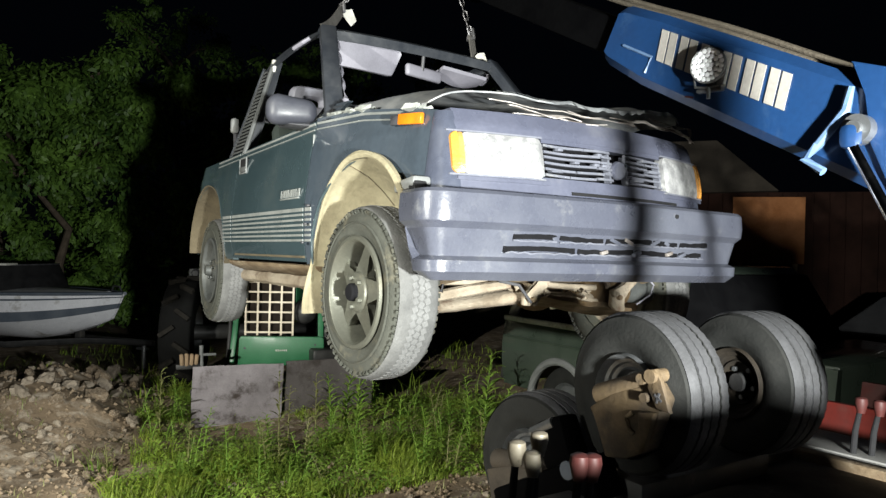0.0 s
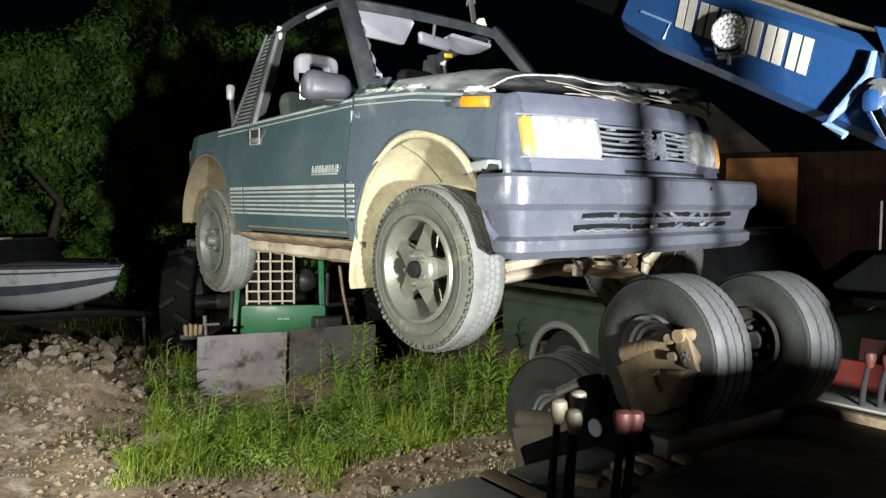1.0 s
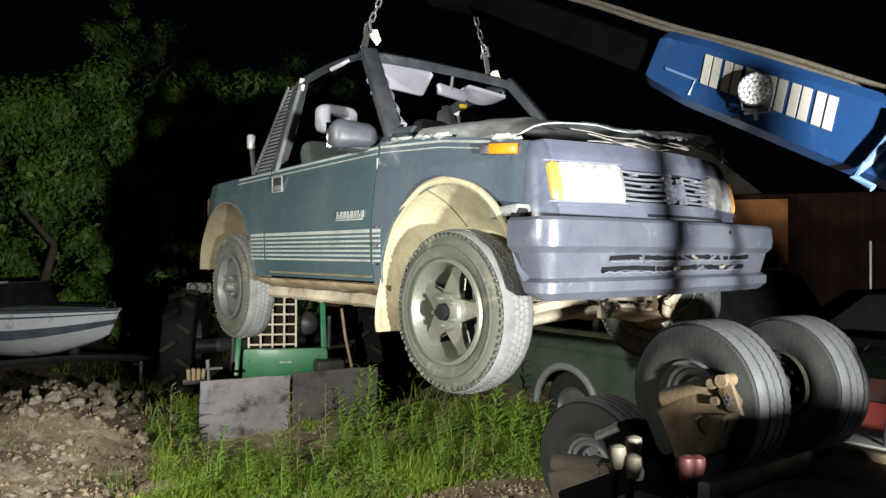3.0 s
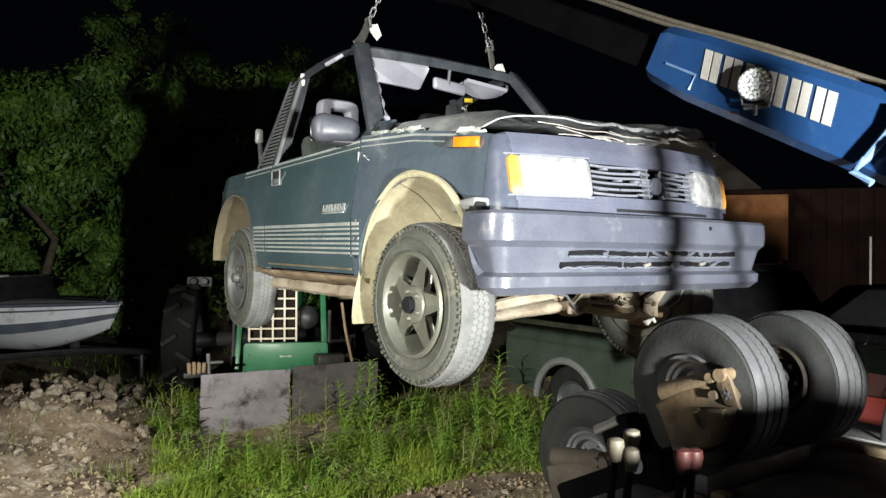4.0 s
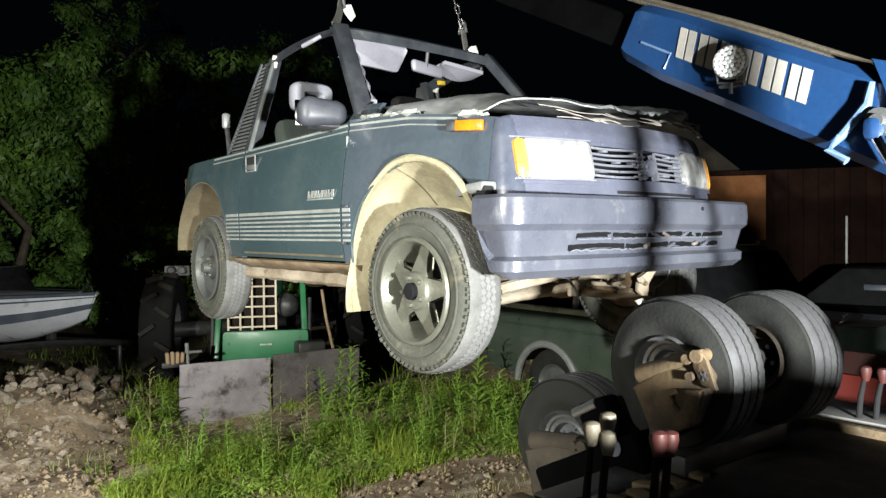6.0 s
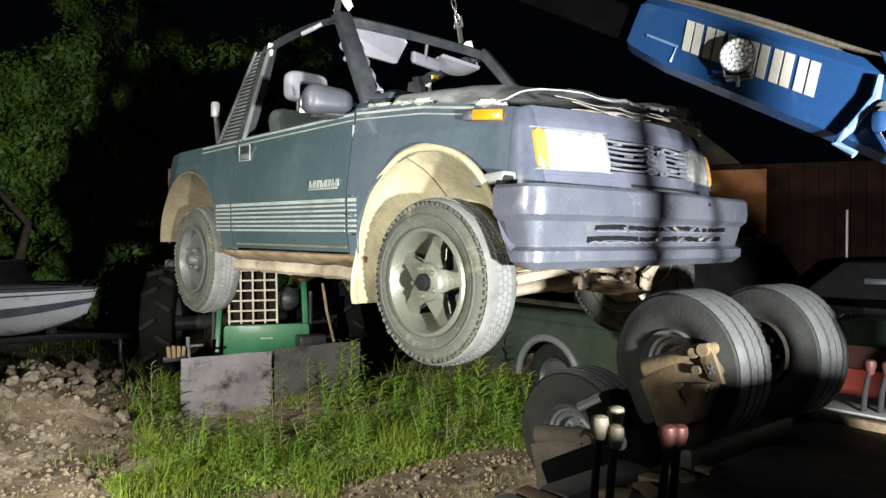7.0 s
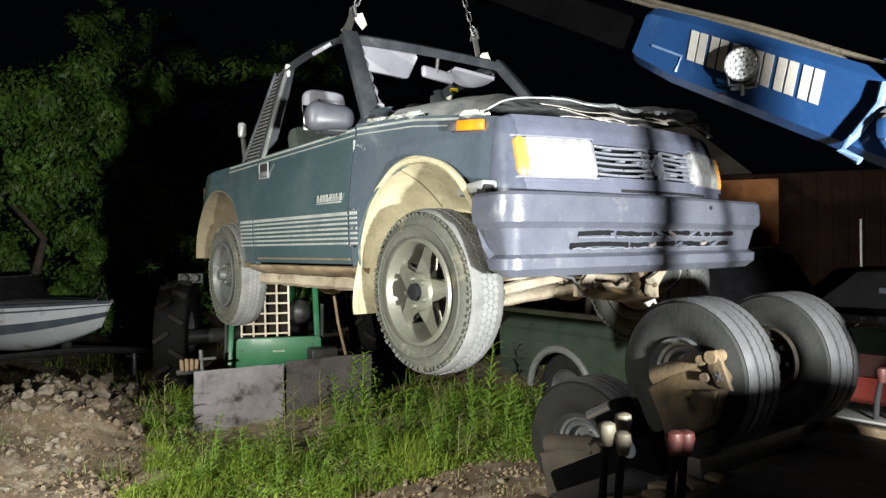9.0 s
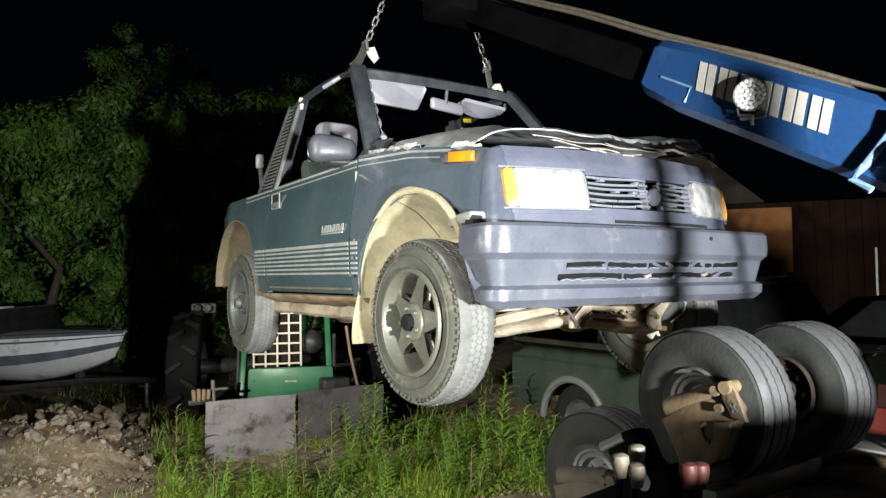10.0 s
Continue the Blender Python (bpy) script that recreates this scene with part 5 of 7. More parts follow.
# added box out of view, blocks the flood lamp from dolly and deck
cabinet = thing("shade_box", TRUCK_AT @ pose(-1.35, -0.19, 0.9), "unseen black box added to shade the deck's tail", "cabinet")
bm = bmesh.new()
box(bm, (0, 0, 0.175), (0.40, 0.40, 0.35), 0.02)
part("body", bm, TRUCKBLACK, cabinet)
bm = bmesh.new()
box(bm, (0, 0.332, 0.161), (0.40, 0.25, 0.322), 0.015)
part("low_shade_box", bm, TRUCKBLACK, cabinet)
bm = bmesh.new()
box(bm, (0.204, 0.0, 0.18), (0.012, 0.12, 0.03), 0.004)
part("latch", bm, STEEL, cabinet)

# invented pole out of view, casts the dark band over grille and bumper
pole = thing("shadow_pole", pose(1.135, 1.20, 0.86), "unseen slim pole added to cast a shadow band", "pole")
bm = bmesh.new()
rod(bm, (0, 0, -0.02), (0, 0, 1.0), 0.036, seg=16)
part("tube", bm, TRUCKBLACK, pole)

# control levers
def lever(a, b, z, knob, kind):
    t = thing("control_lever", TRUCK_AT @ pose(a, b, 0.86), kind + " knob on a thin steel control lever", "lever", "control levers")
    bm = bmesh.new()
    tube(bm, [(0.03, -0.005, -0.06), (0.015, 0, 0.12), (0, 0, z - 0.885)], [0.011, 0.010, 0.008], 10)
    part("shaft", bm, DARK, t)
    bm = bmesh.new()
    p = [(0.0, -0.030), (0.012, -0.030), (0.0165, -0.012), (0.0205, 0.006), (0.0185, 0.020), (0.010, 0.0245), (0.0, 0.025)]
    lathe(bm, p, 20, False, "Z")
    bmesh.ops.transform(bm, matrix=pose(-0.002, 0, z - 0.872), verts=bm.verts)
    part("knob", bm, knob, t)


for a, b, z in ((-0.285, -0.015, 1.147), (-0.268, -0.095, 1.152), (-0.315, -0.035, 1.128)):
    lever(a, b, z, IVORY, "worn ivory")
for a, b, z in ((-0.452, -0.034, 1.158), (-0.464, -0.056, 1.157)):
    lever(a, b, z, REDK, "faded red")
for a, b, z in ((-0.272, -1.560, 1.085), (-0.318, -1.590, 1.080)):
    lever(a, b, z, REDK, "faded red")


# dollies: small wheels on a frame, resting on the deck's tail
DOLLY = thing("tow_dolly", TRUCK_AT, "tow dolly with ribbed black wheels and tan cast arms", "tow dolly")


def dolly_wheel(m, label, rim_material):
    w = new("wheel")
    w.parent = DOLLY
    w.matrix_basis = m
    tagged(w, label)
    R, W = 0.228, 0.160
    prof = []
    for i in range(9):
        t = i / 8
        prof.append((lerp(0.112, R - 0.03, t), W / 2 + 0.012 * math.sin(t * math.pi) - 0.008 * (1 - t)))
    prof += [(R - 0.014, W / 2 - 0.004), (R - 0.003, W / 2 - 0.022)]
    for y in (0.032, 0.0, -0.032):
        prof += [(R, y + 0.012), (R, y + 0.004), (R - 0.007, y + 0.003), (R - 0.007, y - 0.003), (R, y - 0.004), (R, y - 0.012)]
    prof += [(R - 0.003, -W / 2 + 0.022), (R - 0.014, -W / 2 + 0.004)]
    for i in range(9):
        t = 1 - i / 8
        prof.append((lerp(0.112, R - 0.03, t), -W / 2 - 0.012 * math.sin(t * math.pi) + 0.008 * (1 - t)))
    bm = bmesh.new()
    lathe(bm, prof, 112)
    for v in bm.verts:   # zigzag grooves
        if abs(v.co.y) < 0.05 and math.hypot(v.co.x, v.co.z) > R - 0.01:
            v.co.y += 0.003 * (1 if round(math.atan2(v.co.z, v.co.x) * 112 / math.tau) % 2 else -1)
    ty = part("tyre", bm, BLACKTYRE, w, "ribbed black trailer tyre")
    bm = bmesh.new()
    lathe(bm, [(R - 0.006, W / 2 - 0.010), (R + 0.0012, W / 2 - 0.026), (R + 0.0016, W / 2 - 0.040), (R - 0.006, W / 2 - 0.044)], 72)
    part("shoulder_rib", bm, TREADB, w)
    for y in (0.016, -0.016, -0.052):
        bm = bmesh.new()
        lathe(bm, [(R - 0.006, y + 0.014), (R + 0.0014, y + 0.0132), (R + 0.0014, y - 0.0132), (R - 0.006, y - 0.014)], 112)
        for v in bm.verts:
            v.co.y += 0.0016 * (1 if round(math.atan2(v.co.z, v.co.x) * 112 / math.tau) % 2 else -1)
        part("tread_rib", bm, TREADB, w)
    bm = bmesh.new()
    lathe(bm, [(0.114, 0.078), (0.110, 0.088), (0.105, 0.080), (0.098, 0.066), (0.088, 0.062), (0.084, 0.054), (0.074, 0.050), (0.068, 0.056), (0.060, 0.030), (0.0, 0.026), (0.0, 0.01), (0.09, 0.01), (0.10, -0.07), (0.114, -0.078)], 48)
    rim = part("rim", bm, rim_material, w, "dull steel rim")
    bm = bmesh.new()
    rod(bm, (0, 0.02, 0), (0, 0.062, 0), 0.034, 0.028, 20)
    part("hub", bm, TRUCKBLACK, w)
    for k in range(5):
        a = k * math.tau / 5
        bm = bmesh.new()
        rod(bm, (0.048 * math.cos(a), 0.022, 0.048 * math.sin(a)), (0.048 * math.cos(a), 0.042, 0.048 * math.sin(a)), 0.008, seg=6)
        part("wheel_nut", bm, STEEL, w)
    return w


dolly_wheel(pose(-0.114, -0.640, 1.173, 0, 0, -4), "black ribbed dolly wheel with a steel rim, on the truck deck", STEEL)
# rim darkened in colour for the shade of the wheel before it
dolly_wheel(pose(-0.118, -1.150, 1.160, 0, 20, -9), "black dolly wheel with a brighter tread, behind another", SHADEDRIM)
dolly_wheel(pose(0.300, -0.640, 0.870, 0, 40, 4), "dark dusty dolly wheel hanging low at the tail", STEEL)


def knuckle(m, material, label, mark):
    """The cast arm that carries a dolly wheel."""
    k = new("arm")
    k.parent = DOLLY
    k.matrix_basis = m
    tagged(k, label)
    bm = bmesh.new()
    rod(bm, (0.11, 0.045, -0.035), (-0.09, 0.05, 0.045), 0.036, 0.030, 18)
    part("spindle_tube", bm, material, k)
    bm = bmesh.new()
    prism(bm, [(0.13, 0.03, -0.075), (0.02, 0.03, -0.005), (-0.13, 0.03, 0.045), (-0.165, 0.03, 0.0), (-0.14, 0.03, -0.07), (-0.11, 0.03, -0.155), (-0.03, 0.03, -0.20), (0.06, 0.03, -0.215), (0.075, 0.03, -0.13)], (0, 0.05, 0), 0.010)
    part("casting", bm, material, k)
    bm = bmesh.new()
    prism(bm, [(-0.115, 0.082, 0.080), (-0.145, 0.082, 0.088), (-0.165, 0.082, 0.055), (-0.200, 0.082, -0.030), (-0.150, 0.082, -0.022), (-0.118, 0.082, 0.03)], (0, 0.014, 0), 0.003)
    plate = part("ear_plate", bm, material, k)
    bm = bmesh.new()
    rod(bm, (-0.135, 0.05, 0.066), (-0.135, 0.108, 0.066), 0.020, seg=16)
    rod(bm, (-0.098, 0.06, 0.052), (-0.098, 0.104, 0.052), 0.016, seg=16)
    rod(bm, (-0.108, 0.06, 0.0), (-0.108, 0.102, 0.0), 0.014, seg=16)
    part("pin", bm, material, k)
    if mark:
        for sgn in (1, -1):
            bm = bmesh.new()
            box(bm, (-0.158, 0.0975, 0.008), (0.030, 0.0025, 0.006), 0.0, turn=pose(0, 0, 0, 0, 52 * sgn + 20, 0))
            part("painted_cross", bm, TRIM, k, "black painted X")
    bm = bmesh.new()
    prism(bm, [(-0.085, 0.082, -0.045), (-0.15, 0.082, -0.035), (-0.128, 0.082, -0.085), (-0.115, 0.082, -0.155), (-0.095, 0.082, -0.165)], (0, 0.016, 0), 0.004)
    part("rib", bm, material, k)
    bm = bmesh.new()
    tube(bm, [(-0.055, 0.085, -0.055), (-0.038, 0.09, -0.07), (-0.045, 0.09, -0.10), (-0.062, 0.085, -0.115)], 0.008, 6)
    part("lug", bm, material, k)
    bm = bmesh.new()
    rod(bm, (0, -0.09, 0), (0, 0.05, 0), 0.026, seg=16)
    part("axle_stub", bm, TRUCKBLACK, k)
    return k


knuckle(pose(-0.148, -0.575, 1.196) @ Matrix.Diagonal((0.88, 1, 0.9, 1)), TAN, "tan cast dolly arm with a black X mark", True)
# low arm: darker copy of the tan, with its shade in the colour
knuckle(pose(0.285, -0.575, 0.875, 0, -12, 0), mat("shaded_grimy_tan_steel", (0.048, 0.038, 0.027), (0.028, 0.022, 0.017), 0.8, 0.1, 8, 60, 0.3), "grimy cast dolly arm with shade in its colour", False)
beam = DOLLY
bm = bmesh.new()
a, b = Vector((-0.10, -0.50, 0.955)), Vector((0.30, -0.50, 0.745))
q = (b - a).to_track_quat("X", "Z").to_matrix().to_4x4()
box(bm, (0, 0, 0), ((b - a).length, 0.11, 0.12), 0.012)
bmesh.ops.transform(bm, matrix=Matrix.Translation((a + b) / 2) @ q, verts=bm.verts)
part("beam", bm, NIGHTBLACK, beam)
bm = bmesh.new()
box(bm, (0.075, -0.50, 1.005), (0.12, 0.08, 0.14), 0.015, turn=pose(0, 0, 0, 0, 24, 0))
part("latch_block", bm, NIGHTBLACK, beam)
bm = bmesh.new()
rod(bm, (0.165, -0.47, 1.015), (0.075, -0.47, 1.065), 0.017, seg=14)
part("latch_pin", bm, STEEL, beam)
bm = bmesh.new()
rod(bm, (-0.02, -0.435, 0.955), (-0.02, -0.43, 0.955), 0.026, seg=20)
part("badge", bm, BOATD, beam, "plain dark blue oval badge")
bm = bmesh.new()
box(bm, (-0.10, -0.88, 0.90), (0.14, 0.62, 0.07), 0.012)
part("cross_tube", bm, TRUCKBLACK, beam)

# ---- straps and chains that carry the car; they swing with it ----
def chain_link(bm, m):
    pts = [m @ Vector((0.013 * math.cos(a), 0, 0.013 * math.sin(a) + math.copysign(0.016, math.sin(a)))) for a in [(i + 0.5) * math.tau / 16 for i in range(16)]]
    tube(bm, pts, 0.0048, 6, True)


def lifting_strap(low, mid, top, label, tail):
    s = thing("lifting_strap", pose(0, 0, 0), label, "strap", "lifting straps")
    low, mid, top = Vector(low), Vector(mid), Vector(top)
    bm = bmesh.new()
    n = 14
    d = (mid - low).normalized()
    side = d.cross(Vector((0.9, 0.3, 0))).normalized() * 0.026
    thick = d.cross(side).normalized() * 0.004
    rows = []
    for i in range(n + 1):
        p = low.lerp(mid, i / n) + Vector((0, 0, -0.02 * math.sin(math.pi * i / n)))
        rows.append([bm.verts.new(p + side + thick), bm.verts.new(p - side + thick), bm.verts.new(p - side - thick), bm.verts.new(p + side - thick)])
    for a, b in zip(rows, rows[1:]):
        for k in range(4):
            bm.faces.new((a[k], a[(k + 1) % 4], b[(k + 1) % 4], b[k]))
    bm.faces.new(rows[0])
    bm.faces.new(rows[-1])
    part("webbing", bm, STRAP, s, "grimy woven webbing")
    length = (top - mid).length
    q = (top - mid).to_track_quat("Z", "Y").to_matrix().to_4x4()
    count = int(length / 0.043)
    for i in range(count):
        bm = bmesh.new()
        chain_link(bm, Matrix.Translation(mid.lerp(top, (i + 0.7) / count)) @ q @ pose(0, 0, 0, 0, 0, 90 * (i % 2) + 20))
        part("chain_link", bm, CHAINM, s)
    bm = bmesh.new()
    tube(bm, [mid + Vector((-0.03, 0, -0.02)), mid + Vector((-0.02, 0, 0.035)), mid + Vector((0.02, 0, 0.035)), mid + Vector((0.03, 0, -0.02))], 0.010, 8)
    rod(bm, mid + Vector((-0.035, 0, -0.02)), mid + Vector((0.035, 0, -0.02)), 0.010)
    part("shackle", bm, CHAINM, s, "steel shackle")
    bm = bmesh.new()
    t = Vector(tail)
    v = [(0, 0, 0), (0.0, 0.045, 0.012), (0.0, 0.075, -0.05), (0.0, 0.045, -0.085), (0.0, 0.018, -0.06), (0.0, -0.02, -0.02)]
    prism(bm, [t + Vector(p) for p in v], (0.006, 0, 0))
    part("tag", bm, WHITEP, s, "torn white paper tag")
    return s


STRAPS = [
    lifting_strap((0.13, -0.52, 1.545), (-0.20, -0.27, 1.79), (-0.06, -0.06, 2.42), "grimy lifting strap with chain and a white tag", (-0.19, -0.26, 1.785)),
    lifting_strap((-0.05, 0.58, 1.53), (-0.06, 0.53, 1.76), (-0.04, 0.26, 2.42), "grimy lifting strap with chain and a torn end", (-0.02, 0.555, 1.645)),
]

# ---- the yard behind: tractor with blade, boat, parked cars, barn ----
TR = pose(-1.72, 7.55, 0, 0, 0, 10)
tractor = thing("farm_tractor", TR, "old green farm tractor with a cream grille guard", "tractor")
bm = bmesh.new()
prism(bm, [(-0.44, 0, 0.28), (0.46, 0, 0.28), (0.45, 0, 0.56), (0.43, 0, 0.585), (-0.41, 0, 0.585), (-0.43, 0, 0.56)], (0, 0.05, 0), 0.008)
front = part("front_panel", bm, GREEN, tractor, "dented green front panel")
for i in range(6):
    bm = bmesh.new()
    box(bm, (-0.045 + i * 0.021, -0.003, 0.44), (0.012, 0.004, 0.018 if i not in (2, 3) else 0.012), 0)
    part("faded_mark", bm, WHITEP, front)
for x, z in ((-0.37, 0.46), (0.36, 0.50)):
    bm = bmesh.new()
    rod(bm, (x, -0.002, z), (x, 0.05, z), 0.012)
    part("bolt_hole", bm, TRIM, front)
grid = new("grille_guard")
grid.parent = tractor
for i in range(5):
    bm = bmesh.new()
    x = -0.385 + i * 0.124
    box(bm, (x, 0.14, 0.88), (0.021, 0.018, 0.60), 0.003)
    part("upright", bm, CREAM, grid)
for i in range(6):
    bm = bmesh.new()
    box(bm, (-0.137, 0.126, 0.615 + i * 0.108), (0.52, 0.014, 0.019), 0.003)
    part("crossbar", bm, CREAM, grid)
bm = bmesh.new()
box(bm, (-0.13, 0.30, 0.90), (0.50, 0.20, 0.62), 0.05)
part("radiator", bm, DARKCORE, tractor, "rusty radiator core")
bm = bmesh.new()
box(bm, (-0.08, 1.1, 0.98), (0.46, 1.4, 0.5), 0.09)
part("engine_hood", bm, GREEN, tractor)
for s, x in ((1, 0.42), (-1, -0.50)):
    bm = bmesh.new()
    a, b = Vector((x, 0.02, 0.30)), Vector((x - 0.03 * s, 0.35, 1.12))
    q = (b - a).to_track_quat("Z", "Y").to_matrix().to_4x4()
    box(bm, (0, 0, 0), (0.06, 0.08, (b - a).length), 0.010)
    bmesh.ops.transform(bm, matrix=Matrix.Translation((a + b) / 2) @ q, verts=bm.verts)
    part("loader_arm", bm, GREEN, tractor)
    bm = bmesh.new()
    rod(bm, (x + 0.04 * s, 0.0, 0.28), (x + 0.05 * s, 0.25, 0.9), 0.022)
    part("hydraulic_ram", bm, TRUCKBLACK, tractor)
bm = bmesh.new()
bmesh.ops.create_icosphere(bm, subdivisions=2, radius=0.14)
bmesh.ops.transform(bm, matrix=pose(0.22, 0.35, 0.82), verts=bm.verts)
part("pump", bm, TRUCKBLACK, tractor)
bm = bmesh.new()
tube(bm, [(0.60, 0.1, 1.0), (0.64, 0.06, 0.7), (0.71, 0.0, 0.37)], 0.016, 8)
part("lever", bm, WOOD, tractor, "brown wooden lever")
for i, (x, y, r, w, z) in enumerate(((-1.17, 0.95, 0.62, 0.34, 0.50), (0.98, 1.75, 0.62, 0.34, 0.50))):
    wheel = new("rear_wheel")
    wheel.parent = tractor
    wheel.matrix_basis = pose(x, y, z, 0, 0, 90)
    bm = bmesh.new()
    lathe(bm, tyre_mesh(r, w, r * 0.55), 40)
    ty = part("tyre", bm, DEEPRUBBER, wheel, "big lugged tractor tyre")
    for k in range(22):
        bm = bmesh.new()
        vs = box(bm, (0, 0, 0), (0.05, w * 0.55, 0.06), 0.008)
        bmesh.ops.transform(bm, matrix=spin(k * 360 / 22) @ pose(0, w * 0.22 * (1 if k % 2 else -1), r + 0.015, 0, 0, 35 * (1 if k % 2 else -1)), verts=vs)
        part("lug", bm, LUGMUD, wheel)
    bm = bmesh.new()
    lathe(bm, [(0.0, -0.05), (r * 0.5, -0.05), (r * 0.56, -w * 0.4), (r * 0.56, w * 0.4), (r * 0.5, 0.05), (0.0, 0.05)], 28, False)
    part("rim", bm, STEEL, wheel)
bm = bmesh.new()
rod(bm, (-1.17, 0.95, 0.5), (0.98, 1.75, 0.5), 0.09)
part("axle", bm, TRUCKBLACK, tractor)
for x in (-0.30, 0.14):
    wheel = new("front_wheel")
    wheel.parent = tractor
    wheel.matrix_basis = pose(x, 0.55, 0.18, 0, 0, 90)
    bm = bmesh.new()
    lathe(bm, tyre_mesh(0.30, 0.14, 0.17), 30)
    part("tyre", bm, BLACKTYRE, wheel)
bm = bmesh.new()
box(bm, (-0.08, 0.55, 0.25), (0.3, 0.1, 0.12), 0.02)
part("front_axle", bm, TRUCKBLACK, tractor)
bm = bmesh.new()
box(bm, (-1.10, 1.42, 1.17), (0.30, 0.08, 0.13), 0.02)
rack = part("lamp_bracket", bm, SUVTRIM, tractor, "grey bracket with two round lamps")
for x in (-1.16, -1.04):
    bm = bmesh.new()
    lathe(bm, [(0.0, -0.05), (0.035, -0.05), (0.05, -0.035), (0.05, 0.03), (0.0, 0.03)], 20, False)
    bmesh.ops.transform(bm, matrix=pose(x, 1.37, 1.18), verts=bm.verts)
    part("lamp", bm, SUVTRIM if x > -1.1 else TRIM, rack)

# dozer blade in two halves, on the ground before the tractor
blade = thing("plow_blade", pose(-2.344, 6.75, 0, 0, 0, 27.2), "scraped grey steel two-part plow blade on the ground", "plow blade")
for x0, x1, top, back in ((0.0, 0.86, 0.375, 0.0), (0.90, 1.83, 0.385, 0.05)):
    bm = bmesh.new()
    def fn(u, v):
        x = lerp(x0, x1, u)
        return Vector((x + 0.004 * math.sin(v * 8), back + 0.10 - 0.42 * (v - v * v) * 0.35 - 0.10 * v + 0.006 * noise.noise(Vector((x * 5, v * 4, 2))), lerp(-0.30, top, v) + 0.012 * noise.noise(Vector((x * 3, 0, 5))) * v))
    sheet(bm, 16, 12, fn, 0.02, (0, 1, 0))
    # second half is a darker copy of the steel: cast shade in its colour
    part("blade_half", bm, DARKPLOW if x0 else PLOW, blade, "half of the blade with shade in its colour" if x0 else "pale scraped half of the blade")
    bm = bmesh.new()
    box(bm, ((x0 + x1) / 2, 0.15, 0.10), (x1 - x0, 0.08, 0.06), 0.01)
    part("back_rib", bm, TRUCKBLACK, blade)
for i in range(4):
    bm = bmesh.new()
    box(bm, (-0.09 + i * 0.045, 0.12, 0.43), (0.036, 0.06, 0.125 - 0.012 * abs(i - 1)), 0.014, turn=pose(0, 0, 0, 0, -4 + 3 * i, 0))
    part("guide_tooth", bm, WOOD, blade, "worn pale guide tooth")
bm = bmesh.new()
box(bm, (-0.03, 0.14, 0.36), (0.22, 0.06, 0.05), 0.01)
part("tooth_carrier", bm, TRUCKBLACK, blade)
bm = bmesh.new()
rod(bm, (0.10, 0.14, 0.33), (0.09, 0.14, 0.56), 0.020)
box(bm, (0.15, 0.14, 0.47), (0.16, 0.03, 0.025), 0.006)
part("marker_rod", bm, SUVTRIM, blade)
for x in (0.5, 1.4):
    bm = bmesh.new()
    box(bm, (x, 0.55, 0.05), (0.09, 0.8, 0.10), 0.012)
    part("push_arm", bm, TRUCKBLACK, blade)
bm = bmesh.new()
box(bm, (1.35, 0.25, 0.40), (0.30, 0.2, 0.14), 0.03)
part("ballast_block", bm, TRUCKBLACK, blade)

# boat on its trailer: bow at the origin, x to the stern
BO = pose(-4.25, 9.2, -0.05, 0, 0, 163)
boat = thing("motor_boat", BO, "white motor boat with dark stripes on a trailer", "boat")
L = 4.6
def hull(u, v, out=0.0):
    x = L * u
    half = (0.86 + out) * (1 - (1 - min(u / 0.62, 1)) ** 2.2) + 0.02 + out
    keel = 0.26 + 0.32 * max(0, 1 - u / 0.30) ** 1.8
    top = 0.905 - 0.05 * min(u / 0.5, 1)
    z = lerp(keel, top, v)
    flare = 0.22 + 0.78 * min(v / 0.42, 1) ** 0.75 if v < 0.42 else 1.0 + 0.05 * (v - 0.42)
    return x - 0.16 * v * (1 - u) + 0.16 * (1 - u), half * flare, z
for s in (-1, 1):
    for name, v0, v1, m in (("hull_bottom", 0, 0.42, BOATW), ("hull_stripe", 0.42, 0.63, BOATD), ("hull_side", 0.63, 0.87, BOATW), ("thin_stripe", 0.87, 0.91, BOATD), ("hull_side", 0.91, 1.0, BOATW)):
        bm = bmesh.new()
        def fn(u, v):
            x, y, z = hull(u, lerp(v0, v1, v))
            return Vector((x, s * y, z))
        sheet(bm, 40, 6, fn, 0.03, (0.3, -s, 0))
        part(name, bm, m, boat)
    bm = bmesh.new()
    tube(bm, [Vector((hull(i / 30, 1)[0], s * hull(i / 30, 1)[1], 0.915 - 0.05 * min(i / 15, 1))) for i in range(31)], 0.024, 8)
    part("rub_rail", bm, BOATD, boat)
bm = bmesh.new()
sheet(bm, 20, 8, lambda u, v: Vector((lerp(0.25, 1.7, u), lerp(-1, 1, v) * (hull(lerp(0.25, 1.7, u) / L, 1)[1] - 0.05), 0.885 + 0.05 * math.sin(v * math.pi))), 0.03, (0, 0, -1))
part("foredeck", bm, BOATW, boat)
bm = bmesh.new()
def fn(u, v):
    a = lerp(-1.25, 1.25, u)
    return Vector((1.75 - 0.28 * math.cos(a) + 0.22 * v, 0.74 * math.sin(a), 0.89 + 0.34 * v))
sheet(bm, 20, 5, fn, 0.012, (1, 0, 0))
part("windscreen", bm, DARK, boat, "dark boat windscreen")
bm = bmesh.new()
tube(bm, [(1.98 - 0.28 * math.cos(a), 0.74 * math.sin(a), 1.235) for a in [lerp(-1.25, 1.25, i / 20) for i in range(21)]], 0.014, 6)
part("windscreen_frame", bm, TRIM, boat)
bm = bmesh.new()
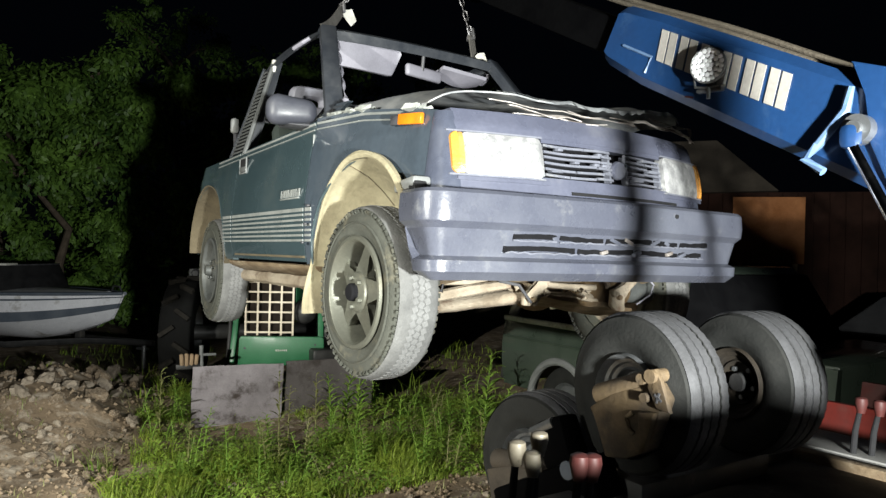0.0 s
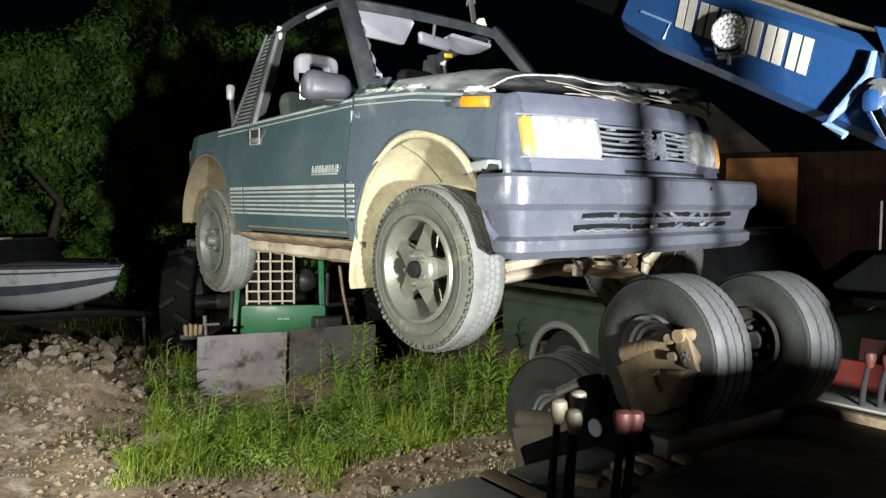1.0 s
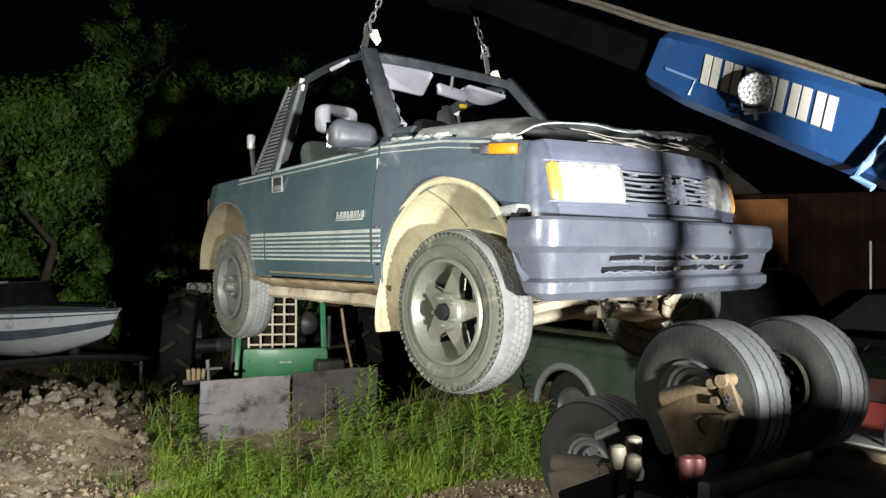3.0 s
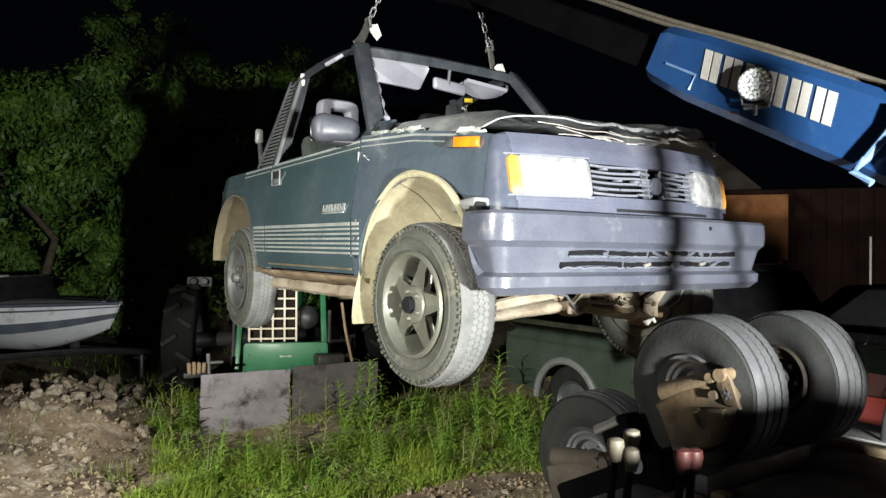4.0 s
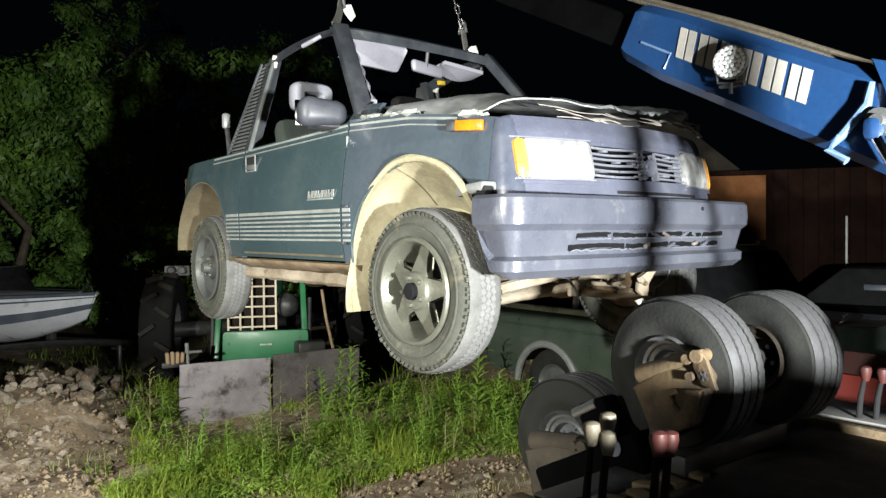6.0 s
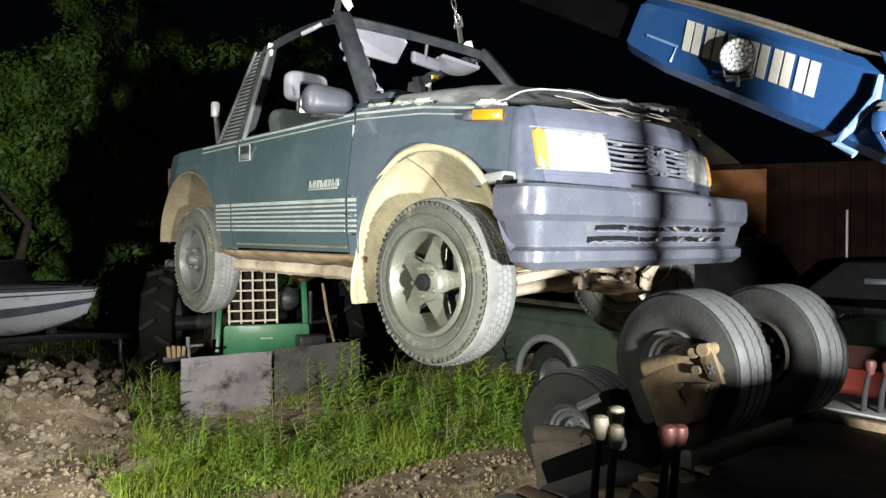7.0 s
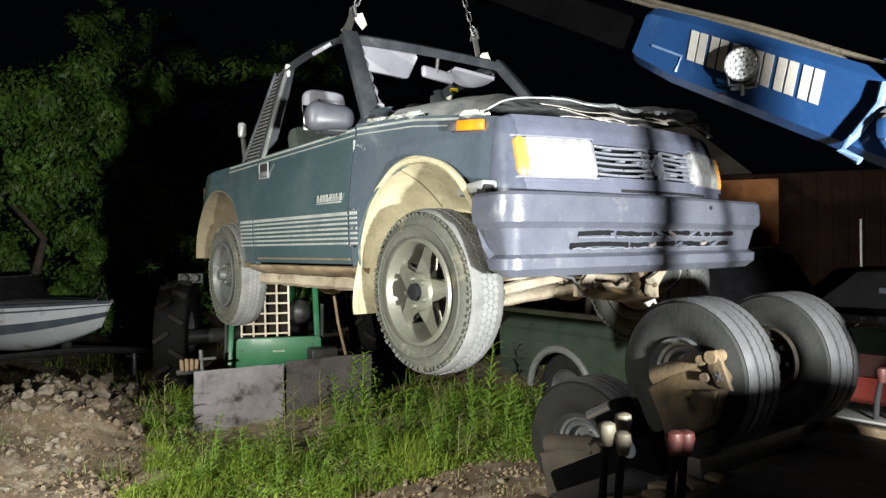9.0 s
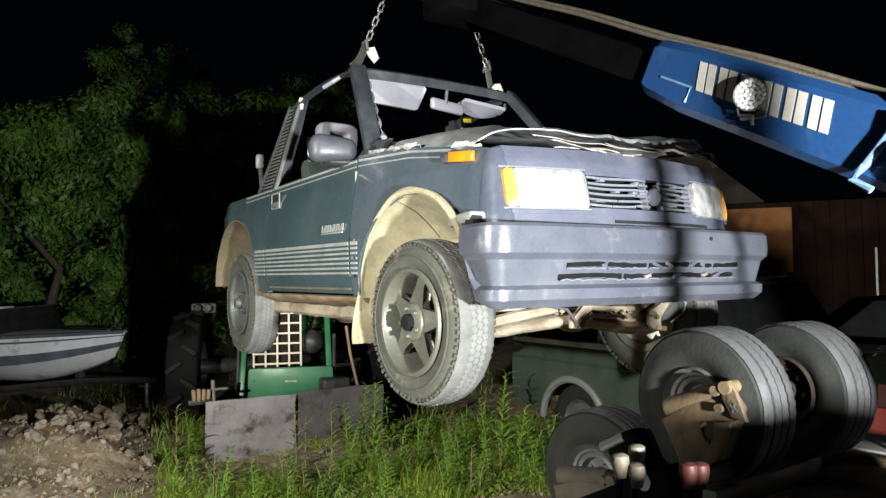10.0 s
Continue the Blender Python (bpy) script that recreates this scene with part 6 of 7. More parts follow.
box(bm, (1.72, 0.30, 1.25), (0.16, 0.28, 0.03), 0.01, turn=pose(0, 0, 0, 0, 0, 20))
part("deck_light", bm, WHITEP, boat)
bm = bmesh.new()
box(bm, (2.6, 0, 1.0), (1.4, 1.3, 0.4), 0.15)
part("cover", bm, DARK, boat, "dark cover over the cockpit")
bm = bmesh.new()
tube(bm, [(0.18, -0.16, 0.91), (0.24, -0.18, 0.99), (0.42, -0.26, 0.99), (0.5, -0.3, 0.90)], 0.012, 6)
part("bow_rail", bm, STEEL, boat)
trailer = thing("boat_trailer", BO, "black boat trailer with a winch post", "trailer")
for s in (-1, 1):
    bm = bmesh.new()
    tube(bm, [(-0.5, 0.0, 0.30), (0.5, s * 0.12, 0.28), (1.4, s * 0.55, 0.22), (4.2, s * 0.6, 0.22)], 0.04, 8)
    part("rail", bm, TRUCKBLACK, trailer)
    wheel = new("wheel")
    wheel.parent = trailer
    wheel.matrix_basis = pose(3.0, s * 0.86, 0.14)
    bm = bmesh.new()
    lathe(bm, tyre_mesh(0.29, 0.16, 0.16), 30)
    part("tyre", bm, BLACKTYRE, wheel)
bm = bmesh.new()
box(bm, (0.72, 0.0, 0.45), (0.10, 0.09, 0.42), 0.015)
part("winch_post", bm, TRUCKBLACK, trailer)
bm = bmesh.new()
rod(bm, (-0.35, 0, 0.30), (-0.35, 0, -0.05), 0.03)
box(bm, (-0.35, 0, -0.08), (0.14, 0.14, 0.03), 0.01)
rod(bm, (-0.42, 0, 0.22), (-0.24, 0, 0.22), 0.02)
part("jack", bm, STEEL, trailer)


# parked off-road wagon: x along its side towards the truck, y into it
def arch_side(bm, length, z0, z1, arches, r, y, th, cz):
    def fn(u, v):
        x = length * u
        lo = z0
        for c in arches:
            d = r * r - (x - c) ** 2
            if d > 0:
                lo = max(lo, cz + math.sqrt(d))
        z = lerp(lo, z1, v)
        return Vector((x, y - 0.035 * math.sin(math.pi * min(max((z - z0) / (z1 - z0), 0), 1)), z))
    sheet(bm, 90, 10, fn, th, (0, 1, 0))


wagon = thing("parked_wagon", pose(0.62, 7.02, 0, 0, 0, -55), "dull dark green parked off-road wagon with grey arch trim", "car")
bm = bmesh.new()
arch_side(bm, 3.2, 0.28, 0.90, (0.82, 2.62), 0.38, 0.0, 0.05, 0.22)
part("near_side", bm, SUVP, wagon)
bm = bmesh.new()
arch_side(bm, 3.2, 0.28, 0.90, (0.82, 2.62), 0.38, 1.62, 0.05, 0.22)
part("far_side", bm, SUVP, wagon)
bm = bmesh.new()
box(bm, (0.03, 0.83, 0.60), (0.06, 1.62, 0.62), 0.02)
part("tailgate", bm, SUVP, wagon)
bm = bmesh.new()
box(bm, (3.17, 0.83, 0.60), (0.06, 1.62, 0.62), 0.02)
part("nose", bm, SUVP, wagon)
bm = bmesh.new()
box(bm, (2.82, 0.83, 0.90), (0.75, 1.6, 0.04), 0.015)
part("hood", bm, SUVP, wagon)
bm = bmesh.new()
prism(bm, [(0.06, 0.10, 0.905), (0.16, 0.20, 1.42), (2.05, 0.20, 1.42), (2.45, 0.10, 0.905)], (0, 1.44, 0), 0.02)
part("cabin_glass", bm, VOID, wagon, "dark window glass")
bm = bmesh.new()
prism(bm, [(0.12, 0.16, 1.42), (0.2, 0.18, 1.48), (2.0, 0.18, 1.48), (2.08, 0.16, 1.42)], (0, 1.32, 0), 0.015)
part("roof", bm, SUVP, wagon)
for x in (1.15, 1.95):
    bm = bmesh.new()
    box(bm, (x, 0.13, 1.16), (0.09, 0.03, 0.56), 0.01, turn=pose(0, 0, 0, -9, 4, 0))
    part("pillar", bm, SUVP, wagon)
# pale surround of the rear side window
for a, b, w in (((0.02, 0.075, 0.93), (0.17, 0.175, 1.40), 0.075), ((0.15, 0.175, 1.405), (1.12, 0.175, 1.405), 0.05), ((1.07, 0.075, 0.93), (1.07, 0.165, 1.40), 0.05)):
    bm = bmesh.new()
    tube(bm, [Vector(a).lerp(Vector(b), i / 6) for i in range(7)], w * 0.62, 8)
    part("window_surround", bm, BOATW, wagon, "pale rear window surround")
bm = bmesh.new()
box(bm, (1.64, -0.042, 0.55), (0.018, 0.012, 0.30), 0.003)
part("door_edge", bm, BOATW, wagon, "bright worn door edge")
bm = bmesh.new()
sheet(bm, 30, 2, lambda u, v: Vector((lerp(0.02, 3.15, u), -0.036 - 0.006 * math.sin(math.pi * v), 0.735 + 0.022 * v)), 0.02, (0, 1, 0))
part("body_crease", bm, SUVP, wagon)
bm = bmesh.new()
box(bm, (1.22, -0.018, 0.915), (2.40, 0.045, 0.050), 0.010)
part("belt_trim", bm, BOATW, wagon, "bright belt trim strip")
for c in (0.82, 2.62):
    bm = bmesh.new()
    tube(bm, [(c + 0.38 * math.cos(a), -0.03, 0.22 + 0.38 * math.sin(a)) for a in [math.pi * i / 24 for i in range(25)]], 0.035, 8)
    part("arch_trim", bm, SUVTRIM, wagon, "grey wheel arch trim")
    for y in (0.16, 1.5):
        wheel = new("wheel")
        wheel.parent = wagon
        wheel.matrix_basis = pose(c, y, 0.21)
        bm = bmesh.new()
        lathe(bm, tyre_mesh(0.34, 0.22, 0.20), 36)
        part("tyre", bm, BLACKTYRE, wheel)
        bm = bmesh.new()
        lathe(bm, [(0.0, -0.07), (0.08, -0.09), (0.17, -0.07), (0.20, -0.10), (0.20, 0.1), (0.0, 0.1)], 30, False)
        part("rim", bm, STEEL, wheel)
bm = bmesh.new()
box(bm, (-0.05, 0.83, 0.36), (0.12, 1.6, 0.12), 0.03)
part("rear_bumper", bm, TRUCKBLACK, wagon)
bm = bmesh.new()
box(bm, (0.10, -0.012, 0.62), (0.14, 0.02, 0.05), 0.006)
part("side_lamp", bm, TRIM, wagon)
bm = bmesh.new()
box(bm, (-0.005, 0.12, 0.76), (0.03, 0.14, 0.08), 0.01)
part("tail_light", bm, REDK, wagon, "red tail light")

# red utility cart beyond the truck
cart = thing("red_cart", TRUCK_AT @ pose(0.45, -2.42, 0, 0, 0, 180), "faded red utility cart with arched fenders", "cart")
bm = bmesh.new()
arch_side(bm, 1.6, 0.34, 0.89, (0.62,), 0.27, 0.0, 0.03, 0.38)
part("near_side", bm, REDP, cart)
bm = bmesh.new()
arch_side(bm, 1.6, 0.34, 0.89, (0.62,), 0.27, 0.72, 0.03, 0.38)
part("far_side", bm, REDP, cart)
bm = bmesh.new()
box(bm, (0.8, 0.38, 0.70), (1.58, 0.70, 0.04), 0.01)
part("bed", bm, REDP, cart)
bm = bmesh.new()
tube(bm, [(0.62 + 0.27 * math.cos(a), -0.03, 0.38 + 0.27 * math.sin(a)) for a in [math.pi * i / 24 for i in range(25)]], 0.022, 8)
part("fender_lip", bm, REDP, cart)
for y in (0.10, 0.62):
    wheel = new("wheel")
    wheel.parent = cart
    wheel.matrix_basis = pose(0.62, y, 0.10)
    bm = bmesh.new()
    lathe(bm, tyre_mesh(0.23, 0.12, 0.13), 30)
    part("tyre", bm, BLACKTYRE, wheel)
    bm = bmesh.new()
    rod(bm, (0, -0.04, 0), (0, 0.04, 0), 0.13)
    part("rim", bm, STEEL, wheel)
bm = bmesh.new()
box(bm, (0.62, 0.36, 0.28), (0.06, 0.5, 0.42), 0.01)
part("axle", bm, TRUCKBLACK, cart)

# dark sedan farther back
sedan = thing("dark_sedan", pose(3.9, 9.0, 0, 0, 0, -38), "dark parked sedan barely lit", "car")
bm = bmesh.new()
arch_side(bm, 4.2, 0.16, 0.72, (0.8, 3.3), 0.35, 0.0, 0.05, 0.16)
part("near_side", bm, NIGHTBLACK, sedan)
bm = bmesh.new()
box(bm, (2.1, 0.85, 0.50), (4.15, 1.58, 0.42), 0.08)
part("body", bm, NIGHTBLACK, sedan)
bm = bmesh.new()
prism(bm, [(0.7, 0.16, 0.70), (1.2, 0.26, 1.14), (2.5, 0.26, 1.16), (3.2, 0.16, 0.70)], (0, 1.3, 0), 0.04)
part("cabin_glass", bm, DARK, sedan)
bm = bmesh.new()
box(bm, (1.6, 0.20, 0.92), (0.34, 0.02, 0.07), 0.01, turn=pose(0, 0, 0, -10, 0, 0))
part("side_window", bm, BOATD, sedan, "dull side window")
for c in (0.8, 3.3):
    wheel = new("wheel")
    wheel.parent = sedan
    wheel.matrix_basis = pose(c, 0.10, 0.16)
    bm = bmesh.new()
    lathe(bm, tyre_mesh(0.30, 0.2, 0.18), 30)
    part("tyre", bm, BLACKTYRE, wheel)

# barn with a leaning plywood sheet and a white pipe
barn = thing("barn", pose(3.2, 11.0, 0, 0, 0, -20), "dark weathered barn with brown boards and a grey gable", "barn")
bm = bmesh.new()
box(bm, (2.5, 0.2, 1.15), (6.6, 0.2, 2.7), 0.01)
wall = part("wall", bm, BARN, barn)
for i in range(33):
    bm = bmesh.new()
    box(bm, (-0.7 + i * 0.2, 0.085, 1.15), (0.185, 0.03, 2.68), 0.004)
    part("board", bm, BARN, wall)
bm = bmesh.new()
prism(bm, [(-0.8, -0.1, 2.45), (1.55, -0.1, 2.50), (0.7, -0.1, 3.25), (-0.8, -0.1, 3.25)], (0, 1.6, 0), 0.02)
part("roof", bm, ROOFM, barn, "grey gable roof")
bm = bmesh.new()
box(bm, (2.95, 0.02, 1.35), (0.03, 0.03, 0.9), 0.006)
part("down_pipe", bm, WHITEP, barn, "short white down pipe")
ply = thing("plywood_sheet", pose(4.38, 10.15, 0, 0, 0, -16), "orange-brown plywood sheet propped before the barn", "plywood")
bm = bmesh.new()
box(bm, (0, 0, 1.93), (0.92, 0.02, 0.92), 0.002)
part("sheet", bm, PLY, ply)
for x in (-0.35, 0.35):
    bm = bmesh.new()
    box(bm, (x, 0.04, 0.9), (0.07, 0.05, 2.1), 0.004)
    part("prop", bm, WOOD, ply)

# ---- plants ----
def in_lit_meadow(x, y):
    e = noise.noise(Vector((x * 0.9, y * 0.9, 20))) * 0.5
    if noise.noise(Vector((x * 1.3, y * 1.3, 40))) < -0.34:
        return False
    if y < 5.15 + 0.25 * x + e and x > -0.6:
        return False
    if x < -2.5 + 0.9 * e + 0.5 * noise.noise(Vector((x * 3.1, y * 3.1, 12))) - 0.25 * (y - 6.5):
        return False
    return x < 1.25


def blade_clear(x, y):
    """Short grass right before the plow blade."""
    along_, off = (x + 2.344) * 0.889 + (y - 6.75) * 0.457, (x + 2.344) * 0.457 - (y - 6.75) * 0.889
    if -0.3 < along_ < 1.9 and -0.1 < off < 1.1:
        return lerp(0.14, 0.45, min(max(off, 0) / 1.1, 1)) if along_ < 1.0 else 0.55
    return 1.0


def blades(n, seed, x0, x1, y0, y1, hmin, hmax, test, wide):
    rng = random.Random(seed)
    vs, fs = [], []
    while n:
        x, y = rng.uniform(x0, x1), rng.uniform(y0, y1)
        if not test(x, y):
            n -= 0.34
            n = max(n, 0) if n < 0 else n
            if n < 1:
                break
            continue
        n -= 1
        if n < 1:
            break
        tuft = 0.24 + 1.55 * max(0, noise.noise(Vector((x * 1.6, y * 1.6, 1))) + 0.24) * (0.7 + 0.6 * abs(noise.noise(Vector((x * 6, y * 6, 8)))))
        h = rng.uniform(hmin, hmax) * tuft * blade_clear(x, y)
        a, lean = rng.uniform(0, math.tau), rng.uniform(0.3, 1.1) * h
        w = rng.uniform(0.5, 1.0) * wide
        z = ground_z(x, y) - 0.01
        dx, dy = math.cos(a), math.sin(a)
        b = len(vs)
        for t, k in ((0, 1.0), (0.5, 0.85), (0.85, 0.45)):
            cx, cy, cz = x + dx * lean * t * t, y + dy * lean * t * t, z + h * t * (1 - 0.18 * t)
            vs += [(cx - dy * w * k, cy + dx * w * k, cz), (cx + dy * w * k, cy - dx * w * k, cz)]
        vs.append((x + dx * lean, y + dy * lean, z + h * 0.84))
        fs += [(b, b + 1, b + 3, b + 2), (b + 2, b + 3, b + 5, b + 4), (b + 4, b + 5, b + 6)]
    return vs, fs


def mesh_stuff(name, vs, fs, m, label, category):
    me = bpy.data.meshes.new(name)
    me.from_pydata(vs, [], fs)
    me.materials.append(m)
    return tagged(new(name, me), label, category, kind="stuff")


mesh_stuff("grass", *blades(46000, 1, -3.4, 1.3, 4.3, 7.9, 0.04, 0.21, in_lit_meadow, 0.0038), GRASS, "rough tufted green grass lit by the lamp", "grass")
mesh_stuff("grass_far", *blades(5000, 4, -6, 6, 7.0, 12, 0.06, 0.28, lambda x, y: noise.noise(Vector((x, y, 3))) > -0.1, 0.008), GRASS, "rough dim grass between the parked things", "grass")
mesh_stuff("dry_grass", *blades(2600, 9, -3.6, 1.6, 4.2, 7.2, 0.04, 0.16, lambda x, y: noise.noise(Vector((x * 1.5, y * 1.5, 30))) > -0.05, 0.004), DRY, "thin dry grass stalks on bare soil", "grass")


def weed(x, y, h, seed, m, dense=26):
    rng = random.Random(seed)
    t = thing("tall_weed", pose(x, y, ground_z(x, y) - 0.02), "tall green weed with narrow leaves" if m is WEED else "tall pale seeding weed stalk", "weed", "tall weeds")
    lean = (rng.uniform(-0.08, 0.08), rng.uniform(-0.08, 0.08))
    stem = lambda k: Vector((lean[0] * k * k, lean[1] * k * k, h * k))
    bm = bmesh.new()
    tube(bm, [stem(i / 8) for i in range(9)], [0.006 * (1 - 0.7 * i / 8) for i in range(9)], 5)
    part("stem", bm, m, t)
    vs, fs = [], []
    for i in range(dense):
        k = 0.16 + 0.84 * (i + rng.random()) / dense
        a = i * 2.4 + rng.uniform(-0.4, 0.4)
        l = h * rng.uniform(0.18, 0.30) * (1.2 - 0.7 * k)
        w = l * 0.10
        p = stem(k)
        d = Vector((math.cos(a), math.sin(a), 0))
        s = Vector((-d.y, d.x, 0)) * w
        b = len(vs)
        pts = [(0, 0.0, 0.4), (0.35, 0.28, 1.0), (0.75, 0.38, 0.7), (1.0, 0.30, 0.0)]
        for q, up, ww in pts:
            c = p + d * l * q + Vector((0, 0, l * up))
            vs += [tuple(c - s * ww), tuple(c + s * ww + Vector((0, 0, 0.002)))]
        for j in range(3):
            o = b + 2 * j
            fs.append((o, o + 1, o + 3, o + 2))
    me = bpy.data.meshes.new("leaves")
    me.from_pydata(vs, [], fs)
    me.materials.append(m)
    ob = new("leaves", me)
    ob.parent = t
    tagged(ob, kind="stuff")


rng = random.Random(77)
SPOTS = ((0.42, 6.25, 0.72, 0), (0.30, 6.45, 0.5, 0), (0.55, 6.0, 0.48, 0), (0.68, 6.4, 0.42, 0), (0.12, 6.5, 0.4, 0), (-0.72, 6.5, 0.62, 0), (-0.86, 6.7, 0.58, 0), (-0.95, 6.45, 0.5, 0), (-0.60, 6.75, 0.45, 0), (-1.42, 6.45, 0.55, 1),
         (-1.36, 6.55, 0.42, 1), (-1.12, 6.6, 0.5, 1), (-2.45, 6.3, 0.5, 1), (-2.15, 5.9, 0.42, 0), (-1.95, 5.75, 0.38, 0), (-2.3, 6.1, 0.36, 0), (-1.3, 5.7, 0.32, 0), (-0.3, 6.1, 0.40, 0), (-0.05, 5.9, 0.36, 0), (-1.7, 6.05, 0.36, 0), (0.82, 6.1, 0.40, 0), (-0.5, 5.5, 0.30, 0), (0.2, 5.75, 0.33, 0))
for i, (x, y, h, kind) in enumerate(SPOTS):
    weed(x, y, h * 1.15 * (0.48 if -2.4 < x < -1.5 else 1.0), i, DRY if kind else WEED, 20 if kind else 44)
made = 0
while made < 105:
    x, y = rng.uniform(-2.9, 1.2), rng.uniform(4.9, 7.4)
    if in_lit_meadow(x, y) and blade_clear(x, y) == 1 and noise.noise(Vector((x * 1.6, y * 1.6, 1))) > -0.25:
        weed(x, y, rng.uniform(0.16, 0.42), 100 + made, DRY if rng.random() < 0.18 else WEED, 30)
        made += 1
# low leafy undergrowth
vs, fs = [], []
for i in range(38000):
    x, y = rng.uniform(-3.3, 1.3), rng.uniform(4.6, 7.6)
    k = noise.noise(Vector((x * 1.9, y * 1.9, 14)))
    if k < -0.28 or not in_lit_meadow(x, y) or (blade_clear(x, y) < 1 and rng.random() < 0.9):
        continue
    z = ground_z(x, y) + rng.uniform(0.01, 0.07 + 0.26 * max(k, 0))
    l, a = rng.uniform(0.012, 0.034), rng.uniform(0, math.tau)
    u = Vector((math.cos(a), math.sin(a), rng.uniform(-0.2, 0.6))) * l
    w = Vector((-math.sin(a), math.cos(a), rng.uniform(-0.4, 0.4))) * l * 0.24
    p, b = Vector((x, y, z)), len(vs)
    vs += [tuple(p - u), tuple(p + w), tuple(p + u), tuple(p - w)]
    fs.append((b, b + 1, b + 2, b + 3))
mesh_stuff("undergrowth", vs, fs, WEED, "low leafy green undergrowth in the grass", "undergrowth")
# broad-leaf plant by the hanging dolly wheel
plant = thing("broad_leaf_plant", pose(0.98, 6.0, ground_z(0.98, 6.0)), "broad-leaved green plant in the grass", "plant")
for i in range(5):
    bm = bmesh.new()
    a, h = i * 1.3, 0.30 + 0.05 * (i % 3)
    sheet(bm, 6, 4, lambda u, v: Vector((math.cos(a) * 0.12 * u + (v - 0.5) * 0.10 * math.sin(math.pi * (0.1 + 0.85 * u)) * -math.sin(a), math.sin(a) * 0.12 * u + (v - 0.5) * 0.10 * math.sin(math.pi * (0.1 + 0.85 * u)) * math.cos(a), h * u)), 0.002, (0, 0, 1))
    part("leaf", bm, WEED, plant)

# rubble on the soil
rng = random.Random(21)
shapes = []
for k in range(6):
    bm = bmesh.new()
    bmesh.ops.create_icosphere(bm, subdivisions=2, radius=1.0)
    for v in bm.verts:
        v.co *= 1 + 0.55 * noise.noise(v.co * 1.6 + Vector((k * 7, 0, 0)))
        v.co.z *= 0.7
    me = bpy.data.meshes.new("stone")
    for f in bm.faces:
        f.smooth = False
    bm.to_mesh(me)
    bm.free()
    me.materials.append(STONE if k % 3 else DIRT)
    shapes.append(me)
def stone(x, y, r):
    o = new("stone", rng.choice(shapes))
    o.matrix_basis = pose(x, y, ground_z(x, y) + r * 0.25, rng.uniform(0, 360), rng.uniform(0, 40), rng.uniform(0, 360)) @ Matrix.Diagonal((r, r * rng.uniform(0.7, 1.2), r * rng.uniform(0.6, 1), 1))
    tagged(o, "rough pale stone lying on bare soil", "stone", "yard stones")
for i in range(260):
    x, y = rng.uniform(-5.8, -2.1), rng.uniform(4.7, 9.2)
    if x > -2.6 - 0.2 * (y - 6):
        continue
    stone(x, y, 0.018 + 0.06 * rng.random() ** 3)
for x, y, r in ((-3.55, 8.0, 0.16), (-3.75, 7.6, 0.12), (-3.35, 7.7, 0.10), (-3.9, 8.3, 0.14), (-4.1, 7.5, 0.12), (-3.5, 7.3, 0.09), (-1.62, 4.62, 0.055), (-1.9, 4.75, 0.04), (-0.98, 5.0, 0.04), (-2.4, 4.9, 0.05), (-4.6, 8.2, 0.13), (-3.2, 8.4, 0.11)):
    stone(x, y, r)
for i in range(26):   # heap of pale lumps at the mound's foot
    stone(-3.42 + rng.gauss(0, 0.24), 6.85 + rng.gauss(0, 0.42), rng.uniform(0.035, 0.095))
for i in range(60):
    stone(rng.uniform(-4.4, -2.75), rng.uniform(4.8, 5.9), rng.uniform(0.014, 0.045))
for i in range(40):
    stone(rng.uniform(-2.2, 1.2), rng.uniform(4.2, 5.3), 0.01 + 0.03 * rng.random() ** 2)


# gravel and clods, too small to count
vs, fs = [], []
for i in range(9000):
    if i < 7000:
        x, y = rng.uniform(-6.2, -2.0), rng.uniform(4.4, 9.3)
        if x > -2.45 - 0.25 * (y - 6.5) + rng.uniform(-0.3, 0.3):
            continue
    else:
        x, y = rng.uniform(-2.4, 1.8), rng.uniform(4.1, 5.6)
    r = 0.005 + 0.022 * rng.random() ** 3
    c = Vector((x, y, ground_z(x, y) + r * 0.4))
    b = len(vs)
    for d in ((1, 0, 0), (0, 1, 0), (-1, 0, 0), (0, -1, 0), (0, 0, 0.8), (0, 0, -0.8)):
        vs.append(tuple(c + Vector((d[0] * rng.uniform(0.7, 1.3), d[1] * rng.uniform(0.7, 1.3), d[2])) * r))
    for k in range(4):
        fs += [(b + k, b + (k + 1) % 4, b + 4), (b + (k + 1) % 4, b + k, b + 5)]
mesh_stuff("gravel", vs, fs, GRAVEL, "pale gravel and crumbled soil clods", "gravel")


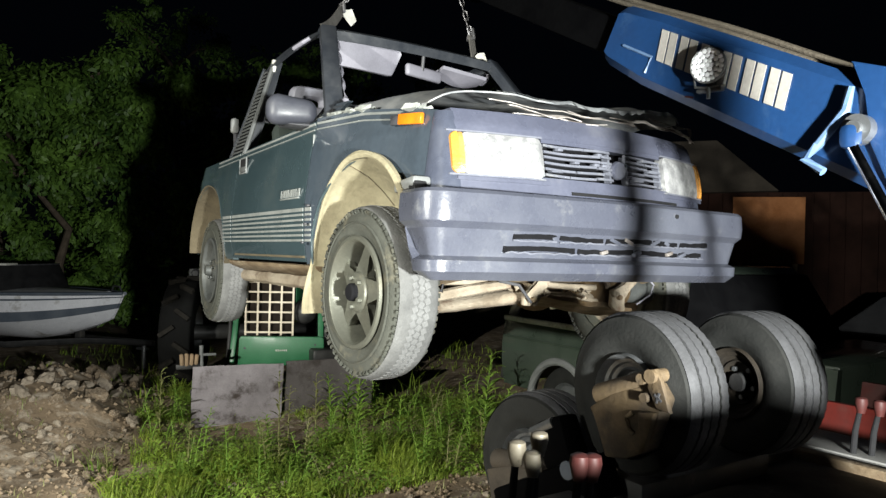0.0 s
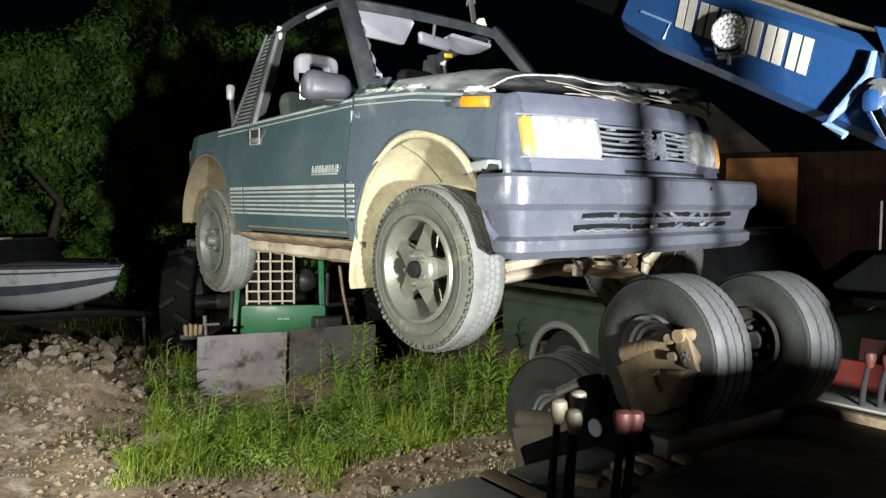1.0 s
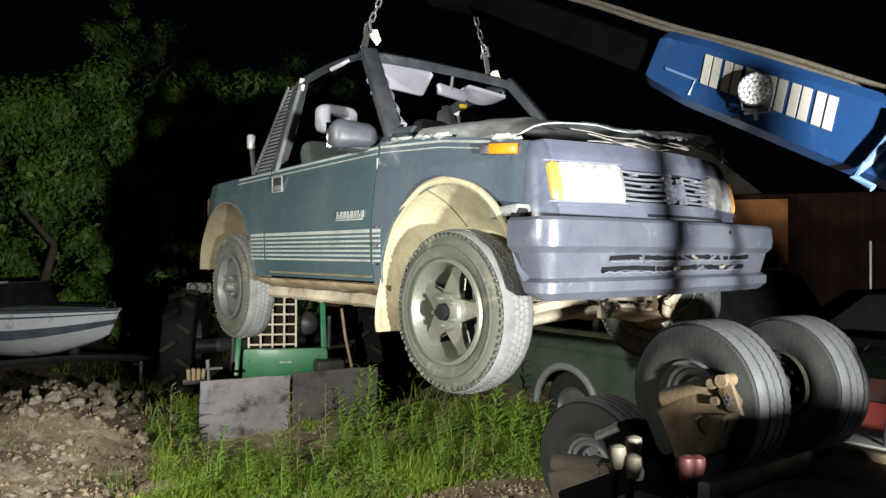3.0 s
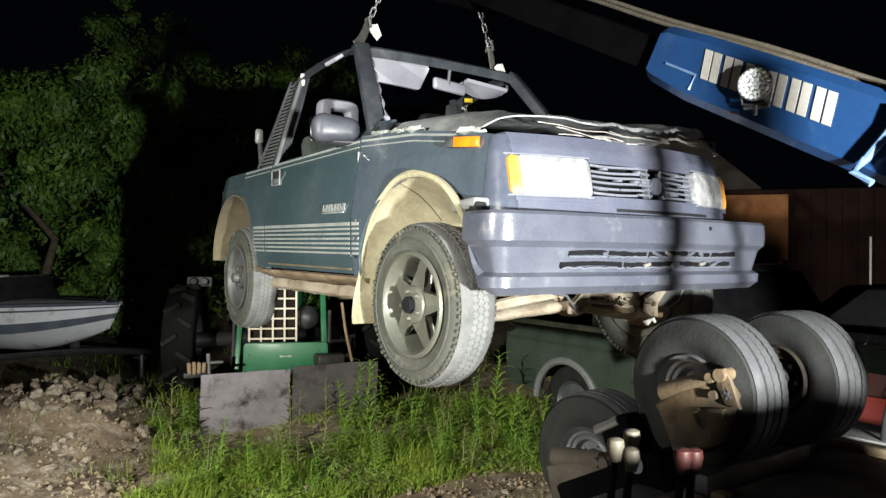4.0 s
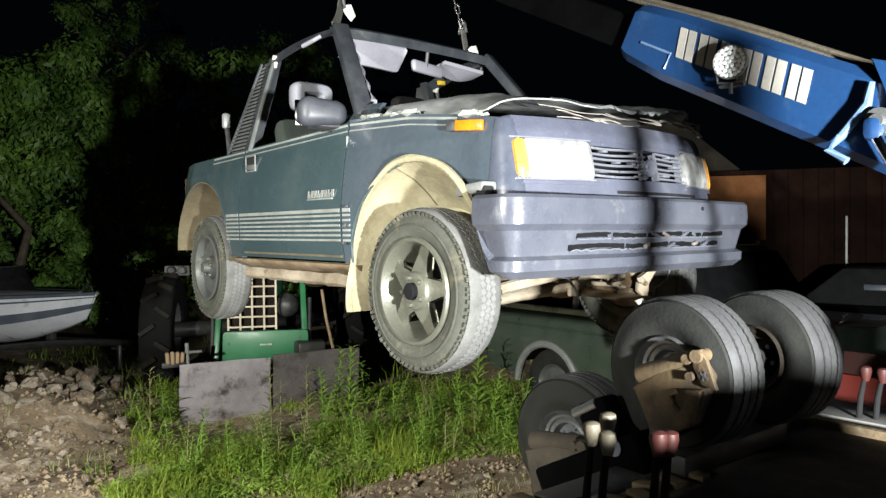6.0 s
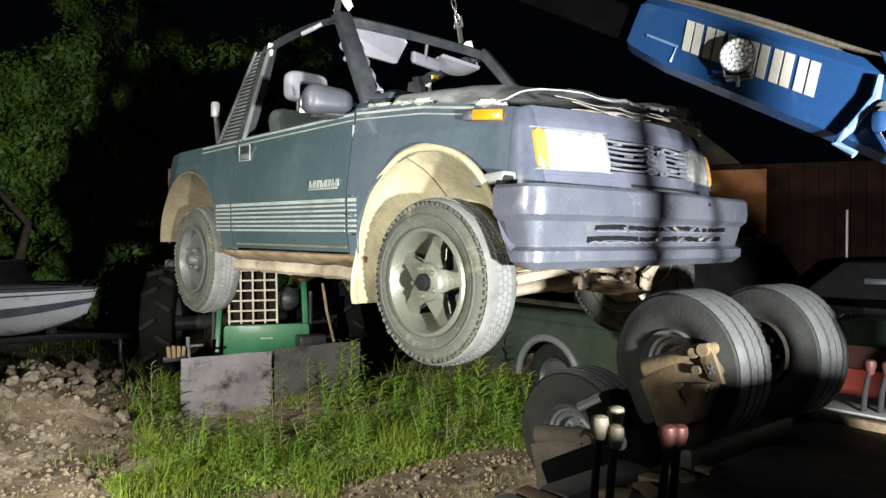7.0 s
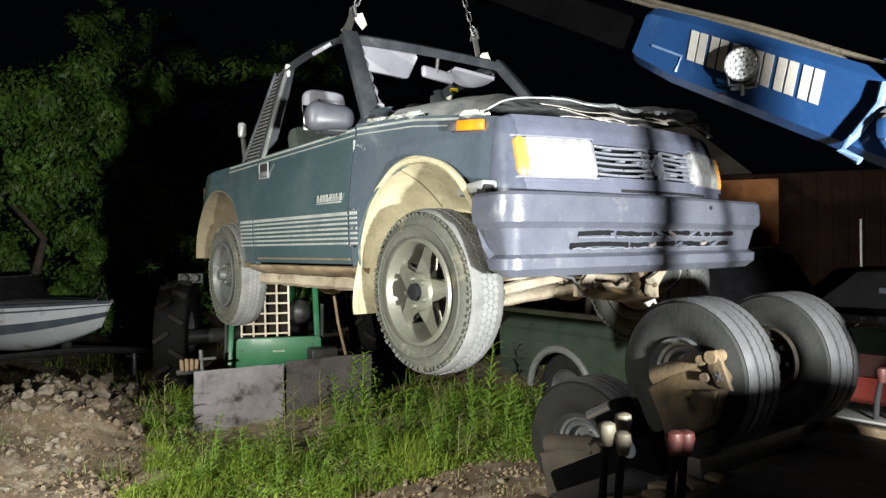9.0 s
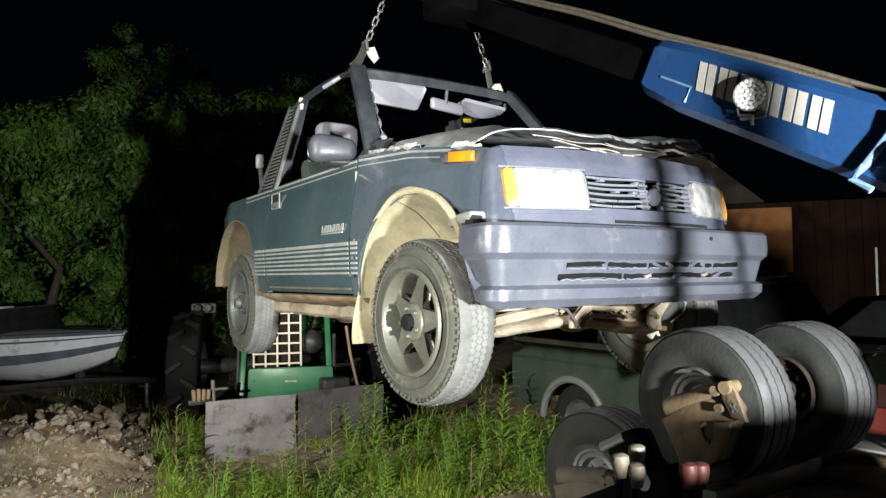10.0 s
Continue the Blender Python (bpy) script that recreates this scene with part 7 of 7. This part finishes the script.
# trees
def tree(x, y, h, spread, low, n, seed, label):
    rng = random.Random(seed)
    t = thing("tree", pose(x, y, ground_z(x, y) - 0.05), label, "tree", "trees behind the yard")
    bm = bmesh.new()
    bend = [(rng.uniform(-0.2, 0.2), rng.uniform(-0.2, 0.2)) for _ in range(7)]
    trunk = [Vector((bend[i][0] * i * 0.4, bend[i][1] * i * 0.4, h * 0.8 * i / 6)) for i in range(7)]
    tube(bm, trunk, [0.10 * (1 - 0.12 * i) for i in range(7)], 9)
    ends = []
    for i in range(16):
        k = rng.randrange(1, 7)
        p = trunk[k]
        a = rng.uniform(0, math.tau)
        r = spread * rng.uniform(0.5, 1.0)
        e = p + Vector((math.cos(a) * r, math.sin(a) * r, rng.uniform(0.0, 0.9)))
        mid = p.lerp(e, 0.5) + Vector((0, 0, 0.2))
        tube(bm, [p, mid, e], [0.05, 0.03, 0.012], 6)
        ends += [e, mid.lerp(e, 0.5)]
    part("trunk", bm, BARK, t)
    clumps = []
    for i in range(84):
        if i < len(ends):
            c = ends[i]
        else:
            a, z = rng.uniform(0, math.tau), rng.uniform(low, h)
            r = spread * rng.uniform(0.35, 1.05) * (1 - 0.4 * max(0, (z - h * 0.6) / (h * 0.4)))
            c = Vector((math.cos(a) * r, math.sin(a) * r, z))
        clumps.append((c, rng.uniform(0.20, 0.52)))
    vs, fs = [], []
    for i in range(n):
        c, r = clumps[int(len(clumps) * rng.random() ** 1.1)]
        d = Vector((rng.gauss(0, 1), rng.gauss(0, 1), rng.gauss(0, 0.8))).normalized() * r * rng.uniform(0.35, 1.0)
        p = c + d
        if p.z < 0.1:
            continue
        l = rng.uniform(0.04, 0.08)
        nrm = (d.normalized() + Vector((rng.uniform(-1, 1), rng.uniform(-1, 1), rng.uniform(0, 1.2)))).normalized()
        u = nrm.cross(Vector((rng.uniform(-1, 1), rng.uniform(-1, 1), 0.3))).normalized() * l
        w = nrm.cross(u).normalized() * l * 0.45
        b = len(vs)
        vs += [tuple(p - u), tuple(p + w), tuple(p + u), tuple(p - w)]
        fs.append((b, b + 1, b + 2, b + 3))
    me = bpy.data.meshes.new("crown")
    me.from_pydata(vs, [], fs)
    me.materials.append(LEAF)
    ob = new("crown", me)
    ob.parent = t
    tagged(ob, kind="stuff")


tree(-6.9, 12.2, 4.7, 1.5, 0.3, 26000, 1, "leafy green tree behind the boat")
tree(-5.1, 12.8, 4.9, 1.5, 0.3, 26000, 2, "leafy green tree with low hanging branches")
tree(-8.8, 13.5, 5.2, 1.8, 0.4, 16000, 3, "leafy dim tree at the yard's edge")
tree(-3.5, 11.6, 2.6, 1.2, 0.2, 12000, 8, "low leafy bush behind the tractor")
tree(-3.6, 12.9, 4.8, 1.3, 0.9, 15000, 9, "dim leafy tree behind the lifted car")
tree(-3.4, 17.5, 6.4, 1.8, 0.8, 12000, 4, "tall dim tree behind the tractor")
tree(-7.0, 17.2, 7.4, 2.2, 1.0, 12000, 5, "tall dim tree rising behind others")
tree(-0.8, 21, 7.0, 2.2, 1.2, 7000, 6, "tall dark tree deep in the night")
tree(2.2, 23.0, 6.0, 2.2, 1.0, 5000, 7, "dark tree behind the barn")

def motions():
    for moving in (CAR, *STRAPS):
        walk(moving, [(t, pose(*p)) for t, *p in CAR_ROWS])

motions()
